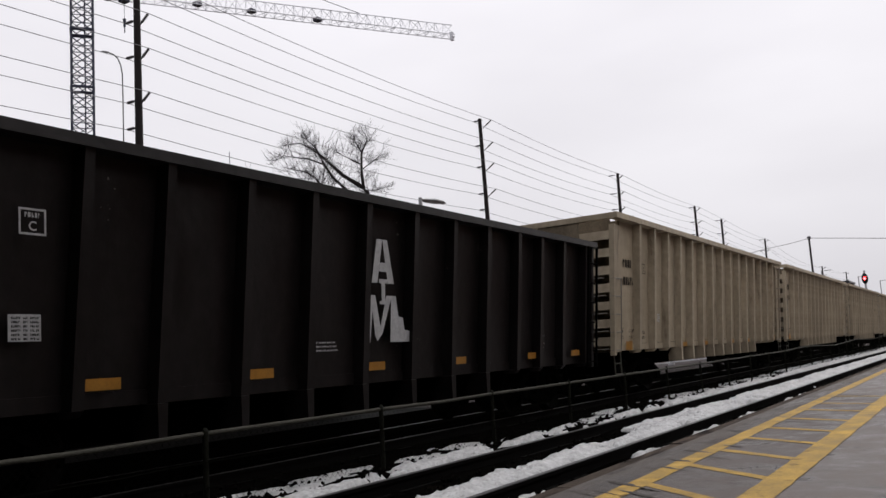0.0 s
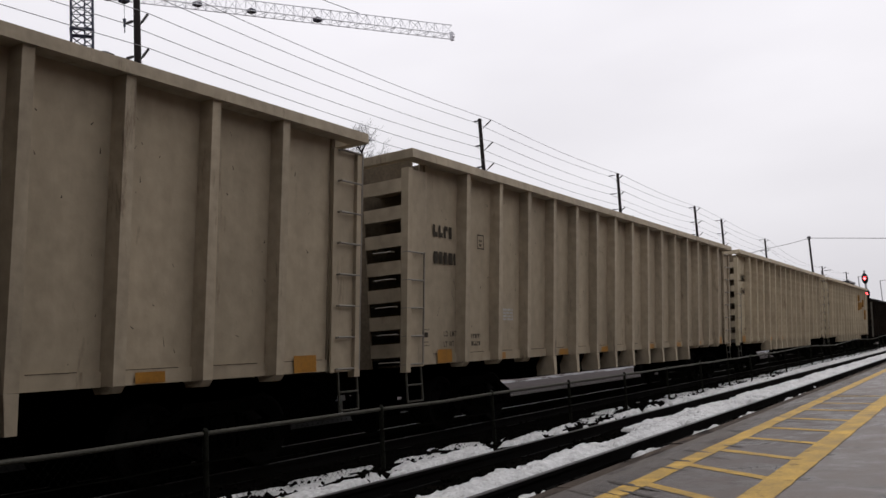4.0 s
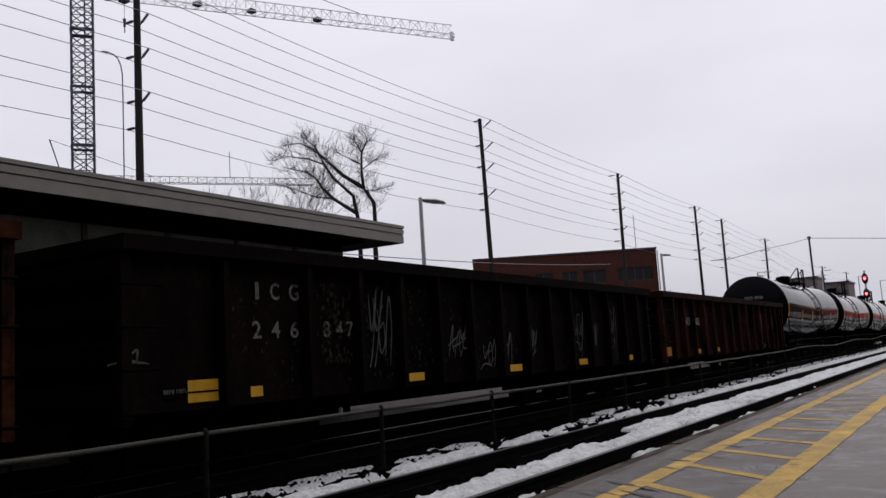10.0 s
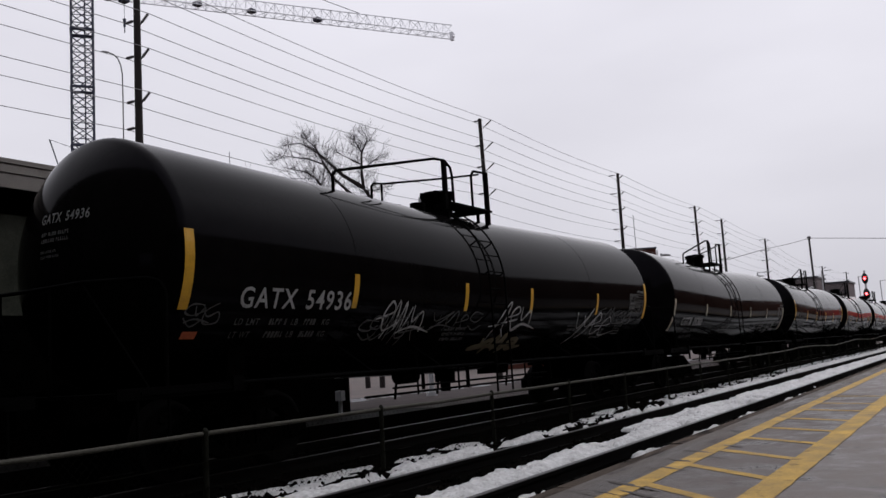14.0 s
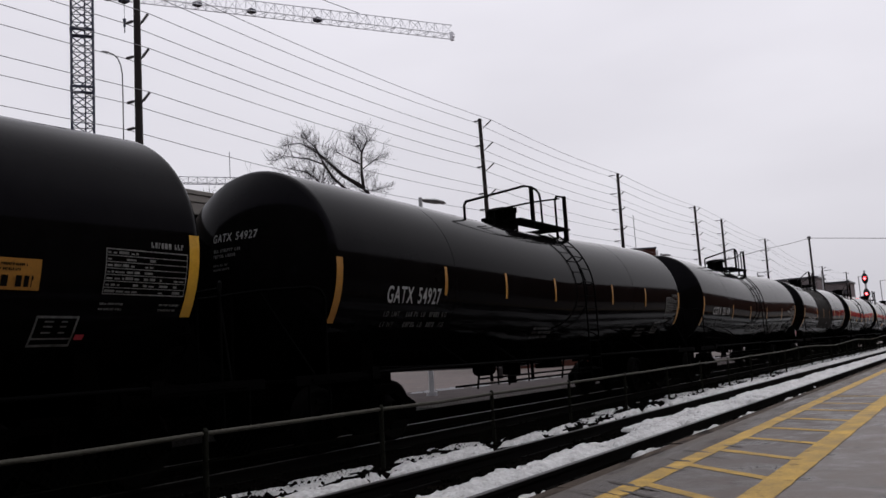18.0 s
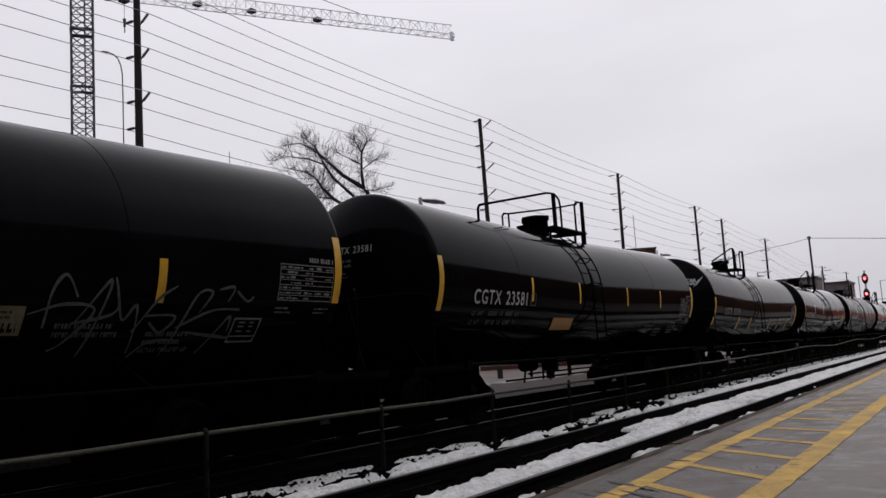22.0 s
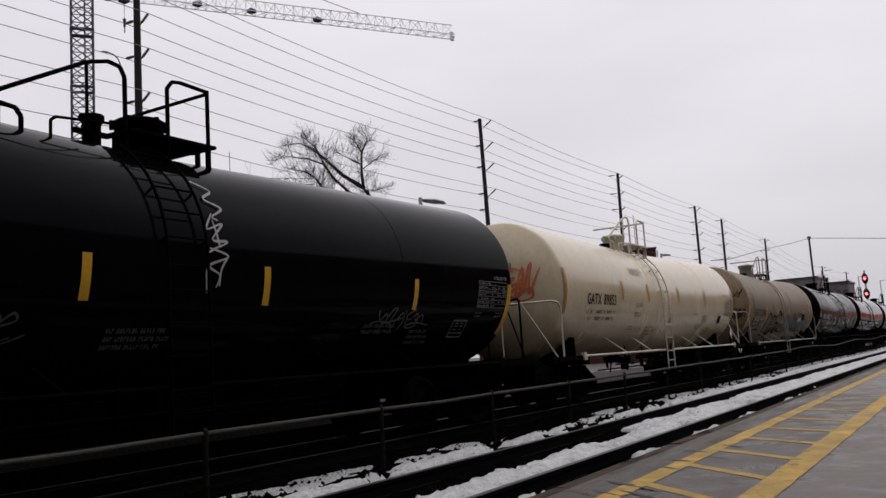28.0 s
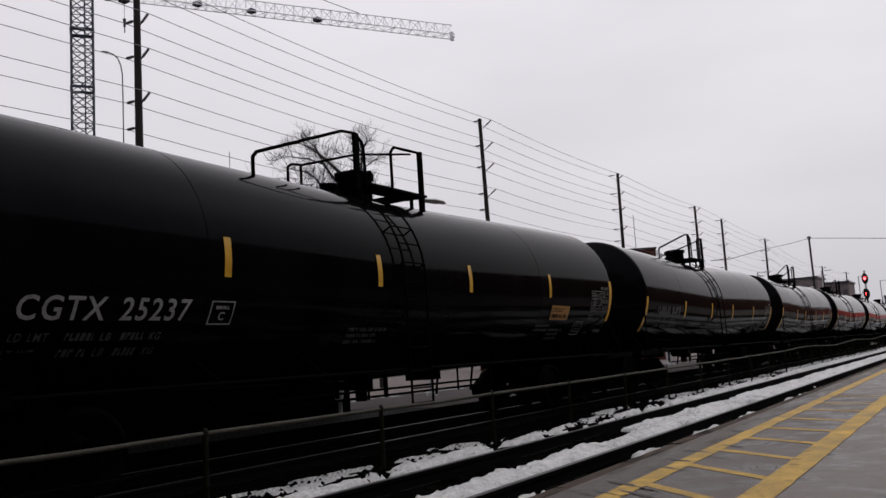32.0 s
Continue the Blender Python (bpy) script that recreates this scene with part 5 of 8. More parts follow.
def strip_mesh(y, z0, z1, w, mat):
    g = Geo()
    patch(g, y - w / 2, y + w / 2, z0, z1, on_tank, 0.012, 6)
    return g.mesh("reflective_strip", mat)


def tank_car(s, L, word, y0, y1, z0, z1, strips, strip_mat, mat, iron, label, seed, strip_z=(1.98, 2.44), ring_z=(1.6, 2.48), group="black tank cars",
             ink=M_TANKINK, dim=M_DIMPAINT, top=(-4.1, -0.85, 0.14, 0.72, 0.1, -0.6, 0.27), strip_w=0.11, panel=(1.14, 2.05), side_mat=None):
    """top: places of the sloping rail, the arch, the manway and the ladder along the car."""
    rg = random.Random(seed)
    h = L / 2
    car = holder("tank_car", label, "railcar", group)
    CARS.append((car, s + h))
    k = (round(L, 1), mat.name)
    mk = mat.name
    ik = iron.name
    part("tank_shell", cached(("shell",) + k, lambda: tank_shell_mesh(L, mat)), None, car)
    for i, f in enumerate((-0.3, 0.26)):
        part("weld_band", cached(("band", mk), lambda: weld_band_mesh(M_IRON if mat in (M_TANK, M_TANKB) else mat)), None, car, at=(0, L * f, axis_z(L * f) - Z_TANK))
    part("top_platform", cached(("plat", ik, top), lambda: top_platform_mesh(top, M_IRON if iron is M_TANIRON else iron)), None, car)
    for end in (0, 1):
        part("guard_rail", cached(("guard", end, ik, top), lambda: guard_rail_mesh(1, end, top, iron)), None, car)
    part("manway", cached(("manway", ik), lambda: manway_mesh(iron)), None, car, at=(0, top[4], 0.12 if iron is M_TANIRON else 0))
    low = -0.22 if len(top) > 6 or iron is not M_IRON else 0.0
    part("valve", cached(("valve",), lambda: valve_mesh(M_IRON)), None, car, at=(0, top[4] - 0.7, low))
    if len(top) > 6:
        part("valve", cached(("valve",), lambda: valve_mesh(M_IRON)), None, car, at=(0.1, top[4] - 1.65, -0.1 + 1.3 * low))
    part("ladder", cached(("tladder", ik), lambda: tank_ladder_mesh(iron)), None, car, at=(0, top[5], 0))
    for side in (1, -1):
        part("side_rail", cached(("siderail", side, round(L, 1), ik, top), lambda: side_rail_mesh(L, side, top[5], iron)), None, car)
    for turn, yy in ((0, -h), (math.pi, h)):
        for nm, me in (("stub_sill", cached("sill", stub_sill_mesh)), ("end_platform", cached(("endplat", ik), lambda: end_platform_mesh(M_IRON))),
                       ("end_rail", cached(("endrail", ik), lambda: end_rail_mesh(iron)))):
            o = part(nm, me, None, car, at=(0, yy, 0))
            o.rotation_euler = (0, 0, turn)
    part("brake_wheel", cached("brakewheel", brake_wheel_mesh), None, car, at=(0, -h, 0))
    part("bottom_outlet", cached("belly", belly_mesh), None, car)
    part("brake_gear", cached("gear", brake_gear_mesh), None, car)
    for y in (-h + 1.15, h - 1.15):
        truck(car, y, s + h + y)
    coupler(car, h + 0.9, 1, 0.42)
    coupler(car, -h - 0.9, -1, 0.42)
    # markings
    for y in (0.0, L):
        part("reflective_strip", strip_mesh(y - h, ring_z[0], ring_z[1], 0.14, strip_mat), None, car)
    for y in strips:
        part("reflective_strip", strip_mesh(y - h, strip_z[0], strip_z[1], strip_w, strip_mat if seed == 112 and y > h else side_mat or strip_mat), None, car)
    g, b = Geo(), Geo()
    if word:
        lettered("lettering", car, word, y0 - h, y1 - h, z0, z1, on_tank, ink, "stencilled car number")
        # the same number on the near head, with small print under it
        head_face = on_head_of(L)
        lettered("head_number", car, word, -0.24, 0.54, 3.0, 3.12, head_face, ink if mat.name.startswith(("cream", "grimy")) else M_HEADPAINT, "stencilled number on the tank head")
        g = Geo()
        bars(g, -0.2, 0.3, 2.78, 2.93, 2, head_face, rg, 0.6)
        bars(g, -0.2, 0.16, 2.6, 2.72, 2, head_face, rg, 0.5)
        small_print(g, dim, car)
    else:
        bars(b, y0 - h, y1 - h, z0, z1, 1, on_tank, rg, 0.9)
    for head, zz in (("LD LMT", 0.19), ("LT WT", 0.34)):
        ya, za = y0 + 0.02 - h, z0 - zz
        letter(b, head, ya, ya + (0.4 if head == "LD LMT" else 0.32), za, za + 0.075, on_tank)
        bars(b, ya + 0.58, ya + 0.9, za, za + 0.075, 1, on_tank, rg, 1.0)
        letter(b, "LB", ya + 0.98, ya + 1.1, za, za + 0.075, on_tank)
        bars(b, ya + 1.22, ya + 1.5, za, za + 0.075, 1, on_tank, rg, 1.0)
        letter(b, "KG", ya + 1.58, ya + 1.72, za, za + 0.075, on_tank)
    cy = rg.uniform(5.3, 6.3)
    clear = lambda y, w: next((q + 0.2 for q in strips if strip_z[0] < 1.7 and y - 0.15 < q < y + w + 0.15), y)
    for y, w, zt, rows in ((cy, 0.9, 1.75, 3), (L - 4.2 + rg.uniform(-0.5, 0.5), 0.8, 1.8, 2), (L - 3.0, 0.7, 1.72, 3)):
        y = clear(y, w)
        bars(b, y - h, y + w - h, zt - rows * 0.08, zt, rows, on_tank, rg, 0.6)
    if seed in (100, 101, 105, 110):
        outline(b, y1 + 0.15 - h, y1 + 0.37 - h, z0, z0 + 0.24, on_tank, 0.018)
    small_print(b, dim, car)
    d = Geo()
    ma, mb = L - 1.78 - h, L - 1.32 - h
    framed = iron is M_IRON and seed != 104
    if framed:
        outline(d, ma, mb, 1.56, 1.84, on_tank, 0.022)
        patch(d, ma + 0.02, mb - 0.02, 1.625, 1.64, on_tank, 0.014, 1)
    for u, w in ((0.1, 0.1), (0.28, 0.07)) if framed else ():
        for z in (1.68, 1.735, 1.78):
            patch(d, ma + u, ma + u + w, z, z + 0.014, on_tank, 0.014, 1)
    pa, pz = L - panel[0] - h, panel[1]
    pb = pa + 1.04
    for r in range(8):
        z = pz + r * 0.063
        patch(d, pa, pb, z, z + (0.009 if r % 7 else 0.012), on_tank)
        cells = [(0.02, 0.4), (0.46, 0.6), (0.66, 0.78), (0.84, 0.97)]
        for u0, u1 in cells[:rg.choice((2, 4, 4))] if r < 7 else ():
            u = u0
            while u < u1 - 0.03:
                w = min(rg.uniform(0.02, 0.12), u1 - u)
                if rg.random() < 0.8:
                    patch(d, pa + u * 1.04, pa + (u + w) * 1.04, z + 0.022, z + rg.uniform(0.036, 0.05), on_tank, 0.014)
                u += w + rg.uniform(0.012, 0.03)
    for u in (0.0, 0.992):
        patch(d, pa + (pb - pa) * u, pa + (pb - pa) * u + 0.01, pz, pz + 0.44, on_tank, 0.014, 3)
    bars(d, pa + 0.55, pa + 1.02, pz + 0.49, pz + 0.55, 1, on_tank, rg, 1.0)
    bars(d, pa, pa + 0.3, pz - 0.15, pz - 0.05, 2, on_tank, rg, 0.4)
    bars(d, pb - 0.3, pb, pz - 0.15, pz - 0.05, 2, on_tank, rg, 0.4)
    tagged(part("data_panel", d, M_TABLE if dim is M_DIMPAINT else dim, car, "white stencilled data table"), kind="stuff")
    return car


def graffiti(car, L, y0, y1, z0, z1, mat, strokes, seed, w=0.035, label="sprayed scribble"):
    g = Geo()
    scribble(g, y0 - L / 2, y1 - L / 2, z0, z1, on_tank, random.Random(seed), strokes, w, 0.022)
    tagged(part("graffiti", g, mat, car, label), kind="stuff")


def bubbles(car, L, y0, y1, z0, z1, n, fill, line, seed, w=0.05):
    """Fat overlapping sprayed shapes with heavy outlines and no readable form."""
    rg = random.Random(seed)
    gf, gl = Geo(), Geo()
    for k in range(n):
        cy = y0 + (y1 - y0) * (k + 0.5) / n - L / 2
        ry = (y1 - y0) / n * rg.uniform(0.6, 0.8)
        cz, rz = (z0 + z1) / 2 + rg.uniform(-0.08, 0.08), (z1 - z0) / 2 * rg.uniform(0.8, 1.05)
        p1, p2, a1, a2 = rg.uniform(0, 6.3), rg.uniform(0, 6.3), rg.uniform(0.12, 0.26), rg.uniform(0.1, 0.22)
        m = 30
        ring = []
        for i in range(m):
            t = 2 * math.pi * i / m
            r = 1 + a1 * math.sin(2 * t + p1) + a2 * math.sin(3 * t + p2)
            ring.append((cy + ry * r * math.cos(t), cz + rz * r * math.sin(t)))
        off = 0.018 + 0.004 * (k % 3)
        b = len(gf.v)
        gf.v += [on_tank(y, z, off) for y, z in ring] + [on_tank(cy, cz, off)]
        b2 = len(gl.v)
        for i in range(m):
            (y, z), wd = ring[i], w * rg.uniform(0.75, 1.2)
            gl.v += [on_tank(y, z, off + 0.002), on_tank(cy + (y - cy) * (1 - wd / ry), cz + (z - cz) * (1 - wd / rz), off + 0.002)]
            j = (i + 1) % m
            gf.f.append((b + i, b + j, b + m))
            gl.f.append((b2 + 2 * i, b2 + 2 * j, b2 + 2 * j + 1, b2 + 2 * i + 1))
            gf.s.append(False)
            gl.s.append(False)
    tagged(part("graffiti", gf, fill, car, "grey-green sprayed bubble fill"), kind="stuff")
    tagged(part("graffiti", gl, line, car, "black sprayed bubble outlines"), kind="stuff")


def diamond(car, L, y, z, s=0.19, mat=M_WHITEPAINT, band=None):
    g = Geo()
    sf = on_side(1.5)
    g.quad(sf(y - L / 2, z - s, 0), sf(y - L / 2 + s, z, 0), sf(y - L / 2, z + s, 0), sf(y - L / 2 - s, z, 0))
    pl = part("hazard_placard", g, mat, car, "diamond hazard placard on a bracket")
    g = Geo()
    g.box(1.44, 1.49, y - L / 2 - 0.02, y - L / 2 + 0.02, 1.0, z + 0.3 * s)
    part("bracket", g, M_IRON, pl, "thin black bracket")
    if band:
        g = Geo()
        for a, b in ((0.06, 0.42), (-0.42, -0.06)) if band is M_RED else ((0.18, 0.4), (-0.62, -0.4)):
            ya, yb = s * (1 - abs(a)) * 0.95, s * (1 - abs(b)) * 0.95
            yc = y - L / 2
            g.quad(sf(yc - ya, z + s * a, 0.004), sf(yc + ya, z + s * a, 0.004), sf(yc + yb, z + s * b, 0.004), sf(yc - yb, z + s * b, 0.004))
        part("placard_band", g, band, pl, "red band on the placard" if band is M_RED else "black marks on the placard")


STD = "glossy black tank car with yellow reflective strips and white lettering"
TANKS = [
    (221.57, 15.41, "CGTX 25123", 1.05, 3.02, 2.1, 2.36, [3.47, 6.29, 9.48, 12.41], M_YELLOW, STD),
    (239.75, 14.03, "CGTX 23502", 1.0, 3.09, 2.1, 2.35, [3.31, 5.61, 8.51, 10.99], M_YELLOW, STD),
    (256.65, 15.15, "GATX 54936", 0.83, 2.93, 1.95, 2.2, [3.01, 6.04, 8.52, 11.9], M_YELLOW, "glossy black tank car with white graffiti scrawled along its flank"),
    (274.42, 15.5, "CGTX 25202", 0.95, 3.0, 1.75, 1.98, [3.3, 6.3, 9.3, 12.2], M_PALESTRIP, "glossy black tank car with pale reflective strips"),
    (292.98, 15.48, None, 1.0, 3.0, 2.1, 2.33, [3.2, 5.96, 8.95, 11.85], M_YELLOW, "black tank car with dull scuffed flank and yellow strips"),
    (311.06, 14.12, "GATX 28385", 1.0, 3.14, 2.1, 2.36, [1.88, 4.87, 8.22, 11.54], M_YELLOW, STD),
    (327.74, 15.41, "GATX 54927", 1.14, 2.6, 2.07, 2.32, [2.75, 4.85, 6.99, 10.2, 12.55], M_AMBER, "glossy black tank car with orange reflective strips"),
    (345.85, 15.4, "CGTX 25149", 1.13, 3.17, 2.08, 2.33, [3.71, 6.35, 9.2, 12.28], M_AMBER, "glossy black tank car with amber reflective strips"),
    (363.83, 14.25, "CGTX 23227", 1.21, 3.32, 1.91, 2.16, [3.73, 5.85, 7.95, 9.9, 11.9], M_AMBER, "black tank car with a matt patch round its middle"),
    (380.9, 14.05, "GATX 28837", 0.85, 2.59, 1.92, 2.17, [3.45, 6.2, 8.9, 11.1], M_YELLOW, "black tank car with faint sprayed graffiti"),
    (397.6, 14.13, "CGTX 23581", 1.07, 3.1, 2.11, 2.36, [3.33, 5.65, 8.6, 11.15], M_YELLOW, STD),
    (414.48, 14.14, "CGTX 23343", 1.21, 3.3, 2.1, 2.33, [3.3, 5.15, 8.6, 10.4, 12.25], M_YELLOW, "black tank car with chalk tags on its head"),
    (431.36, 13.98, "NATX 231112", 0.37, 2.46, 2.13, 2.38, [2.86, 5.6, 8.53, 11.25], M_AMBER, "glossy black tank car with pale and amber strips"),
    (448.08, 15.29, "NATX 250099", 1.04, 3.38, 2.15, 2.4, [3.88, 6.27, 8.35, 12.0], M_AMBER, "brownish black tank car with amber strips and white lettering"),
    (465.96, 15.5, None, 0.8, 2.8, 2.05, 2.3, [3.4, 6.2, 9.0, 12.0], M_YELLOW, STD),
    (484.5, 14.16, "CGTX 23315", 0.96, 2.95, 2.1, 2.36, [3.0, 5.28, 7.79, 11.08], M_YELLOW, "glossy black tank car with white scribbles on its rear half"),
    (501.22, 14.21, "GATX 89853", 1.17, 2.9, 2.2, 2.45, [3.38, 5.3, 7.94, 10.7], M_AMBER, "dirty cream-white tank car with an orange spray tag"),
    (518.02, 13.88, "GATX 25843", 0.95, 2.95, 2.1, 2.36, [3.0, 5.21, 7.65, 11.33], M_YELLOW, "grimy tan tank car covered in black and blue graffiti"),
    (534.7, 15.45, "GATX 95915", 1.05, 2.98, 2.1, 2.34, [3.07, 5.4, 7.12, 9.19, 11.26, 13.2], M_YELLOW, "black tank car with chalk-outlined patches on its upper flank"),
    (552.71, 15.5, "CGTX 25237", 0.88, 2.91, 1.8, 2.03, [3.38, 6.36, 8.98, 12.18], M_YELLOW, STD),
    (570.87, 15.4, None, 0.9, 2.9, 2.05, 2.28, [3.4, 6.3, 9.0, 12.2], M_YELLOW, STD),
    (588.85, 14.1, None, 0.9, 2.9, 2.05, 2.28, [3.4, 5.6, 8.6, 11.2], M_YELLOW, STD),
    (605.6, 14.1, None, 0.9, 2.9, 2.05, 2.28, [3.4, 5.6, 8.6, 11.2], M_YELLOW, STD),
    (622.4, 14.1, None, 0.9, 2.9, 2.05, 2.28, [3.4, 5.6, 8.6, 11.2], M_YELLOW, STD),
    (639.2, 14.1, None, 0.9, 2.9, 2.05, 2.28, [3.4, 5.6, 8.6, 11.2], M_YELLOW, STD),
]
# where the strips by the heads begin, where they sit higher than usual
RING_Z = {0: 1.91, 2: 1.92, 4: 2.0, 5: 1.84, 6: 1.78, 7: 1.75, 8: 1.69, 10: 1.98, 11: 1.77, 13: 2.05}
rg_plain = random.Random(404)
for i, (s, L, word, y0, y1, z0, z1, strips, smat, lab) in enumerate(TANKS):
    kw = {}
    mat, iron = M_TANK, M_IRON
    if i in (13, 18):
        mat = M_TANKB
    if i == 11:
        kw = dict(strip_z=(1.62, 2.02), ring_z=(1.6, 2.48), strip_w=0.14)
    if i == 3:
        kw = dict(strip_z=(2.05, 2.4))
    if i == 4:
        kw = dict(panel=(1.18, 2.22))
    if i in (7, 8, 12):
        kw = dict(strip_w=0.09)
    if i in (0, 11):
        kw.update(ink=M_HEADPAINT)
    if i == 13:
        kw = dict(top=(-4.2, -0.6, 0.4, 0.95, 0.1, -0.3, 0.3), strip_z=(2.33, 2.74), strip_w=0.08)
    if i == 15:
        kw = dict(top=(-2.35, -0.75, -0.14, 0.5, 0.08, -0.6))
    if i == 17:
        kw = dict(top=(-2.62, -0.96, -0.31, 0.4, 0.02, -0.8), panel=(1.04, 2.43))
    if i == 19:
        kw = dict(top=(-3.15, -0.85, 0.1, 0.98, 0.1, -0.6, 0.2), strip_z=(2.29, 2.75), ring_z=(1.85, 2.75))
    if i == 8:
        kw.update(top=(-4.0, -0.07, 1.0, 1.55, 0.0, 0.8, 0.43), strip_z=(2.16, 2.62))
    if i == 10:
        kw.update(top=(-4.4, -0.8, 0.4, 0.85, -0.2, -0.6, 0.35), strip_z=(2.2, 2.65), strip_w=0.08)
    if i == 12:
        kw.update(top=(-4.2, -0.7, 0.85, 1.38, -0.6, 0.7, 0.5), strip_z=(2.3, 2.75), ring_z=(2.1, 2.95), panel=(1.4, 2.33))
    if i == 7:
        kw.update(top=(-4.4, 0.2, 1.15, 1.65, 0.1, 0.4, 0.4))
    if i == 6:
        kw.update(top=(-2.95, 0.02, 1.25, 1.78, 0.1, 0.9, 0.45), strip_z=(2.22, 2.68), strip_w=0.08)
    if i == 0:
        kw.update(top=(-2.7, 0.0, 0.93, 1.52, -0.06, 0.8, 0.2))
    if i == 18:
        kw.update(top=(-2.0, 0.0, 0.98, 1.5, 0.0, 0.6, 0.65), strip_z=(1.79, 2.22))
    if i == 16:
        mat, iron = M_WHITETANK, M_CREAMIRON
        kw = dict(top=(-2.44, -0.8, -0.18, 0.46, 0.0, -0.7), group="pale tank cars", ink=M_BLACKPAINT, dim=M_FADEDINK, ring_z=(2.0, 2.95), strip_z=(2.35, 2.8))
    if i == 17:
        mat, iron = M_TANTANK, M_TANIRON
        kw.update(group="pale tank cars", ink=M_SCRATCH, dim=M_PALESTRIP)
    if i == 9:
        kw["ring_z"] = (2.04, 2.92)
    # pale side strips: their sheen at a flat angle is put into the colour
    if i in (12, 13):
        kw["side_mat"] = M_PALESTRIP
    if i in RING_Z:
        kw["ring_z"] = (RING_Z[i], RING_Z[i] + 0.88)
    car = tank_car(s, L, word, y0, y1, z0, z1, strips, smat, mat, iron, lab, 100 + i, **kw)
    if i in (0, 2, 9, 15):
        graffiti(car, L, 3.3, 4.7, 1.55, 1.9, M_DIMPAINT, 6, 40 + i, 0.025, "grey sprayed scribble")
    if i == 2:
        graffiti(car, L, 3.75, 4.7, 1.58, 2.12, M_TANKINK, 3, 51, 0.032, "white sprayed tag")
        graffiti(car, L, 5.0, 6.5, 1.66, 2.0, M_DIMPAINT, 5, 52, 0.022, "grey sprayed scribble")
        graffiti(car, L, 7.3, 8.45, 1.58, 2.2, M_TANKINK, 3, 74, 0.035, "white sprayed tag")
        graffiti(car, L, 7.0, 8.3, 1.3, 1.58, M_BUBBLE, 3, 75, 0.09, "pale green sprayed smear")
        graffiti(car, L, 10.75, 12.9, 1.5, 2.04, M_TANKINK, 4, 53, 0.03, "white sprayed tag")
        graffiti(car, L, 12.1, 14.3, 1.76, 2.15, M_DIMPAINT, 5, 76, 0.025, "grey sprayed scribble")
        graffiti(car, L, 0.05, 0.5, 1.7, 2.0, M_DIMPAINT, 3, 77, 0.02, "grey sprayed scribble")
        g = Geo()
        patch(g, 0.12 - L / 2, 0.34 - L / 2, 1.61, 1.69, on_tank, 0.016, 1)
        part("tag_plate", g, M_REDGRAF, car, "small dull red tag")
    if i == 1:
        graffiti(car, L, 4.3, 5.3, 1.65, 2.25, M_DIMPAINT, 4, 54, 0.04, "grey sprayed scribble")
        graffiti(car, L, 6.4, 9.0, 1.6, 2.1, M_DIMPAINT, 8, 55, 0.02, "grey sprayed scribble")
    if i == 7:
        graffiti(car, L, 7.5, 11.0, 1.45, 1.85, M_DIMPAINT, 9, 56, 0.03, "grey sprayed scribble")
        graffiti(car, L, 10.7, 13.05, 1.48, 1.84, M_TANKINK, 9, 82, 0.022, "pale sprayed block letters")
    if i == 9:
        graffiti(car, L, 3.2, 5.2, 1.55, 2.1, M_DIMPAINT, 5, 57, 0.04, "pale sprayed loops")
        g = Geo()
        rg = random.Random(58)
        ya = 9.62 - L / 2
        for path in ([(0.0, 0.5), (0.4, 0.62), (0.75, 0.56), (0.5, 0.2), (0.35, 0.1)], [(0.2, 0.35), (0.22, 0.75), (0.36, 0.95), (0.52, 0.7)], [(0.55, 0.42), (0.9, 0.92), (0.8, 0.4), (0.72, 0.02)],
                     [(0.5, 0.4), (0.95, 0.5), (1.05, 0.62)], [(0.95, 0.95), (1.12, 0.45), (1.28, 0.62), (1.36, 0.05)], [(1.3, 0.3), (1.55, 0.7), (1.8, 0.88)], [(1.42, 0.5), (1.85, 0.5), (1.7, 0.3), (1.5, 0.42)],
                     [(1.4, 0.0), (1.6, 0.18), (1.95, 0.2)], [(1.85, 0.0), (2.1, 0.75), (2.35, 0.82), (2.2, 0.55)], [(1.9, 0.35), (2.4, 0.58), (2.85, 0.6)], [(2.05, 0.3), (2.8, 0.22)], [(2.4, 0.02), (2.7, 0.5), (2.75, 0.3)],
                     [(2.45, 0.86), (2.7, 0.9), (2.62, 0.7)], [(2.75, 0.85), (2.95, 0.72), (3.05, 0.78)]):
            ribbon(g, [(ya + u * 0.94, 1.44 + 0.82 * v) for u, v in path], 0.032, on_tank, 0.022, rg)
        tagged(part("graffiti", g, M_DIMPAINT, car, "pale sprayed zigzag scrawl"), kind="stuff")
        g = Geo()
        patch(g, 8.85 - L / 2, 9.6 - L / 2, 1.66, 1.92, on_tank, 0.016, 3)
        pl = part("notice_plate", g, M_BUBBLE, car, "dull grey notice plate")
        g = Geo()
        bars(g, 8.9 - L / 2, 9.55 - L / 2, 1.69, 1.78, 1, on_tank, random.Random(3), 0.9, 0.02)
        bars(g, 8.9 - L / 2, 9.5 - L / 2, 1.81, 1.9, 2, on_tank, random.Random(4), 0.5, 0.02)
        tagged(part("small_print", g, M_BLACKPAINT, pl, "black printed lines"), kind="stuff")
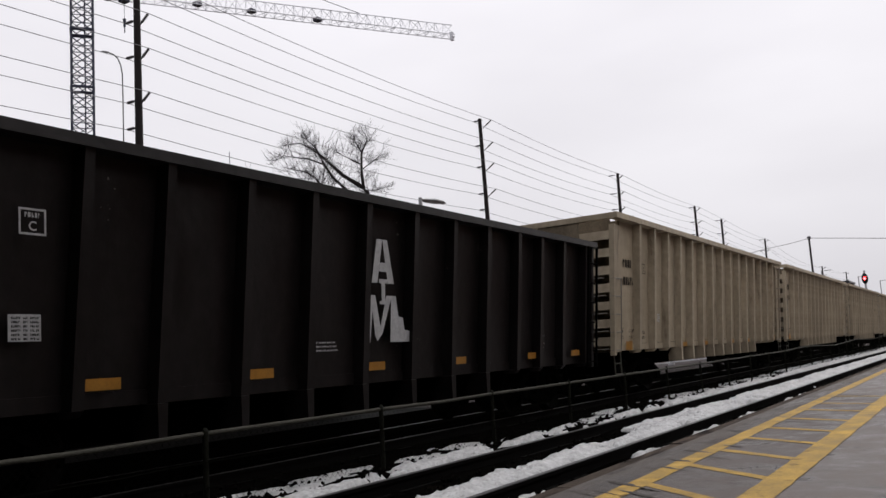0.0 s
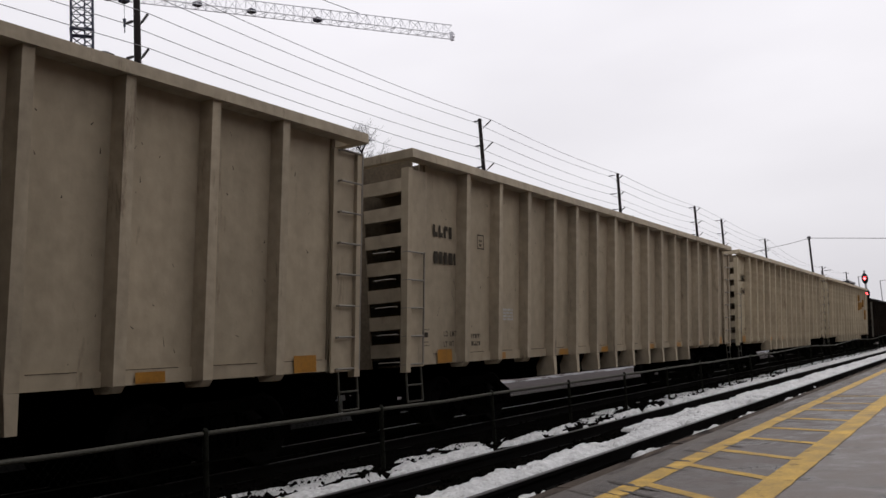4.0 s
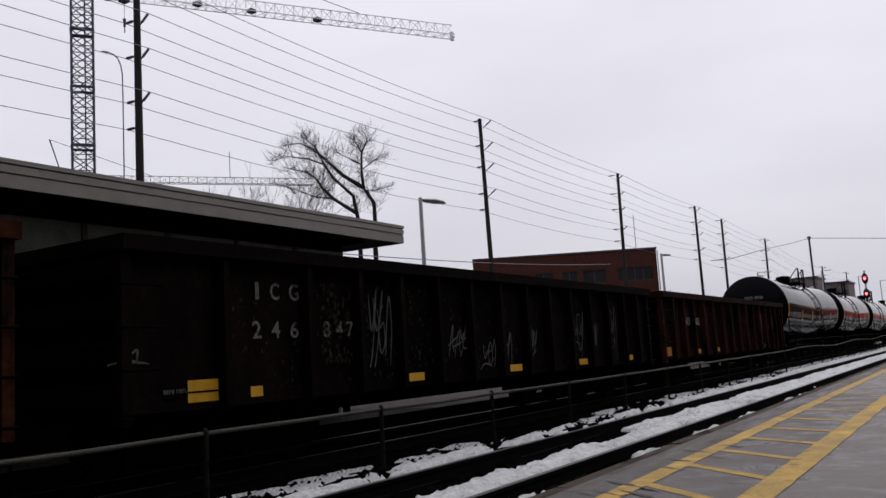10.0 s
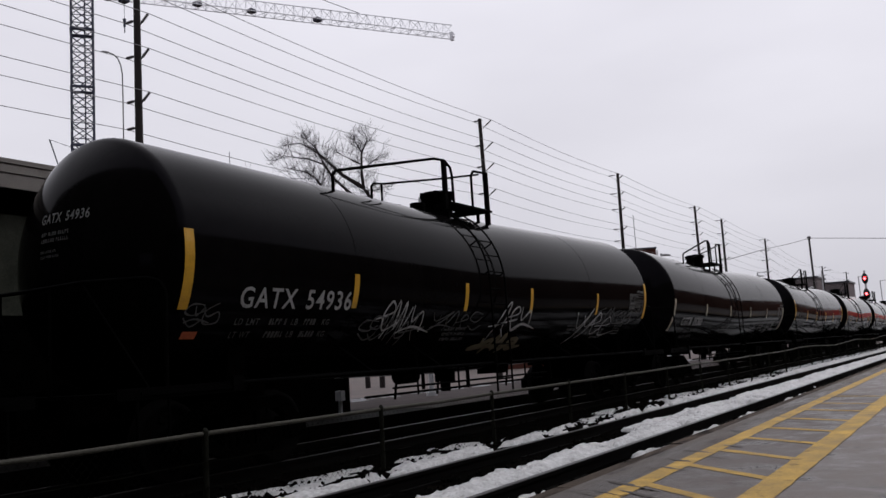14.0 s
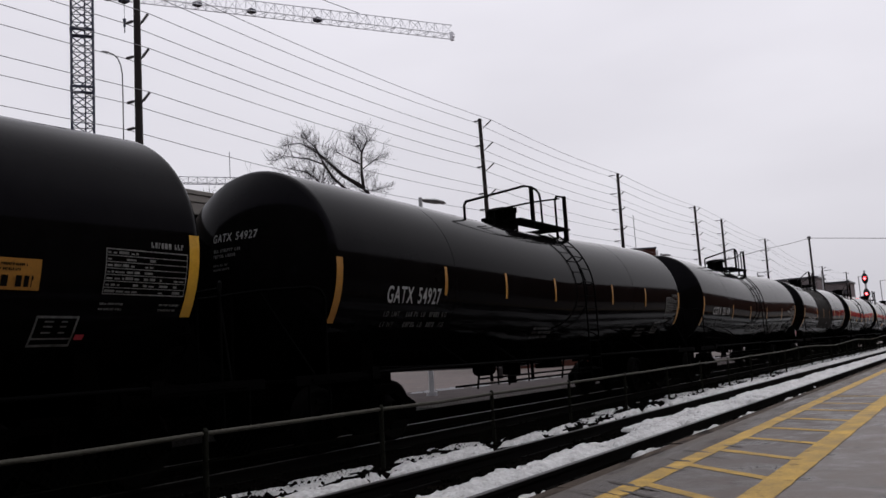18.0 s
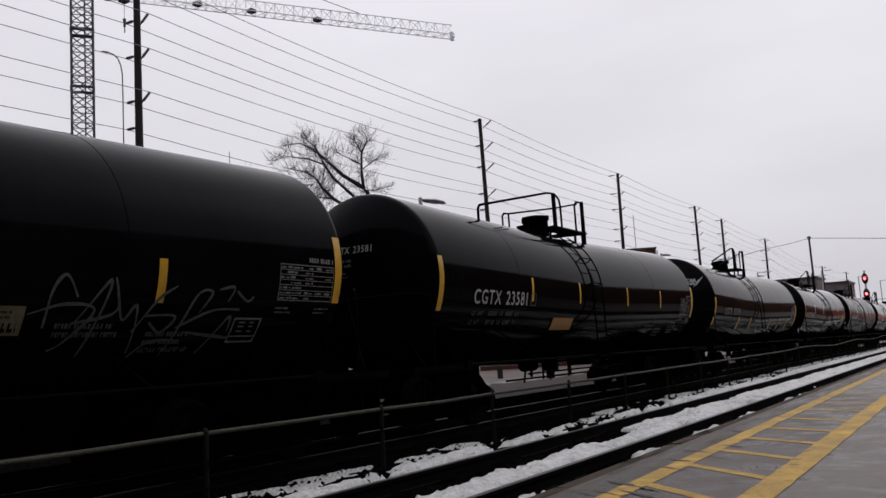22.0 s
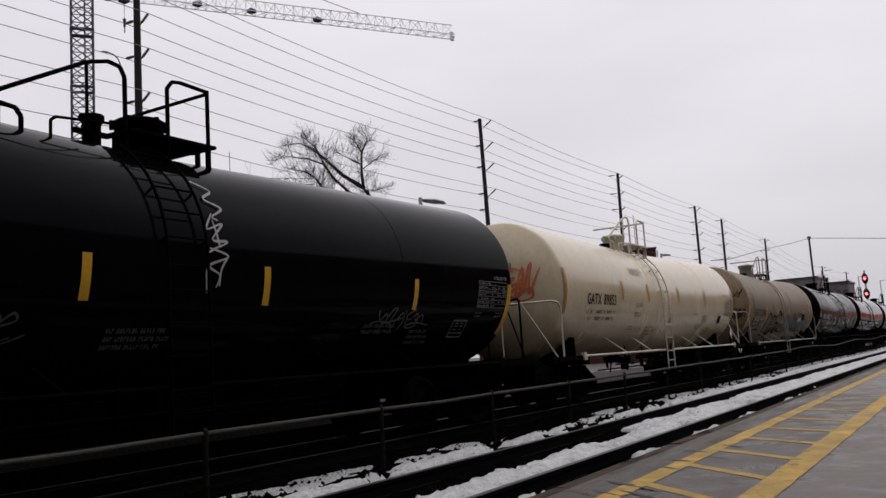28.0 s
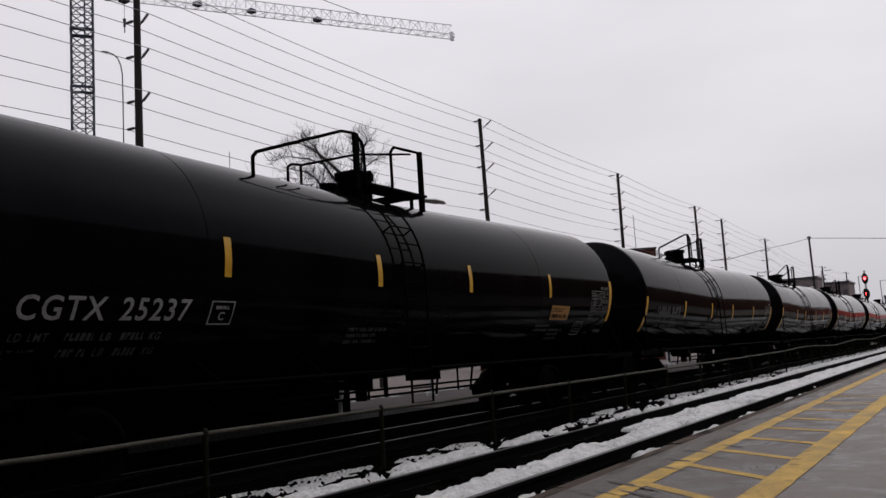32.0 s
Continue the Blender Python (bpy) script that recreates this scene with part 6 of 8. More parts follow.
    if i == 15:
        g = Geo()
        rg = random.Random(59)
        for path in ([(6.92, 3.42), (7.15, 3.32), (6.97, 3.2), (7.19, 3.1), (7.0, 2.98), (7.08, 2.94)], [(7.0, 3.02), (6.86, 2.82), (7.12, 2.9), (6.92, 2.7), (7.15, 2.69), (6.9, 2.58), (6.82, 2.53)],
                     [(6.86, 2.6), (7.14, 2.52), (6.84, 2.4), (7.0, 2.3), (6.95, 2.16)], [(7.12, 2.5), (7.02, 2.36), (7.0, 2.18)], [(6.84, 2.42), (6.8, 2.3), (6.82, 2.1)], [(6.98, 2.94), (7.02, 2.62)]):
            ribbon(g, [(y - L / 2, z) for y, z in path], 0.028, on_tank, 0.022, rg)
        tagged(part("graffiti", g, M_TANKINK, car, "white sprayed zigzag beside the ladder"), kind="stuff")
        graffiti(car, L, 10.2, 11.4, 1.7, 2.0, M_DIMPAINT, 5, 60, 0.025, "grey sprayed scribble")
    if i == 16:
        g = Geo()
        rg = random.Random(5)
        scribble(g, -0.05, 0.9, 2.3, 3.1, on_head_of(L), rg, 4, 0.06, 0.02)
        scribble(g, 0.05, 0.95, 2.25, 2.85, on_head_of(L), rg, 3, 0.045, 0.022)
        tagged(part("graffiti", g, M_REDGRAF, car, "orange sprayed tag on the tank head"), kind="stuff")
        diamond(car, L, 13.55, 1.47, 0.18, M_WHITEPAINT)
        g = Geo()
        for a, b_, z0_, z1_, rows in ((4.27, 5.3, 3.0, 3.2, 4), (4.32, 4.9, 2.2, 2.32, 2), (4.27, 4.82, 1.96, 2.1, 2), (4.1, 4.5, 1.64, 1.76, 2),
                                      (7.08, 7.55, 1.82, 2.06, 4), (9.38, 10.0, 2.06, 2.11, 1), (10.5, 11.2, 1.84, 2.06, 4), (12.9, 13.6, 2.7, 2.76, 1)):
            bars(g, a - L / 2, b_ - L / 2, z0_, z1_, rows, on_tank, rg, 0.6)
        small_print(g, M_FADEDINK, car, "small faded black stencilled blocks")
        g = Geo()
        patch(g, 12.4 - L / 2, 12.72 - L / 2, 1.82, 2.05, on_tank, 0.02, 2)
        part("notice_plate", g, M_BLACKPAINT, car, "small dark notice square")
    if i == 17:
        graffiti(car, L, 0.2, 2.6, 1.5, 2.0, M_BLACKPAINT, 6, 61, 0.035, "black sprayed outlines")
        bubbles(car, L, 3.4, 6.42, 1.33, 2.34, 4, M_BUBBLE, M_BLACKPAINT, 62, 0.075)
        g = Geo()
        rg = random.Random(72)
        for y, z in ((3.95, 1.5), (5.3, 1.55), (5.75, 1.72)):
            scribble(g, y - L / 2, y + 0.45 - L / 2, z - 0.08, z + 0.1, on_tank, rg, 2, 0.028, 0.034)
        for y in (3.75, 4.35, 5.05):
            ribbon(g, [(y - L / 2, 2.0), (y + 0.14 - L / 2, 2.1), (y + 0.3 - L / 2, 2.0)], 0.03, on_tank, 0.034, rg)
        ribbon(g, [(4.75 - L / 2, 1.86), (5.4 - L / 2, 1.84)], 0.1, on_tank, 0.034, rg)
        tagged(part("graffiti", g, M_BLACKPAINT, car, "black sprayed inner strokes"), kind="stuff")
        g = Geo()
        patch(g, 3.55 - L / 2, 4.84 - L / 2, 1.7, 1.94, on_tank, 0.036, 3)
        pl = part("notice_panel", g, M_TANPATCH, car, "tan overpainted panel with dark stencilling")
        lettered("lettering", pl, "CONSULT OWNER", 3.91 - L / 2, 4.56 - L / 2, 1.845, 1.9, on_tank, M_BLACKPAINT, "small black stencilled words", 0.04)
        lettered("lettering", pl, "BEFORE REPAIRING TANK", 3.77 - L / 2, 4.69 - L / 2, 1.765, 1.82, on_tank, M_BLACKPAINT, "small black stencilled words", 0.04)
        g = Geo()
        patch(g, 6.45 - L / 2, 12.7 - L / 2, 1.54, 1.83, on_tank, 0.014, 3)
        part("overpainted_band", g, M_GREYGRAF, car, "blue-grey overpainted band along the flank")
        graffiti(car, L, 6.5, 8.6, 1.4, 2.25, M_GREYGRAF, 6, 63, 0.13, "blue-grey sprayed letters")
        graffiti(car, L, 6.45, 8.6, 1.38, 2.3, M_BLACKPAINT, 6, 63, 0.022, "black spiky outlines")
        bubbles(car, L, 8.6, 10.9, 1.4, 2.28, 4, M_GREYGRAF, M_BLACKPAINT, 64, 0.035)
        graffiti(car, L, 8.8, 10.8, 1.6, 2.1, M_BLACKPAINT, 4, 73, 0.02, "black sprayed inner strokes")
        graffiti(car, L, 11.55, 13.45, 1.78, 2.2, M_GREYGRAF, 4, 65, 0.05, "blue-grey sprayed loops")
        g = Geo()
        patch(g, 10.85 - L / 2, 11.6 - L / 2, 1.99, 2.26, on_tank, 0.03, 2)
        part("notice_plate", g, M_BLACKPAINT, car, "small dark notice square")
        g = Geo()
        rg = random.Random(15)
        on_head3 = on_head_of(L)
        scribble(g, 0.45, 1.25, 2.75, 3.1, on_head3, rg, 7, 0.022, 0.02)
        scribble(g, 0.9, 1.4, 2.0, 2.4, on_head3, rg, 4, 0.03, 0.02)
        tagged(part("graffiti", g, M_BLACKPAINT, car, "black spiky sprayed tags on the tank head"), kind="stuff")
        g = Geo()
        patch(g, 9.9 - L / 2, 10.7 - L / 2, 1.92, 2.1, on_tank, 0.025, 2)
        part("notice_plate", g, M_PALESTRIP, car, "pale notice plate")
    if i in (5, 13, 24):
        g = Geo()
        patch(g, L - 2.75 - L / 2, L - 1.83 - L / 2, 2.06, 2.34, on_tank, 0.016, 3)
        pl = part("notice_plate", g, M_AMBER, car, "yellow notice plate with black lines")
        g = Geo()
        bars(g, L - 2.68 - L / 2, L - 1.9 - L / 2, 2.09, 2.2, 1, on_tank, random.Random(i), 0.9, 0.02)
        bars(g, L - 2.68 - L / 2, L - 1.9 - L / 2, 2.23, 2.32, 2, on_tank, random.Random(i), 0.5, 0.02)
        tagged(part("small_print", g, M_BLACKPAINT, pl, "black printed lines"), kind="stuff")
        g = Geo()
        patch(g, L - 1.3 - L / 2, L - 1.2 - L / 2, 1.62, 1.67, on_tank, 0.016, 1)
        part("tag_plate", g, M_RED, car, "small red tag")
    if i == 7:
        diamond(car, L, L - 0.55, 1.38, 0.175, M_WHITEPAINT, M_RED)
        lettered("lettering", car, "SR 8754", 13.65 - L / 2, 14.2 - L / 2, 2.3, 2.39, on_tank, M_TANKINK, "small stencilled mark")
    if i == 8:
        g = Geo()
        m, lo, hi = 26, radians(-35), radians(215)
        for k in range(m + 1):
            a = lo + (hi - lo) * k / m
            ja = -3.0 - 0.55 * math.sin(a) + 0.25 * noise.noise((a * 3, 1, 7)) + 0.1 * noise.noise((a * 11, 2, 7))
            jb = 2.1 + 0.25 * math.sin(a) + 0.2 * noise.noise((a * 3, 5, 7)) + 0.1 * noise.noise((a * 11, 6, 7))
            for q in range(9):
                y = ja + (jb - ja) * q / 8
                g.v.append(((R_TANK + 0.005) * math.cos(a), y, axis_z(y) + (R_TANK + 0.005) * math.sin(a)))
        for k in range(m):
            for q in range(8):
                g.f.append((k * 9 + q, k * 9 + q + 1, k * 9 + q + 10, k * 9 + q + 9))
                g.s.append(True)
        part("repainted_band", g, M_TANKMATT, car, "matt brownish black repainted band round the tank")
    if i == 4:
        g = Geo()
        outline(g, 12.55 - L / 2, 13.52 - L / 2, 1.6, 1.93, on_tank, 0.02)
        patch(g, 12.57 - L / 2, 13.5 - L / 2, 1.69, 1.705, on_tank, 0.014)
        patch(g, 13.26 - L / 2, 13.275 - L / 2, 1.7, 1.92, on_tank, 0.014, 2)
        bars(g, 12.8 - L / 2, 13.54 - L / 2, 1.97, 2.1, 3, on_tank, rg_plain, 0.6)
        bars(g, 12.65 - L / 2, 13.1 - L / 2, 1.76, 1.88, 3, on_tank, rg_plain, 0.4)
        bars(g, 13.88 - L / 2, 14.6 - L / 2, 1.85, 1.95, 2, on_tank, rg_plain, 0.6)
        small_print(g, M_TANKINK, car, "white stencilled frame and lines")
        g = Geo()
        patch(g, 15.0 - L / 2, 15.1 - L / 2, 1.38, 1.45, on_tank, 0.016)
        part("tag_plate", g, M_RED, car, "small red tag")
    if i == 10:
        g = Geo()
        patch(g, 4.4 - L / 2, 5.4 - L / 2, 1.66, 1.9, on_tank, 0.016, 3)
        part("notice_plate", g, M_AMBER, car, "plain amber notice plate")
    if i == 12:
        diamond(car, L, 13.3, 1.57, 0.15, M_TANKINK, M_BLACKPAINT)
        diamond(car, L, 13.64, 1.85, 0.15, M_TANKINK, M_BLACKPAINT)
        g = Geo()
        patch(g, 12.55 - L / 2, 13.35 - L / 2, 1.96, 2.26, on_tank, 0.016, 3)
        pl = part("notice_plate", g, M_YELLOW, car, "yellow notice plate with black lines")
        g = Geo()
        bars(g, 12.6 - L / 2, 13.3 - L / 2, 1.99, 2.08, 1, on_tank, random.Random(31), 0.9, 0.02)
        bars(g, 12.6 - L / 2, 13.3 - L / 2, 2.13, 2.23, 2, on_tank, random.Random(32), 0.5, 0.02)
        tagged(part("small_print", g, M_BLACKPAINT, pl, "black printed lines"), kind="stuff")
    if i == 19:
        g = Geo()
        outline(g, 3.2 - L / 2, 3.56 - L / 2, 1.76, 2.02, on_tank, 0.014)
        bars(g, 3.28 - L / 2, 3.48 - L / 2, 1.93, 1.97, 1, on_tank, random.Random(6), 0.9)
        small_print(g, M_TANKINK, car, "thin stencilled frame")
        lettered("lettering", car, "C", 3.34 - L / 2, 3.43 - L / 2, 1.81, 1.9, on_tank, M_TANKINK, "single stencilled letter")
        g = Geo()
        patch(g, 12.3 - L / 2, 13.2 - L / 2, 1.86, 2.14, on_tank, 0.016, 3)
        pl = part("notice_plate", g, M_AMBER, car, "yellow notice plate with black lines")
        g = Geo()
        bars(g, 12.36 - L / 2, 13.1 - L / 2, 1.9, 1.98, 1, on_tank, random.Random(41), 0.9, 0.02)
        bars(g, 12.36 - L / 2, 13.0 - L / 2, 2.02, 2.11, 2, on_tank, random.Random(42), 0.5, 0.02)
        tagged(part("small_print", g, M_BLACKPAINT, pl, "black printed lines"), kind="stuff")
    if i == 18:
        graffiti(car, L, 9.4, 11.0, 2.95, 3.25, M_TANKMATT, 5, 66, 0.02, "dull grey chalk outline")
        graffiti(car, L, 11.4, 14.0, 2.75, 3.0, M_TANKMATT, 6, 67, 0.02, "dull grey chalk outline")
        g = Geo()
        outline(g, 3.4 - L / 2, 3.68 - L / 2, 2.08, 2.36, on_tank, 0.012)
        bars(g, 3.46 - L / 2, 3.62 - L / 2, 2.26, 2.3, 1, on_tank, random.Random(6), 0.9)
        small_print(g, M_TANKINK, car, "thin stencilled frame")
        g = Geo()
        letter(g, "C", 3.51 - L / 2, 3.58 - L / 2, 2.12, 2.2, on_tank)
        part("lettering", g, M_TANKINK, car, "single stencilled letter")
        lettered("lettering", car, "NEW 4-97", 2.4 - L / 2, 3.28 - L / 2, 1.6, 1.68, on_tank, M_TANKINK, "small stencilled build date")
    if i == 11:
        g = Geo()
        rg = random.Random(9)
        scribble(g, 0.45, 1.1, 3.05, 3.3, on_head_of(L), rg, 5, 0.02, 0.02)
        tagged(part("graffiti", g, M_WHITEPAINT, car, "white sprayed tag on the tank head"), kind="stuff")
        g = Geo()
        scribble(g, 11.5 - L / 2, 12.9 - L / 2, 1.48, 1.72, on_tank, rg, 2, 0.022, 0.022)
        tagged(part("graffiti", g, M_TANKINK, car, "thin white scrawl low on the flank"), kind="stuff")
        g = Geo()
        patch(g, 13.7 - L / 2, 13.82 - L / 2, 1.57, 1.65, on_tank, 0.016, 1)
        part("tag_plate", g, M_RED, car, "small red tag")
        diamond(car, L, 14.25, 1.5, 0.15, M_TANKINK, M_BLACKPAINT)
# ---- ground, tracks, platforms ----
g = Geo()
g.quad((-1500, -300, -0.42), (1500, -300, -0.42), (1500, 3000, -0.42), (-1500, 3000, -0.42))
thing("ground", g, M_GROUND, "dull winter ground with thin snow", "ground", kind="structure")


def strip_sheet(x0, x1, y0, y1, z, nx, ny, amp, freq, seed):
    g = Geo()
    for j in range(ny + 1):
        for i in range(nx + 1):
            x, y = x0 + (x1 - x0) * i / nx, y0 + (y1 - y0) * (j / ny) ** 1.6
            e = min(i, nx - i) / (nx / 2)
            g.v.append((x, y, z + amp * noise.noise((x * freq, y * freq, seed)) - (0.25 if e == 0 else 0)))
    for j in range(ny):
        for i in range(nx):
            a = j * (nx + 1) + i
            g.f.append((a, a + 1, a + nx + 2, a + nx + 1))
            g.s.append(True)
    return g


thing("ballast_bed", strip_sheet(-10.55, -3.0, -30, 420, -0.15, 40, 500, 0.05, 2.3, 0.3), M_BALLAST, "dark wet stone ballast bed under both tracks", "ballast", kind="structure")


def rail(x, name):
    g = Geo()
    y0, y1 = -60, 600
    for a, b, z0, z1 in ((-0.07, 0.07, -0.17, -0.15), (-0.012, 0.012, -0.15, -0.04), (-0.036, 0.036, -0.04, -0.006)):
        g.box(x + a, x + b, y0, y1, z0, z1)
    r = thing(name, g, M_RAIL, "worn steel rail on timber ties", "rail", "rails", "structure")
    t = Geo()
    t.box(x - 0.034, x + 0.034, y0, y1, -0.006, 0.0)
    part("rail_head", t, M_RAILTOP, r, "polished running surface")


for x in (-3.93, -5.435, TRACK + 0.7525, TRACK - 0.7525):
    rail(x, "rail")


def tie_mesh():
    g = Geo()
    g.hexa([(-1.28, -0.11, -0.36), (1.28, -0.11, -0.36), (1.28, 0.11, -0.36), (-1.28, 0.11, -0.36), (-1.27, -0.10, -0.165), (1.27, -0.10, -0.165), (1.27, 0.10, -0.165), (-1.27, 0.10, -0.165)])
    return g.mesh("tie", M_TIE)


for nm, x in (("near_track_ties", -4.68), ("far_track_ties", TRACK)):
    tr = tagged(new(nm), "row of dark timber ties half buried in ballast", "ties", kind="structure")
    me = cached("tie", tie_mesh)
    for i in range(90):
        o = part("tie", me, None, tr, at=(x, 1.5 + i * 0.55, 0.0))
        o.rotation_euler = (0, 0, rng.uniform(-0.02, 0.02))

# loose stones
rs = random.Random(3)
g = Geo()
for i in range(5200):
    y = 3 + 38 * rs.random() ** 1.5
    x = rs.choice((rs.uniform(-10.3, -5.6), rs.uniform(-7.2, -5.6), rs.uniform(-3.8, -3.15), rs.uniform(-5.3, -4.05)))
    r = rs.uniform(0.018, 0.05)
    z = -0.15 + rs.uniform(0, 0.03)
    a = rs.uniform(0, 6.3)
    c, s_ = math.cos(a) * r, math.sin(a) * r
    n = len(g.v)
    g.v += [(x + c, y + s_, z), (x - s_, y + c, z + r * 0.2), (x - c, y - s_, z), (x + s_, y - c, z - r * 0.1), (x + c * 0.2, y, z + r * rs.uniform(0.7, 1.1)), (x, y, z - r)]
    for f in ((0, 1, 4), (1, 2, 4), (2, 3, 4), (3, 0, 4), (1, 0, 5), (2, 1, 5), (3, 2, 5), (0, 3, 5)):
        g.f.append(tuple(n + k for k in f))
        g.s.append(False)
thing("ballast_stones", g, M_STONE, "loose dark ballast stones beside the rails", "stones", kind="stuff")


def snow_strip(x0, x1, y0, y1, z, seed, step, gap, amp, label, mat=None, even=0.0, step_in=False, rows=0.42):
    """A ragged bank of old snow along the track, broken by gaps."""
    g = Geo()
    ys = []
    y = y0
    while y < y1:
        ys.append(y)
        y += step * max(1.0, y / 14)
    nx = 30
    index = {}
    for j, y in enumerate(ys):
        lo = x0 + 0.22 * noise.noise((y * 0.9, seed, 1.0)) + 0.13 * noise.noise((y * 4.0, seed, 2.0)) + 0.07 * noise.noise((y * 12, seed, 9.0))
        hi = x1 + 0.16 * noise.noise((y * 0.8, seed, 5.0)) + 0.12 * noise.noise((y * 4.5, seed, 6.0)) + 0.07 * noise.noise((y * 13, seed, 8.0))
        if step_in:
            lo += 0.42 * max(0.0, min(1.0, (13.6 - y) / 0.7))
        for i in range(nx + 1):
            u = i / nx
            x = lo + (hi - lo) * u
            b = (4 * u * (1 - u)) ** 0.45
            cov = noise.noise((x * 1.4, y * 0.8, seed)) + 0.45 * noise.noise((x * 5, y * 3.5, seed + 3)) + rows * noise.noise((x * 10, y * 1.7, seed + 11)) - gap + even * max(0.0, min(1.0, (y - 16) / 8))
            hgt = b * (amp + 0.45 * amp * noise.noise((x * 3, y * 2.2, seed + 7)) + 0.35 * amp * noise.noise((x * 8, y * 5, seed)) + 0.3 * amp * noise.noise((x * 19, y * 15, seed)) + 0.16 * amp * noise.noise((x * 41, y * 33, seed)))
            hgt *= max(-0.4, min(1.0, cov * 8 + 0.7))
            index[(j, i)] = len(g.v)
            g.v.append((x, y, z + hgt - 0.03))
    for j in range(len(ys) - 1):
        for i in range(nx):
            q = (index[(j, i)], index[(j, i + 1)], index[(j + 1, i + 1)], index[(j + 1, i)])
            if max(g.v[k][2] for k in q) < z - 0.028:
                continue
            g.f.append(q)
            g.s.append(True)
    thing("snow_bank", g, mat or M_SNOW, label, "snow", kind="stuff")


snow_strip(-5.08, -4.04, 2, 330, -0.1, 4.2, 0.05, -0.3, 0.11, "old snow lying between the rails of the near track", step_in=True)
snow_strip(-6.45, -5.56, 2, 330, -0.1, 8.7, 0.05, 0.2, 0.075, "broken bank of old snow beside the fence", None, 0.3, rows=0.95)
snow_strip(-3.72, -3.2, 4, 24, -0.1, 2.9, 0.06, 0.32, 0.09, "small patches of snow against the platform edge")
snow_strip(-7.3, -6.5, 6, 80, -0.13, 5.5, 0.07, 0.36, 0.05, "thin snow scraps behind the fence")

snow_strip(-7.45, -6.35, 36, 330, -0.14, 12.4, 0.06, -0.3, 0.08, "wider bank of old snow further along the fence")

# near platform
PZ = 0.13
g = Geo()
g.box(-2.9, 14.0, -40, 420, -0.42, PZ)
thing("platform", g, M_ASPHALT, "wet dark grey asphalt platform", "platform", kind="structure")
ed = tagged(new("platform_edge"), "worn concrete edge blocks of the platform", "platform edge", kind="structure")


def edge_mesh():
    g = Geo()
    w = 1.49
    g.hexa([(-3.08, 0, -0.42), (-2.902, 0, -0.42), (-2.902, w, -0.42), (-3.08, w, -0.42), (-3.06, 0.004, PZ - 0.004), (-2.902, 0.004, PZ - 0.004), (-2.902, w - 0.004, PZ - 0.004), (-3.06, w - 0.004, PZ - 0.004)])
    return g.mesh("edge_block", M_EDGE)


for i in range(110):
    part("edge_block", cached("edge", edge_mesh), None, ed, at=(0, -4 + i * 1.5, rs.uniform(-0.006, 0.004)))
worn = strip_sheet(-2.9, -2.535, -6, 120, PZ + 0.002, 8, 300, 0.0015, 3.0, 2.0)
worn.v = [(x, y, max(z, PZ + 0.0015)) for x, y, z in worn.v]
thing("platform_margin", worn, M_MARGIN, "worn wet strip along the platform edge", "platform", kind="structure")


damp = strip_sheet(-2.345, -1.56, -6.0, 17.0, PZ + 0.002, 8, 150, 0.0015, 3.0, 5.0)
damp.v = [(x, y, max(z, PZ + 0.0015)) for x, y, z in damp.v]
thing("platform_damp_strip", damp, M_DAMP, "damp trodden asphalt between the yellow lines", "platform", kind="structure")


def painted(name, x0, x1, y0, y1, dy=0.0):
    g = Geo()
    ny = max(1, int((y1 - y0) / 0.25)) if dy == 0 else 1
    for j in range(min(ny, 700)):
        a, b = y0 + (y1 - y0) * j / min(ny, 700), y0 + (y1 - y0) * (j + 1) / min(ny, 700)
        w0, w1 = 0.012 * noise.noise((a * 3, x0, 1)), 0.012 * noise.noise((b * 3, x0, 1))
        g.quad((x0 + w0, a + dy, PZ + 0.006), (x1 + w0, a, PZ + 0.006), (x1 + w1, b, PZ + 0.006), (x0 + w1, b + dy, PZ + 0.006))
    return g


thing("yellow_line", painted("l", -2.53, -2.345, -5, 160), M_YLINE, "worn yellow line along the platform edge", "marking", "platform lines", "structure")
thing("yellow_line", painted("l", -1.56, -1.325, -5, 16.9), M_YLINE, "broad worn yellow line on the platform", "marking", "platform lines", "structure")
for y, dy in ((2.2, 0.75), (3.32, 0.75), (4.44, 0.75), (5.55, 0.75), (6.67, 0.72), (7.79, 0.7), (8.88, 0.63), (9.97, 0.55), (11.09, 0.5), (12.35, 0.5), (13.72, 0.46), (14.98, 0.4), (16.55, 0.34)):
    thing("hatch_line", painted("h", -2.345, -1.56, y - dy - 0.075, y - dy + 0.075, dy), M_YLINE, "slanting yellow hatch line on wet asphalt", "marking", "hatch lines", "structure")

sm = random.Random(21)
g = Geo()
for k in range(64):
    y, x = 4.5 + 15 * sm.random() ** 1.2, -2.42 + sm.gauss(0, 0.17)
    ln, wd = sm.uniform(0.1, 0.34), sm.uniform(0.012, 0.035)
    ca, sa = 0.8, -0.6
    n, m = len(g.v), 7
    for i in range(m + 1):
        u = i / m * 2 - 1
        w = wd * (1 - u * u) * sm.uniform(0.5, 1.3)
        c = sm.uniform(-0.3, 0.3) * wd
        for e in (-w + c, w + c):
            g.v.append((x + ca * u * ln - sa * e, y + sa * u * ln + ca * e, PZ + (0.0046 if k % 3 else 0.0078)))
    for i in range(m):
        g.f.append((n + 2 * i, n + 2 * i + 2, n + 2 * i + 3, n + 2 * i + 1))
        g.s.append(False)
thing("wet_smears", g, M_SMEAR, "dark wet dirt smears across the yellow edge line", "dirt", kind="stuff")

# fence between the tracks
FX_X = -6.7


def fence_z(y):
    return 0.62 + 0.0035 * max(0, y - 14) + (0.06 * math.sin((y - 36) * 0.35) if y > 36 else 0)


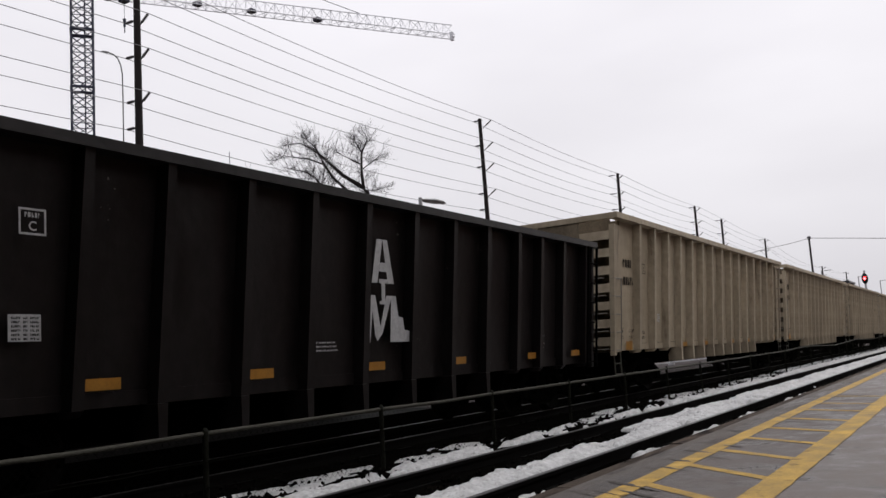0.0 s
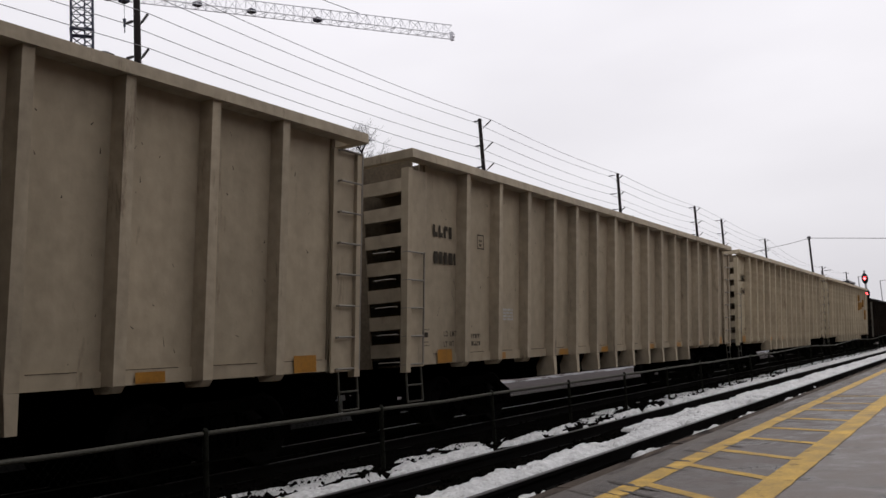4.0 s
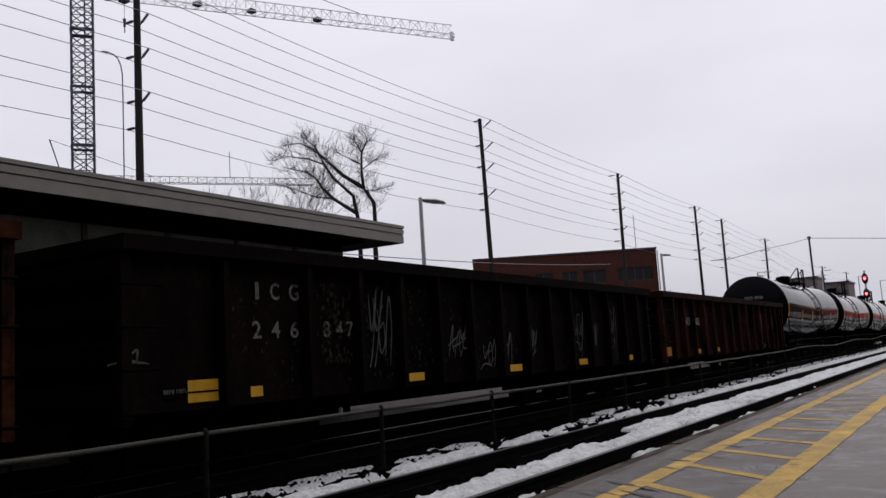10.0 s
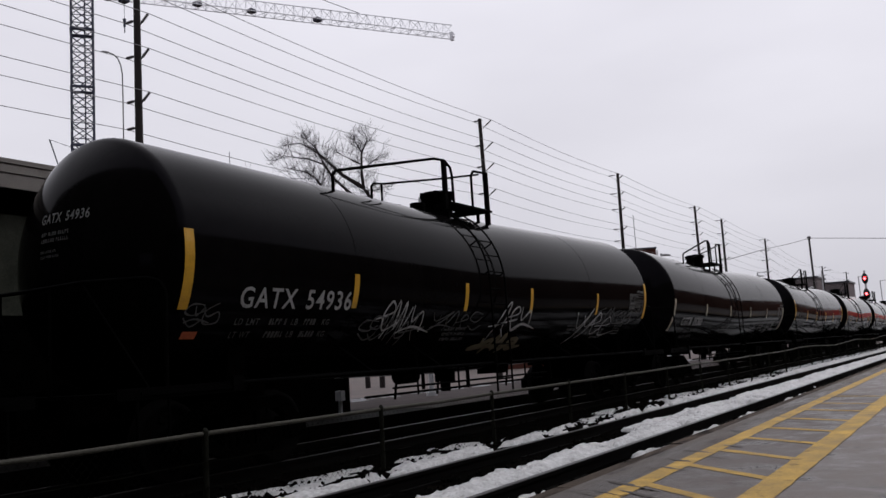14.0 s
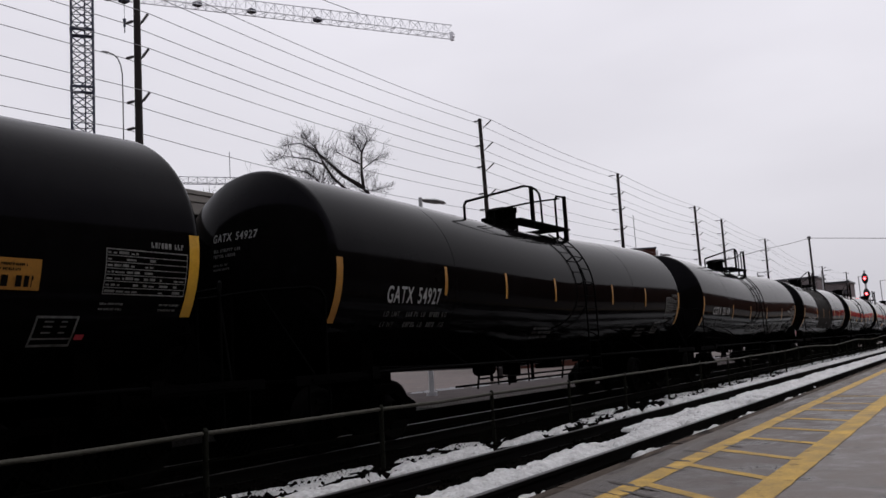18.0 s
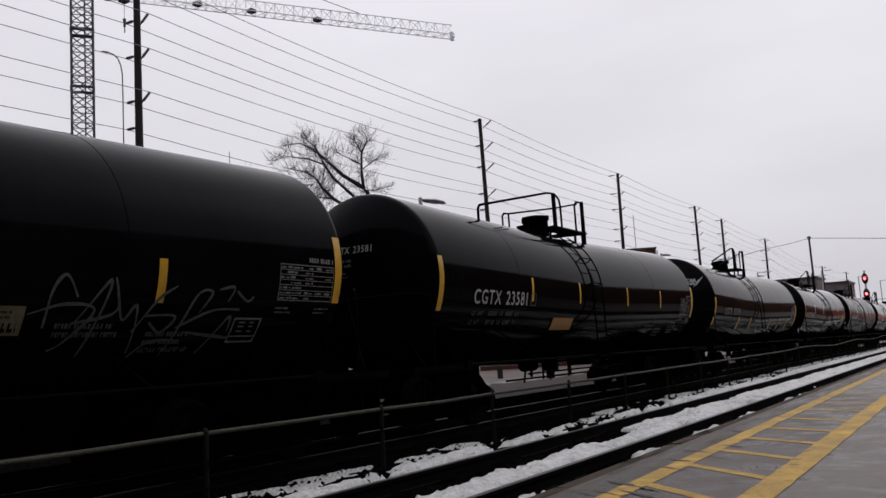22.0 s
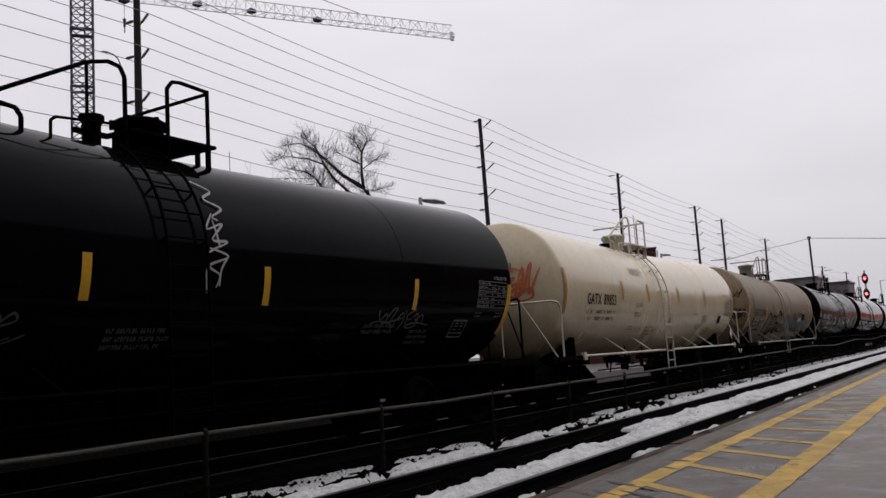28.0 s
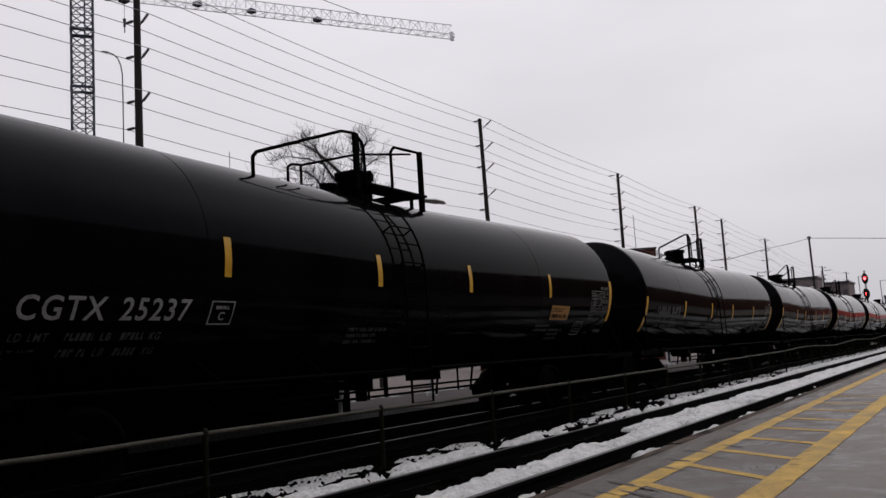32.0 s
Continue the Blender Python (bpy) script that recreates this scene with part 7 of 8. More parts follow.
fence = holder("chain_link_fence", "low grey chain-link fence between the two tracks", "fence")


def post_mesh():
    g = Geo()
    g.cyl((0, 0, -0.4), (0, 0, 0.60), 0.03, 8)
    g.lathe([(0.58, 0.034), (0.63, 0.034), (0.66, 0.02), (0.67, 0.004)], 8, "z")
    return g.mesh("post", M_FENCEPOST)


posts = [6.22 + 2.975 * k for k in range(-5, 52)]
for y in posts:
    o = part("post", cached("post", post_mesh), None, fence, at=(FX_X, y, fence_z(y) - 0.62))
    o.rotation_euler = (rs.uniform(-0.02, 0.02), rs.uniform(-0.015, 0.015), 0)
for a, b in zip(posts, posts[1:]):
    g = Geo()
    m = (a + b) / 2
    sag = -0.012 + rs.uniform(-0.006, 0.012)
    g.tube([(FX_X, a, fence_z(a) - 0.01), (FX_X, m, fence_z(m) - 0.01 + sag), (FX_X, b, fence_z(b) - 0.01)], 0.024, 8)
    part("top_rail", g, M_FENCE, fence)
g = Geo()
for y in np.arange(posts[0], 70.0, 0.09):
    y = float(y)
    for s_ in (1, -1):
        a = (FX_X + 0.035, y, -0.1)
        b = (FX_X + 0.035, y + s_ * 0.66, fence_z(y) - 0.03)
        g.cyl(a, b, 0.0018, 3, caps=False)
tagged(part("wire_mesh", g, M_WIRE, fence, "fine dark wire mesh"), kind="stuff")
for z in (0.08, 0.33):
    g = Geo()
    for a, b in zip(posts, posts[1:]):
        pts = [(FX_X + 0.035, a + (b - a) * k / 6, z + fence_z(a + (b - a) * k / 6) - 0.62 + rs.uniform(-0.008, 0.008)) for k in range(7)]
        g.tube(pts, 0.007, 4)
    part("tension_wire", g, M_WIRE, fence, "dull steel tension wire")

# far platform with canopy, shelter and lamps
FP = 0.12
# platform body near black, standing for the canopy's shade; lighter paving lies beyond
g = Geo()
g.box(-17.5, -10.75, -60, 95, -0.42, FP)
thing("far_platform", g, M_FARCONC, "concrete platform behind the train, with canopy shade put into its colour", "platform", kind="structure")
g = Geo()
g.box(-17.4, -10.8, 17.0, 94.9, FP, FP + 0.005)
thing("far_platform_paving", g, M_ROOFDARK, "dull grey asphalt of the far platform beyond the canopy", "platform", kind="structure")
snow_strip(-17.2, -15.9, 19, 95, FP + 0.01, 1.3, 0.12, 0.1, 0.06, "thin trodden snow on the far platform", M_SNOWFAR)

can = holder("station_canopy", "long flat station canopy with a ribbed grey fascia", "canopy")
g = Geo()
Y0, Y1 = -25.0, 18.4
g.box(-12.48, -12.42, Y0, Y1, 4.22, 4.62)
g.box(-16.52, -12.48, Y1 - 0.06, Y1, 4.22, 4.62)
part("fascia", g, M_CANOPY, can, "pale grey fascia boards")
for z0, z1, d in ((4.215, 4.425, 0.02), (4.45, 4.57, 0.03), (4.595, 4.67, 0.04)):
    g = Geo()
    g.box(-12.42, -12.42 + d, Y0, Y1 + d, z0, z1)
    g.box(-16.5, -12.42, Y1, Y1 + d, z0, z1)
    part("fascia_board", g, M_CANOPY, can)
for y in (15.5, 9.5, 3.5):
    g = Geo()
    g.hexa([(-14.4, y - 0.12, 3.7), (-14.2, y - 0.12, 3.7), (-14.2, y + 0.12, 3.7), (-14.4, y + 0.12, 3.7), (-14.4, y - 0.12, 4.25), (-12.6, y - 0.12, 4.25), (-12.6, y + 0.12, 4.25), (-14.4, y + 0.12, 4.25)])
    part("bracket", g, M_SOFFIT, can)
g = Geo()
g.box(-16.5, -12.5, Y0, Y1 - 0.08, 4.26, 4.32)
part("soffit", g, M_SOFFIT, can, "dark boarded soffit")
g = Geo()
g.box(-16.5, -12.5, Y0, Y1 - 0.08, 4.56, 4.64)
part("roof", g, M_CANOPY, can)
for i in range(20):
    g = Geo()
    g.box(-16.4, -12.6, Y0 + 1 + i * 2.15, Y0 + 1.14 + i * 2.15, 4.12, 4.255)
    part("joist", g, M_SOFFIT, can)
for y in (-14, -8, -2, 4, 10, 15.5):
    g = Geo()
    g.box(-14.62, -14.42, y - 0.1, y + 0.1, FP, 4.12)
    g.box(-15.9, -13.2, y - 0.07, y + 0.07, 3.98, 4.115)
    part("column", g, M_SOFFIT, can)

sh = holder("waiting_shelter", "long glazed waiting shelter under the canopy", "shelter")
for i in range(17):
    y = -14 + i * 1.8
    g = Geo()
    g.box(-12.97, -12.93, y + 0.05, y + 1.75, 2.3, 3.92)
    part("pane", g, M_GLASSGREEN, sh)
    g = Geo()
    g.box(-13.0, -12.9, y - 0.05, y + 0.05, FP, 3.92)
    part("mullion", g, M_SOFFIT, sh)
# near-black lower wall, lengthened so its colour stands for the canopy's shade
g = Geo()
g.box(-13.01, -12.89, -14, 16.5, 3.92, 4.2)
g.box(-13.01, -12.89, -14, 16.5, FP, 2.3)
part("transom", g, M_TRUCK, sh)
g = Geo()
g.box(-16.4, -16.3, -20, 16.5, FP, 4.1)
part("back_wall", g, M_WALLBROWN, sh)


# end wall in the same black, again canopy shade put into colour
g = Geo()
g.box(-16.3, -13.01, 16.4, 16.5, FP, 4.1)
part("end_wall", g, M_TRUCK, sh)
g = Geo()
g.box(-0.08, 0.08, -0.07, 0.07, 0.45, 0.66)
g.box(-0.03, 0.03, -0.03, 0.03, FP, 0.45)
thing("white_cabinet", g, M_LAMP, "small white cabinet on a post on the far platform", "cabinet", at=(-12.0, 15.02, 0))


def platform_lamp(x, y, zt):
    lamp = holder("platform_lamp", "grey post lamp with a flat hooded head, unlit", "lamp", "platform lamps", (x, y, 0))
    g = Geo()
    g.cyl((0, 0, FP), (0, 0, zt + 0.08), 0.085, 10, 0.06)
    g.cyl((0, 0, FP), (0, 0, FP + 0.12), 0.17, 12)
    part("post", g, M_LAMP, lamp)
    g = Geo()
    n = 8
    prof = [(-0.03, 0.05, 0.06), (0.15, 0.1, 0.12), (0.4, 0.19, 0.17), (0.75, 0.17, 0.15), (1.0, 0.06, 0.05)]
    k = len(g.v)
    for yy, wv, hh in prof:
        for i in range(n):
            a = 2 * math.pi * i / n
            g.v.append((1.3 * wv * math.cos(a), 1.35 * yy + 0.08, zt + 0.02 + 0.04 * yy + hh * (0.55 * math.sin(a) if math.sin(a) > 0 else 0.18 * math.sin(a))))
    for r in range(len(prof) - 1):
        for i in range(n):
            j = (i + 1) % n
            g.f.append((k + r * n + i, k + (r + 1) * n + i, k + (r + 1) * n + j, k + r * n + j))
            g.s.append(True)
    part("head", g, M_LAMP, lamp, "flat hooded lamp head")
    return lamp


for x, y, zt in ((-14.5, 22.6, 6.18), (-14.5, 46.6, 6.1), (-14.5, 71.0, 6.1), (-14.5, 95.0, 6.1)):
    platform_lamp(x, y, zt)

# utility poles and wires
PX = -30.0
POLES = [(24.6, 18.9), (56.0, 18.9), (83.8, 18.85), (112.4, 18.85), (125.4, 18.5), (153.7, 18.1), (216.0, 17.0), (257.0, 17.8), (-4.0, 18.9), (-34, 18.9)]
ARMZ = [(18.12, 1), (18.75, -1), (16.44, 1), (16.85, -1), (14.86, 1), (15.23, -1), (12.9, 1), (13.2, -1), (12.0, -1)]


def pole_mesh(h):
    g = Geo()
    g.cyl((0, 0, -0.42), (0, 0, h), 0.21, 10, 0.14)
    return g.mesh("shaft", M_POLE)


def arm_mesh(side):
    g = Geo()
    # a bracket and a post insulator that juts out across the line
    rise = 0.5 if side > 0 else 0.02
    tip = Vector((0.75 * side, 0, rise))
    g.cyl((0, 0, 0), tip * 0.4, 0.035, 6)
    g.cyl(tip * 0.4, tip, 0.045, 8, 0.03)
    for k in range(5):
        g.cyl(tip * (0.45 + k * 0.11), tip * (0.49 + k * 0.11), 0.068, 8)
    return g.mesh("insulator", M_ARM)


for i, (y, h) in enumerate(POLES):
    p = holder("utility_pole", "tall weathered timber utility pole with post insulators", "utility pole", "utility poles", (PX, y, 0))
    sft = part("shaft", cached(("pole", h), lambda: pole_mesh(h)), None, p)
    sft.rotation_euler = (0, (-0.012 if i == 1 else 0.006) * (i % 3), 0)
    for z, side in ARMZ:
        part("insulator", cached(("arm", side), lambda: arm_mesh(side)), None, p, at=(0, 0, z - 18.9 + h))
ys = sorted(POLES)
for z, side in ARMZ:
    g = Geo()
    for (ya, ha), (yb, hb) in zip(ys, ys[1:]):
        pts = []
        for k in range(9):
            u = k / 8
            za, zb = z - 18.9 + ha, z - 18.9 + hb
            sag = (yb - ya) ** 2 * 0.00035
            pts.append((PX + 0.75 * side, ya + (yb - ya) * u, za + (zb - za) * u + (0.5 if side > 0 else 0.02) - 4 * sag * u * (1 - u)))
        g.tube(pts, 0.017, 4)
    thing("overhead_wire", g, M_CABLE, "thin grey overhead wire strung between poles", "wire", "overhead wires")

g = Geo()
g.tube([(PX, y, 7.49 + 0.031 * (y - 42.0) + 0.0006 * (y - 47) ** 2) for y in range(24, 84, 4)], 0.03, 5)
thing("overhead_wire", g, M_CABLE, "low grey service wire running behind the station", "wire", "overhead wires")

# tall corner pole with a cross wire
p = holder("utility_pole", "dark timber pole carrying a wire across the tracks", "utility pole", "utility poles", (-30.0, 202.0, 0))
g = Geo()
g.cyl((0, 0, -0.42), (0, 0, 22.3), 0.26, 10, 0.2)
part("shaft", g, M_POLE, p)
g = Geo()
g.cyl((0, 0, 22.1), (0, 0, 22.7), 0.4, 8)
part("cap", g, M_ARM, p)
g = Geo()
g.tube([(-30 + i * 8, 202, 22.35 - 1.03 * i) for i in range(9)], 0.07, 5)
g.tube([(-30, 202, 22.3), (-30, 178, 19.2), (-30, 153.7, 16.3), (-30, 127.2, 12.8), (-30, 118, 12.1)], 0.06, 5)
thing("cross_wire", g, M_CABLE, "wire crossing above the tracks", "wire", "overhead wires")

# gooseneck street lamp behind the first pole
lamp = holder("street_lamp", "tall thin gooseneck street lamp behind the station, unlit", "lamp", at=(-40.0, 31.7, 0))
g = Geo()
g.tube([(0, 0, -0.42), (0, 0, 8.0), (0, 0.02, 17.2), (0, 0.0, 18.5), (0, -0.1, 19.0), (0, -0.3, 19.35), (0, -0.6, 19.5), (0, -0.95, 19.52)], 0.035, 6)
part("post", g, M_ARM, lamp)
g = Geo()
g.hexa([(-0.09, -1.38, 19.42), (0.09, -1.38, 19.42), (0.06, -0.92, 19.49), (-0.06, -0.92, 19.49), (-0.05, -1.34, 19.5), (0.05, -1.34, 19.5), (0.04, -0.94, 19.56), (-0.04, -0.94, 19.56)])
part("head", g, M_ARM, lamp, "small flat lamp head")

# tower crane
cr = holder("tower_crane", "tall lattice tower crane with a pale horizontal jib", "crane")
MX, MY, MW = -69.0, 50.2, 0.95
JZ = 36.6
JR = JZ + 1.7


def lattice(g, a, b, off, n, r, rd):
    """Chords at the offsets from a to b, with zigzag bracing between neighbours."""
    a, b = Vector(a), Vector(b)
    off = [Vector(o) for o in off]
    for o in off:
        g.cyl(a + o, b + o, r, 5)
    m = len(off)
    for i in range(n):
        p, q = a + (b - a) * (i / n), a + (b - a) * ((i + 1) / n)
        for k in range(m):
            o1, o2 = off[k], off[(k + 1) % m]
            if i % 2:
                o1, o2 = o2, o1
            g.cyl(p + o1, q + o2, rd, 4)
            g.cyl(p + off[k], p + off[(k + 1) % m], rd, 4)


g = Geo()
cu, cv = Vector((0.588, 0.809, 0)) * MW, Vector((-0.809, 0.588, 0)) * MW
lattice(g, (MX, MY, -0.4), (MX, MY, JR), [cu + cv, cv - cu, -cu - cv, cu - cv], 26, 0.11, 0.055)
lattice(g, (MX, MY, -0.4), (MX, MY, JR), [cu - cv, -cu - cv, cv - cu, cu + cv], 26, 0.05, 0.05)
part("mast", g, M_CRANE, cr, "dark lattice mast")
g = Geo()
lattice(g, (MX, MY, -0.4), (MX, MY, JR - 0.3), [cu * 0.25 + cv * 0.25, cu * 0.25 - cv * 0.25], 60, 0.07, 0.06)
part("mast_ladder", g, M_CRANE, cr, "ladder inside the mast")
for k in range(6):
    g = Geo()
    cz = 6.0 + k * 5.6
    for o1, o2 in ((cu + cv, cv - cu), (cv - cu, -cu - cv), (-cu - cv, cu - cv), (cu - cv, cu + cv)):
        g.cyl(Vector((MX, MY, cz)) + o1, Vector((MX, MY, cz)) + o2, 0.14, 5)
    part("mast_collar", g, M_CRANE, cr)
g = Geo()
g.box(MX - 1.2, MX + 1.2, MY - 1.2, MY + 1.2, JR - 0.1, JR + 1.2)
g.box(MX + 1.2, MX + 2.6, MY + 0.2, MY + 1.8, JR - 0.1, JR + 1.8)
part("slewing_cab", g, M_CRANE, cr)
JX, JY = -46.2, 80.6
jd = Vector((JX - MX, JY - MY, 0)).normalized()
jn = Vector((-jd.y, jd.x, 0))
g = Geo()
ja, jb = Vector((MX, MY, JR)), Vector((JX, JY, JZ))
lattice(g, ja - jd * 13, jb, [jn * 0.7, jn * -0.7, Vector((0, 0, 1.35))], 52, 0.05, 0.024)
part("jib", g, M_JIB, cr, "pale lattice jib")
g = Geo()
g.cyl(jb - jd * 0.05 - jn * 0.6 + Vector((0, 0, -0.25)), jb - jd * 0.05 + jn * 0.6 + Vector((0, 0, 0.7)), 0.1, 6)
g.box(jb.x - 0.2, jb.x + 0.15, jb.y - 0.2, jb.y + 0.15, JZ - 0.4, JZ + 0.5)
part("jib_tip", g, M_JIB, cr)
for f in (0.28, 0.42, 0.6):
    g = Geo()
    c = ja + (jb - ja) * f
    g.box(c.x - 0.35, c.x + 0.35, c.y - 0.35, c.y + 0.35, c.z - 0.2, c.z + 0.12)
    part("jib_fitting", g, M_CRANE, cr)
g = Geo()
g.cyl((MX, MY, JR), (MX, MY, JR + 8), 0.35, 6, 0.15)
g.cyl((MX, MY, JR + 8), tuple(ja + (jb - ja) * 0.72 + Vector((0, 0, 1.3))), 0.035, 4)
g.cyl((MX, MY, JR + 8), tuple(ja - jd * 12), 0.035, 4)
part("tie_bars", g, M_CRANE, cr)
g = Geo()
hk = ja + (jb - ja) * 0.1
g.cyl((hk.x, hk.y, hk.z - 2.6), (hk.x, hk.y, hk.z), 0.02, 4)
g.cyl((hk.x, hk.y, hk.z - 3.3), (hk.x, hk.y, hk.z - 2.5), 0.1, 8, 0.16)
g.cyl((hk.x, hk.y, hk.z - 3.9), (hk.x, hk.y, hk.z - 3.3), 0.05, 6)
part("hook_block", g, M_CRANE, cr)
for k, f in ((0, 0.06), (1, 0.1)):
    g = Geo()
    c = ja + (jb - ja) * f
    g.box(c.x - 0.4, c.x + 0.4, c.y - 0.35, c.y + 0.35, c.z - 0.7 - 0.1 * k, c.z - 0.02)
    part("trolley", g, M_CRANE, cr)

# a second, more distant crane jib behind the trees
c2 = holder("distant_crane", "distant lattice crane jib low behind the canopy", "crane")
g = Geo()
lattice(g, (-79, 56, 22.0), (-63.5, 76.3, 22.0), [(0.3, -0.2, 0), (-0.3, 0.2, 0), (0, 0, 0.75)], 26, 0.035, 0.018)
part("jib", g, M_CRANE, c2)
g = Geo()
g.cyl((-69, 68.8, 22.5), (-69, 68.8, 25.6), 0.04, 5)
part("lightning_rod", g, M_CRANE, c2)
g = Geo()
lattice(g, (-79.5, 55.5, -0.4), (-79.5, 55.5, 22), [(0.5, 0.5, 0), (-0.5, 0.5, 0), (-0.5, -0.5, 0), (0.5, -0.5, 0)], 14, 0.06, 0.035)
part("mast", g, M_CRANE, c2)
g = Geo()
g.cyl((-79.5, 55.5, 22), (-80.3, 54.4, 26.5), 0.07, 5)
g.cyl((-80.3, 54.4, 26.5), (-74, 62.5, 22.7), 0.03, 4)
part("apex_frame", g, M_CRANE, c2)


# bare trees
def bare_tree(x, y, h, seed, lean, label, depth=6, spread=0.55, thick=0.2, first=None):
    rg = random.Random(seed)
    t = holder("bare_tree", label, "tree", "bare trees", (x, y, -0.42))
    gt, gc = Geo(), Geo()

    def grow(p, d, ln, r, k):
        g = gt if k <= 1 else gc
        q = p
        n = 3 if k < 3 else 2
        for i in range(n):
            d2 = (d + Vector((rg.uniform(-1, 1), rg.uniform(-1, 1), rg.uniform(-0.4, 0.7))) * 0.16).normalized()
            e = q + d2 * ln / n
            ra, rb = r * (1 - 0.35 * i / n), r * (1 - 0.35 * (i + 1) / n)
            g.cyl(q, e, ra, 6 if k < 3 else 3, rb, caps=False)
            q, d = e, d2
            if k >= 2 and rg.random() < 0.75 and k < depth:
                side = Vector((rg.uniform(-1, 1), rg.uniform(-1, 1), rg.uniform(-0.1, 0.8))).normalized()
                grow(q, (d * 0.5 + side * 0.8).normalized(), ln * rg.uniform(0.4, 0.6), rb * 0.5, k + 2)
        if k < depth:
            for b in range(3 if k in (1, 2) else 2):
                side = Vector((rg.uniform(-1, 1), rg.uniform(-1, 1), rg.uniform(-0.15, 0.5)))
                nd = (d + side * spread).normalized()
                grow(q, nd, ln * rg.uniform(0.62, 0.85), max(0.013, r * rg.uniform(0.5, 0.62)), k + 1)
    for d, f in (first or [((lean, 0, 1), 1.0)]):
        grow(Vector((0, 0, 0)), Vector(d).normalized(), h * 0.33 * f, thick * f, 0)
    part("trunk", gt, M_TRUNK, t)
    tagged(part("twig_mass", gc, M_TRUNK, t, "fine bare twigs"), kind="stuff")


def limbed_tree():
    """The old tree behind the canopy: two leaning stems and swept limbs, with twigs all along."""
    rg = random.Random(77)
    t = holder("bare_tree", "old bare tree with swept black limbs behind the station", "tree", "bare trees", (-34.9, 48.0, -0.42))
    limbs = [([(0.2, 0, 0), (0.23, 0, 9.8), (0.32, 0, 11.2), (0.31, 0, 12.6), (-0.58, 0.1, 13.8), (-0.69, 0.1, 15.1), (-0.52, 0, 16.3), (-0.87, 0, 16.9), (-1.17, 0, 17.4)], 0.21, 0.03),
             ([(-0.52, 0, 16.3), (-0.07, 0.1, 17.1), (-0.2, 0.1, 17.6)], 0.08, 0.02),
             ([(-1.3, 0.4, 0), (-1.35, 0.4, 9.0), (-1.41, 0.4, 11.7), (-1.74, 0.4, 13.45), (-3.38, 0.3, 15.0), (-4.09, 0.2, 16.1), (-4.75, 0.1, 17.5), (-5.29, 0, 18.0), (-5.52, 0, 18.4)], 0.2, 0.02),
             ([(-1.57, 0.4, 12.2), (-3.67, 0.6, 13.55), (-4.71, 0.7, 14.5), (-5.25, 0.7, 15.3), (-6.23, 0.8, 16.0), (-8.13, 0.9, 16.6)], 0.16, 0.03),
             ([(-0.58, 0.1, 13.8), (-2.11, -0.2, 14.9), (-3.41, -0.4, 16.2), (-4.15, -0.5, 16.9), (-4.56, -0.5, 17.2), (-5.59, -0.6, 17.8), (-6.95, -0.6, 17.9)], 0.17, 0.02),
             ([(-0.69, 0.1, 15.1), (0.17, 0.3, 15.6), (0.82, 0.4, 15.9)], 0.05, 0.015),
             ([(-0.67, 0.1, 15.5), (-1.78, 0.3, 16.1), (-3.0, 0.4, 16.8)], 0.06, 0.015),
             ([(-0.4, 0.1, 13.6), (0.28, 0.2, 13.5), (1.24, 0.3, 13.6)], 0.05, 0.015),
             ([(-4.09, 0.2, 16.1), (-5.38, 0, 16.7), (-7.26, -0.1, 17.2), (-8.38, -0.2, 17.1)], 0.07, 0.015),
             ([(-3.67, 0.6, 13.55), (-5.2, 0.4, 13.9), (-6.9, 0.3, 14.7), (-8.6, 0.2, 15.4)], 0.07, 0.015)]
    gt, gc = Geo(), Geo()

    def twig(p, d, ln, r, k):
        q = p
        for i in range(3):
            d = (d + Vector((rg.uniform(-1, 1), rg.uniform(-1, 1), rg.uniform(-0.5, 0.8))) * 0.28).normalized()
            e = q + d * ln / 3
            gc.cyl(q, e, r, 3, r * 0.75, caps=False)
            q = e
            r *= 0.75
            if k > 0:
                for b in range(2 if k > 1 else 1):
                    side = Vector((rg.uniform(-1, 1), rg.uniform(-0.7, 0.7), rg.uniform(-0.3, 0.9))).normalized()
                    twig(q, (d * 0.6 + side * 0.7).normalized(), ln * rg.uniform(0.45, 0.7), max(0.007, r * 0.65), k - 1)
    for pts, ra, rb in limbs:
        pts = [Vector(p) for p in pts]
        n = len(pts) - 1
        for i in range(n):
            r0, r1 = ra + (rb - ra) * i / n, ra + (rb - ra) * (i + 1) / n
            gt.cyl(pts[i], pts[i + 1], r0 * 0.9, 8, r1 * 0.9)
            if pts[i + 1].z > 12.5:
                for b in range(8):
                    u = rg.random()
                    p = pts[i] + (pts[i + 1] - pts[i]) * u
                    if p.z < 11:
                        continue
                    d = (pts[i + 1] - pts[i]).normalized() * 0.6 + Vector((rg.uniform(-1.2, 0.9), rg.uniform(-0.7, 0.7), rg.uniform(-0.4, 0.5)))
                    twig(p, d.normalized(), rg.uniform(0.45, 0.95), 0.014, 2)
        twig(pts[-1], (pts[-1] - pts[-2]).normalized(), 0.35, rb, 2)
    part("trunk", gt, M_TRUNK, t, "black leaning stems and limbs")
    tagged(part("twig_mass", gc, M_TRUNK, t, "fine bare twigs"), kind="stuff")


limbed_tree()
bare_tree(-44.4, 48.5, 16.4, 15, 0.0, "bushy bare tree behind the station", 6, 0.6, 0.13)
bare_tree(-47.0, 48.0, 16.8, 5, 0.0, "smaller bare tree behind the station", 6, 0.6, 0.13)
bare_tree(-49.0, 48.0, 15.0, 8, 0.0, "thin bare tree behind the station", 5, 0.55, 0.11)
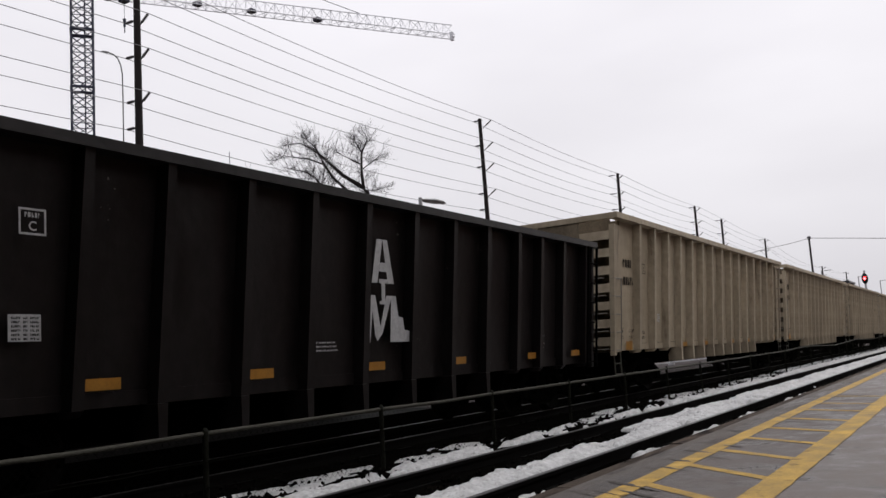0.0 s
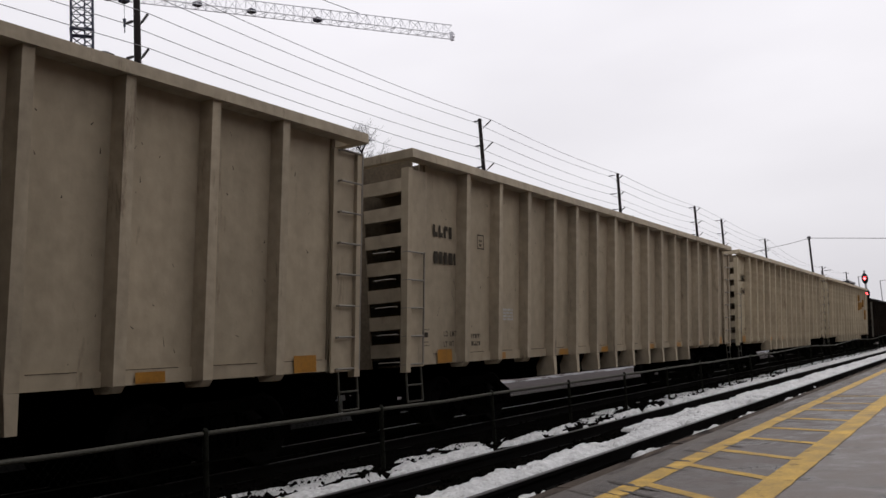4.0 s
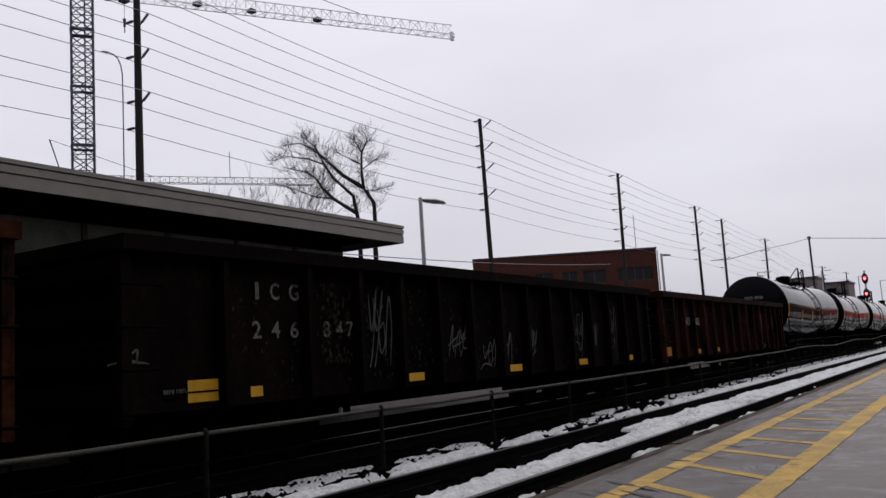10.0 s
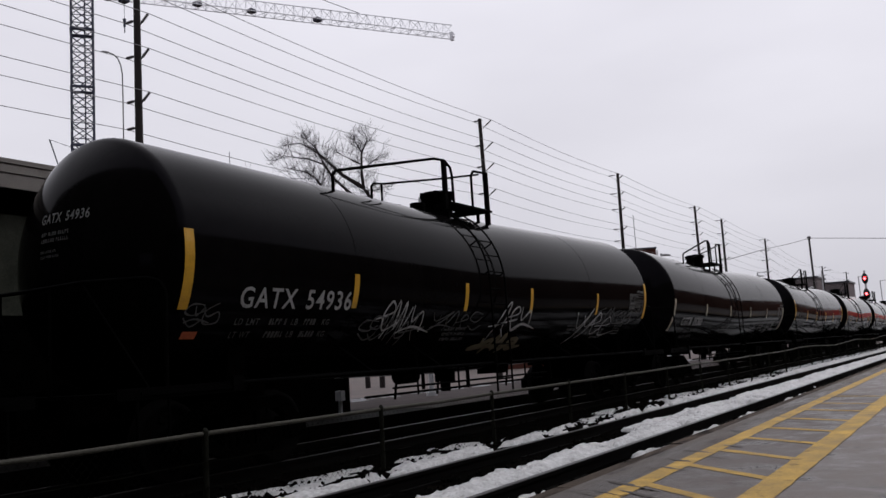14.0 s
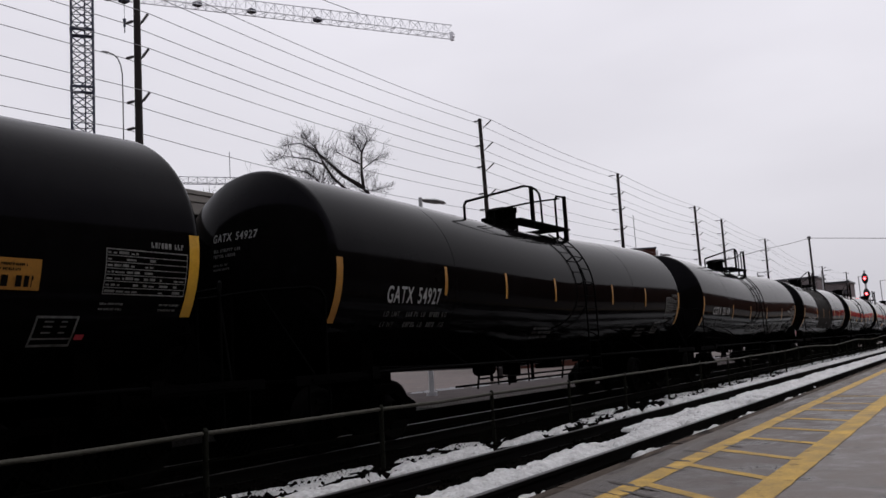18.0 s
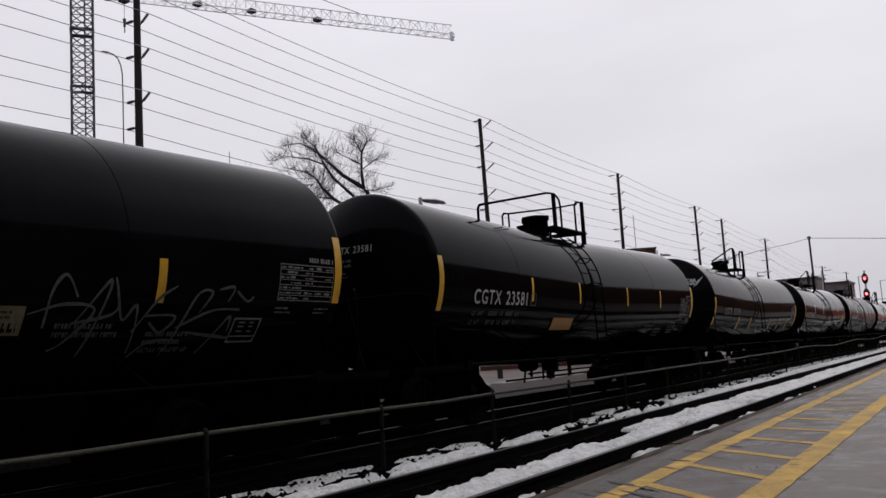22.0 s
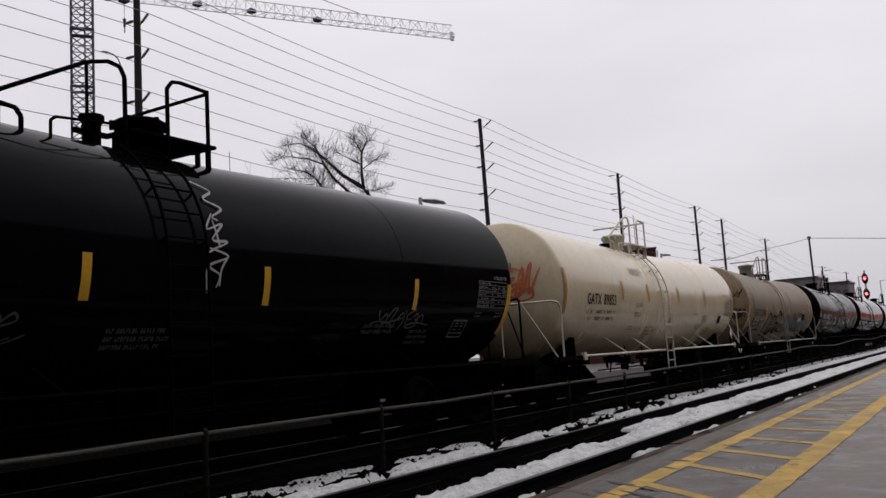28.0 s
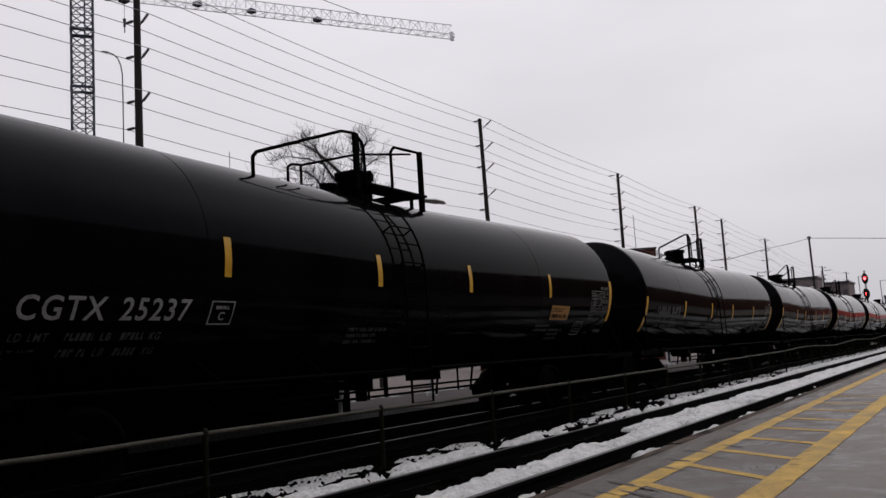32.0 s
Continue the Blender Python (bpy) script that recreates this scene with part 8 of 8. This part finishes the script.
for i, (x, y, h) in enumerate(((-58, 190, 13), (-54, 196, 12), (-50, 200, 12.5), (-62, 186, 13.5), (-46, 205, 12))):
    bare_tree(x, y, h, 60 + i, 0.0, "distant bare winter tree on the skyline", 5, 0.6, 0.3)

# brick building behind the poles
bx0, by0, bx1, by1, bt = -50.8, 90.0, -31.9, 100.6, 12.65
bl = math.hypot(bx1 - bx0, by1 - by0)
ba = math.degrees(math.atan2(by1 - by0, bx1 - bx0))
br = holder("brick_building", "low red brick building with dark window bands", "building")
br.matrix_basis = pose(bx0, by0, 0, 0, 0, ba)
rows_z = [(9.0, 10.6), (5.2, 6.8), (1.6, 3.2)]
wins = [(1.2, 3.2), (4.0, 6.4), (7.1, 9.4), (10.4, 12.2), (12.9, 15.6), (17.0, 21.0)]
g = Geo()
edges = [0.0] + [v for w in wins for v in w] + [bl]
zc = [-0.42] + [v for r in sorted(rows_z) for v in r] + [bt]
for k in range(0, len(zc) - 1):
    if k % 2 == 0:
        g.box(0, bl, 0, 0.35, zc[k], zc[k + 1])
    else:
        for a, b in zip(edges[0::2], edges[1::2]):
            g.box(a, b, 0, 0.35, zc[k], zc[k + 1])
g.box(0, 0.35, 0.35, 16, -0.42, bt)
g.box(bl - 0.35, bl, 0.35, 16, -0.42, bt)
g.box(0.35, bl - 0.35, 15.65, 16, -0.42, bt)
part("wall", g, M_BRICKJOINT, br, "red brick wall")
g = Geo()
g.box(-0.1, bl + 0.1, -0.1, 16.1, bt, bt + 0.18)
part("roof", g, M_FRAME, br, "dark flat roof with a thin coping")
for r in rows_z:
    for a, b in wins:
        w = Geo()
        w.box(a, b, 0.2, 0.24, r[0], r[1])
        wo = part("window", w, M_PANE, br, "dark glass window")
        f = Geo()
        n = max(1, round((b - a) / 1.1))
        for k in range(n + 1):
            xx = a + (b - a) * k / n
            f.box(max(a, xx - 0.04), min(b, xx + 0.04), 0.14, 0.2, r[0], r[1])
        f.box(a, b, 0.13, 0.2, r[0], r[0] + 0.07)
        f.box(a, b, 0.13, 0.2, r[1] - 0.07, r[1])
        part("frame", f, M_FRAME, wo)
g = Geo()
g.cyl((bl + 0.12, -0.05, -0.42), (bl + 0.12, -0.05, bt - 0.2), 0.07, 6)
part("downpipe", g, M_LAMP, br)
g = Geo()
g.cyl((bl * 0.92, 3, bt), (bl * 0.92, 3, bt + 4.6), 0.05, 5)
part("antenna", g, M_LAMP, br)


# distant blocks
def block(x0, x1, y, z, depth, label, floors, cols):
    b = holder("distant_building", label, "building", "distant buildings", (x0, y, 0))
    w = x1 - x0
    g = Geo()
    g.box(0, w, 0, depth, -0.42, z)
    part("wall", g, M_CONC, b)
    g = Geo()
    g.box(-0.3, w + 0.3, -0.3, depth + 0.3, z, z + 0.5)
    part("roof", g, M_FRAME, b)
    for fl in range(floors):
        for c in range(cols):
            g = Geo()
            x = w * (c + 0.2) / cols
            zz = 1.5 + (z - 2) * fl / floors
            g.box(x, x + w * 0.6 / cols, -0.06, -0.004, zz, zz + (z - 2) / floors * 0.5)
            part("window", g, M_BLOCKPANE, b)


block(-52.5, -43.5, 226, 13.6, 12, "distant low grey concrete block", 4, 5)
block(-42.0, -32.6, 224, 14.9, 12, "distant grey apartment block", 5, 6)
block(-34.4, -27.7, 240, 14.0, 12, "distant grey block with a dark top storey", 5, 4)
block(-24.0, -17.0, 300, 11.0, 10, "distant low grey shed", 2, 4)

# railway signal
sg = holder("railway_signal", "tall railway signal mast showing three red lights", "signal", at=(-11.9, 120, 0))
g = Geo()
g.cyl((0, 0, -0.4), (0, 0, 8.9), 0.12, 8)
g.box(-0.4, 0.4, 0.1, 0.5, 3.0, 3.06)
part("mast", g, M_LAMP, sg)
for z in (7.9, 6.0, 4.25):
    g = Geo()
    g.lathe([(-0.12, 0.02), (-0.12, 0.46), (0.1, 0.46), (0.1, 0.02)], 18, "y", 0, z)
    g.lathe([(-0.45, 0.2), (-0.12, 0.22), (-0.12, 0.19), (-0.44, 0.18)], 12, "y", 0, z)
    g.v = [(x * 0.8, y, z + (w - z) * 1.45) for x, y, w in g.v]
    hd = part("head", g, M_SIGNAL, sg, "oval black signal head")
    g = Geo()
    g.lathe([(-0.16, 0.005), (-0.15, 0.12), (-0.13, 0.17)], 14, "y", 0, z)
    part("lens", g, M_LENS, hd, "lit red lens")
sg2 = holder("railway_signal", "small distant railway signal showing red", "signal", at=(-16.5, 105, 0))
g = Geo()
g.cyl((0, 0, -0.4), (0, 0, 5.4), 0.1, 8)
part("mast", g, M_LAMP, sg2)
g = Geo()
g.lathe([(-0.12, 0.02), (-0.12, 0.3), (0.1, 0.3), (0.1, 0.02)], 14, "y", 0, 5.0)
hd = part("head", g, M_SIGNAL, sg2)
g = Geo()
g.lathe([(-0.16, 0.005), (-0.14, 0.13)], 12, "y", 0, 5.0)
part("lens", g, M_LENS, hd, "lit red lens")

# slim masts far down the line
for x, y, z in ((-20, 190, 12.4), (-21, 150, 11.5), (-17.5, 205, 12.0), (-26.3, 128, 10.65)):
    m = holder("far_mast", "slim grey mast far down the line", "mast", "far masts", (x, y, 0))
    g = Geo()
    g.cyl((0, 0, -0.4), (0, 0, z), 0.1, 6)
    part("shaft", g, M_LAMP, m)
    g = Geo()
    g.cyl((0, 0, z - 0.1), (1.5, 0, z - 0.05), 0.05, 5)
    part("bracket", g, M_LAMP, m)

# the station building and wall that close the place behind the platform
g = Geo()
g.box(12.0, 12.4, -60, 200, -0.42, 12.0)
thing("wall_behind_platform", g, M_WALLBROWN, "plain tall brown brick building wall behind the platform", "wall", kind="structure")
g = Geo()
g.box(12.0, 12.4, 200.01, 330, -0.42, 9.5)
thing("wall_along_platform", g, M_REDBRICK, "plain red brick wall further along the platform", "wall", kind="structure")


# unseen block added behind the camera to darken the sides that face it
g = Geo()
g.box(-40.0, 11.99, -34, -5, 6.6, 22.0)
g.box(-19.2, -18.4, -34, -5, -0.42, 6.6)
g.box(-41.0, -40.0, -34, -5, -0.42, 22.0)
thing("building_over_tracks", g, M_SOFFIT, "plain dark unseen block over the tracks, added to cut skylight from behind", "building", kind="structure")


# ---- the train rolls ----
def motions():
    times = [0, 4, 8, 12, 16, 20, 24, 28, 32]
    for car, s in CARS:
        walk(car, [(t, pose(TRACK, s - rolled(t), 0)) for t in times])
    # wheels turn while their car passes the camera
    for w, s, dy in WHEELS:
        rows = []
        ts = [k * 0.06 for k in range(int(32 / 0.06) + 1) if -4 < s + dy - rolled(k * 0.06) < 26]
        if not ts:
            ts = [0.0]
        if ts[0] > 0:
            ts = [0.0] + ts
        if ts[-1] < 32:
            ts.append(32.0)
        base = None
        for i, t in enumerate(ts):
            inside = -4 < s + dy - rolled(t) < 26
            if base is None:
                base = rolled(t)
            if i > 0 and ts[i] - ts[i - 1] > 0.07:
                base += rolled(ts[i]) - rolled(ts[i - 1])
            a = (rolled(t) - base) / 0.46
            rows.append((t, pose(0, dy, 0.46, math.degrees(a) % 360, 0, 0)))
        walk(w, rows)


motions()
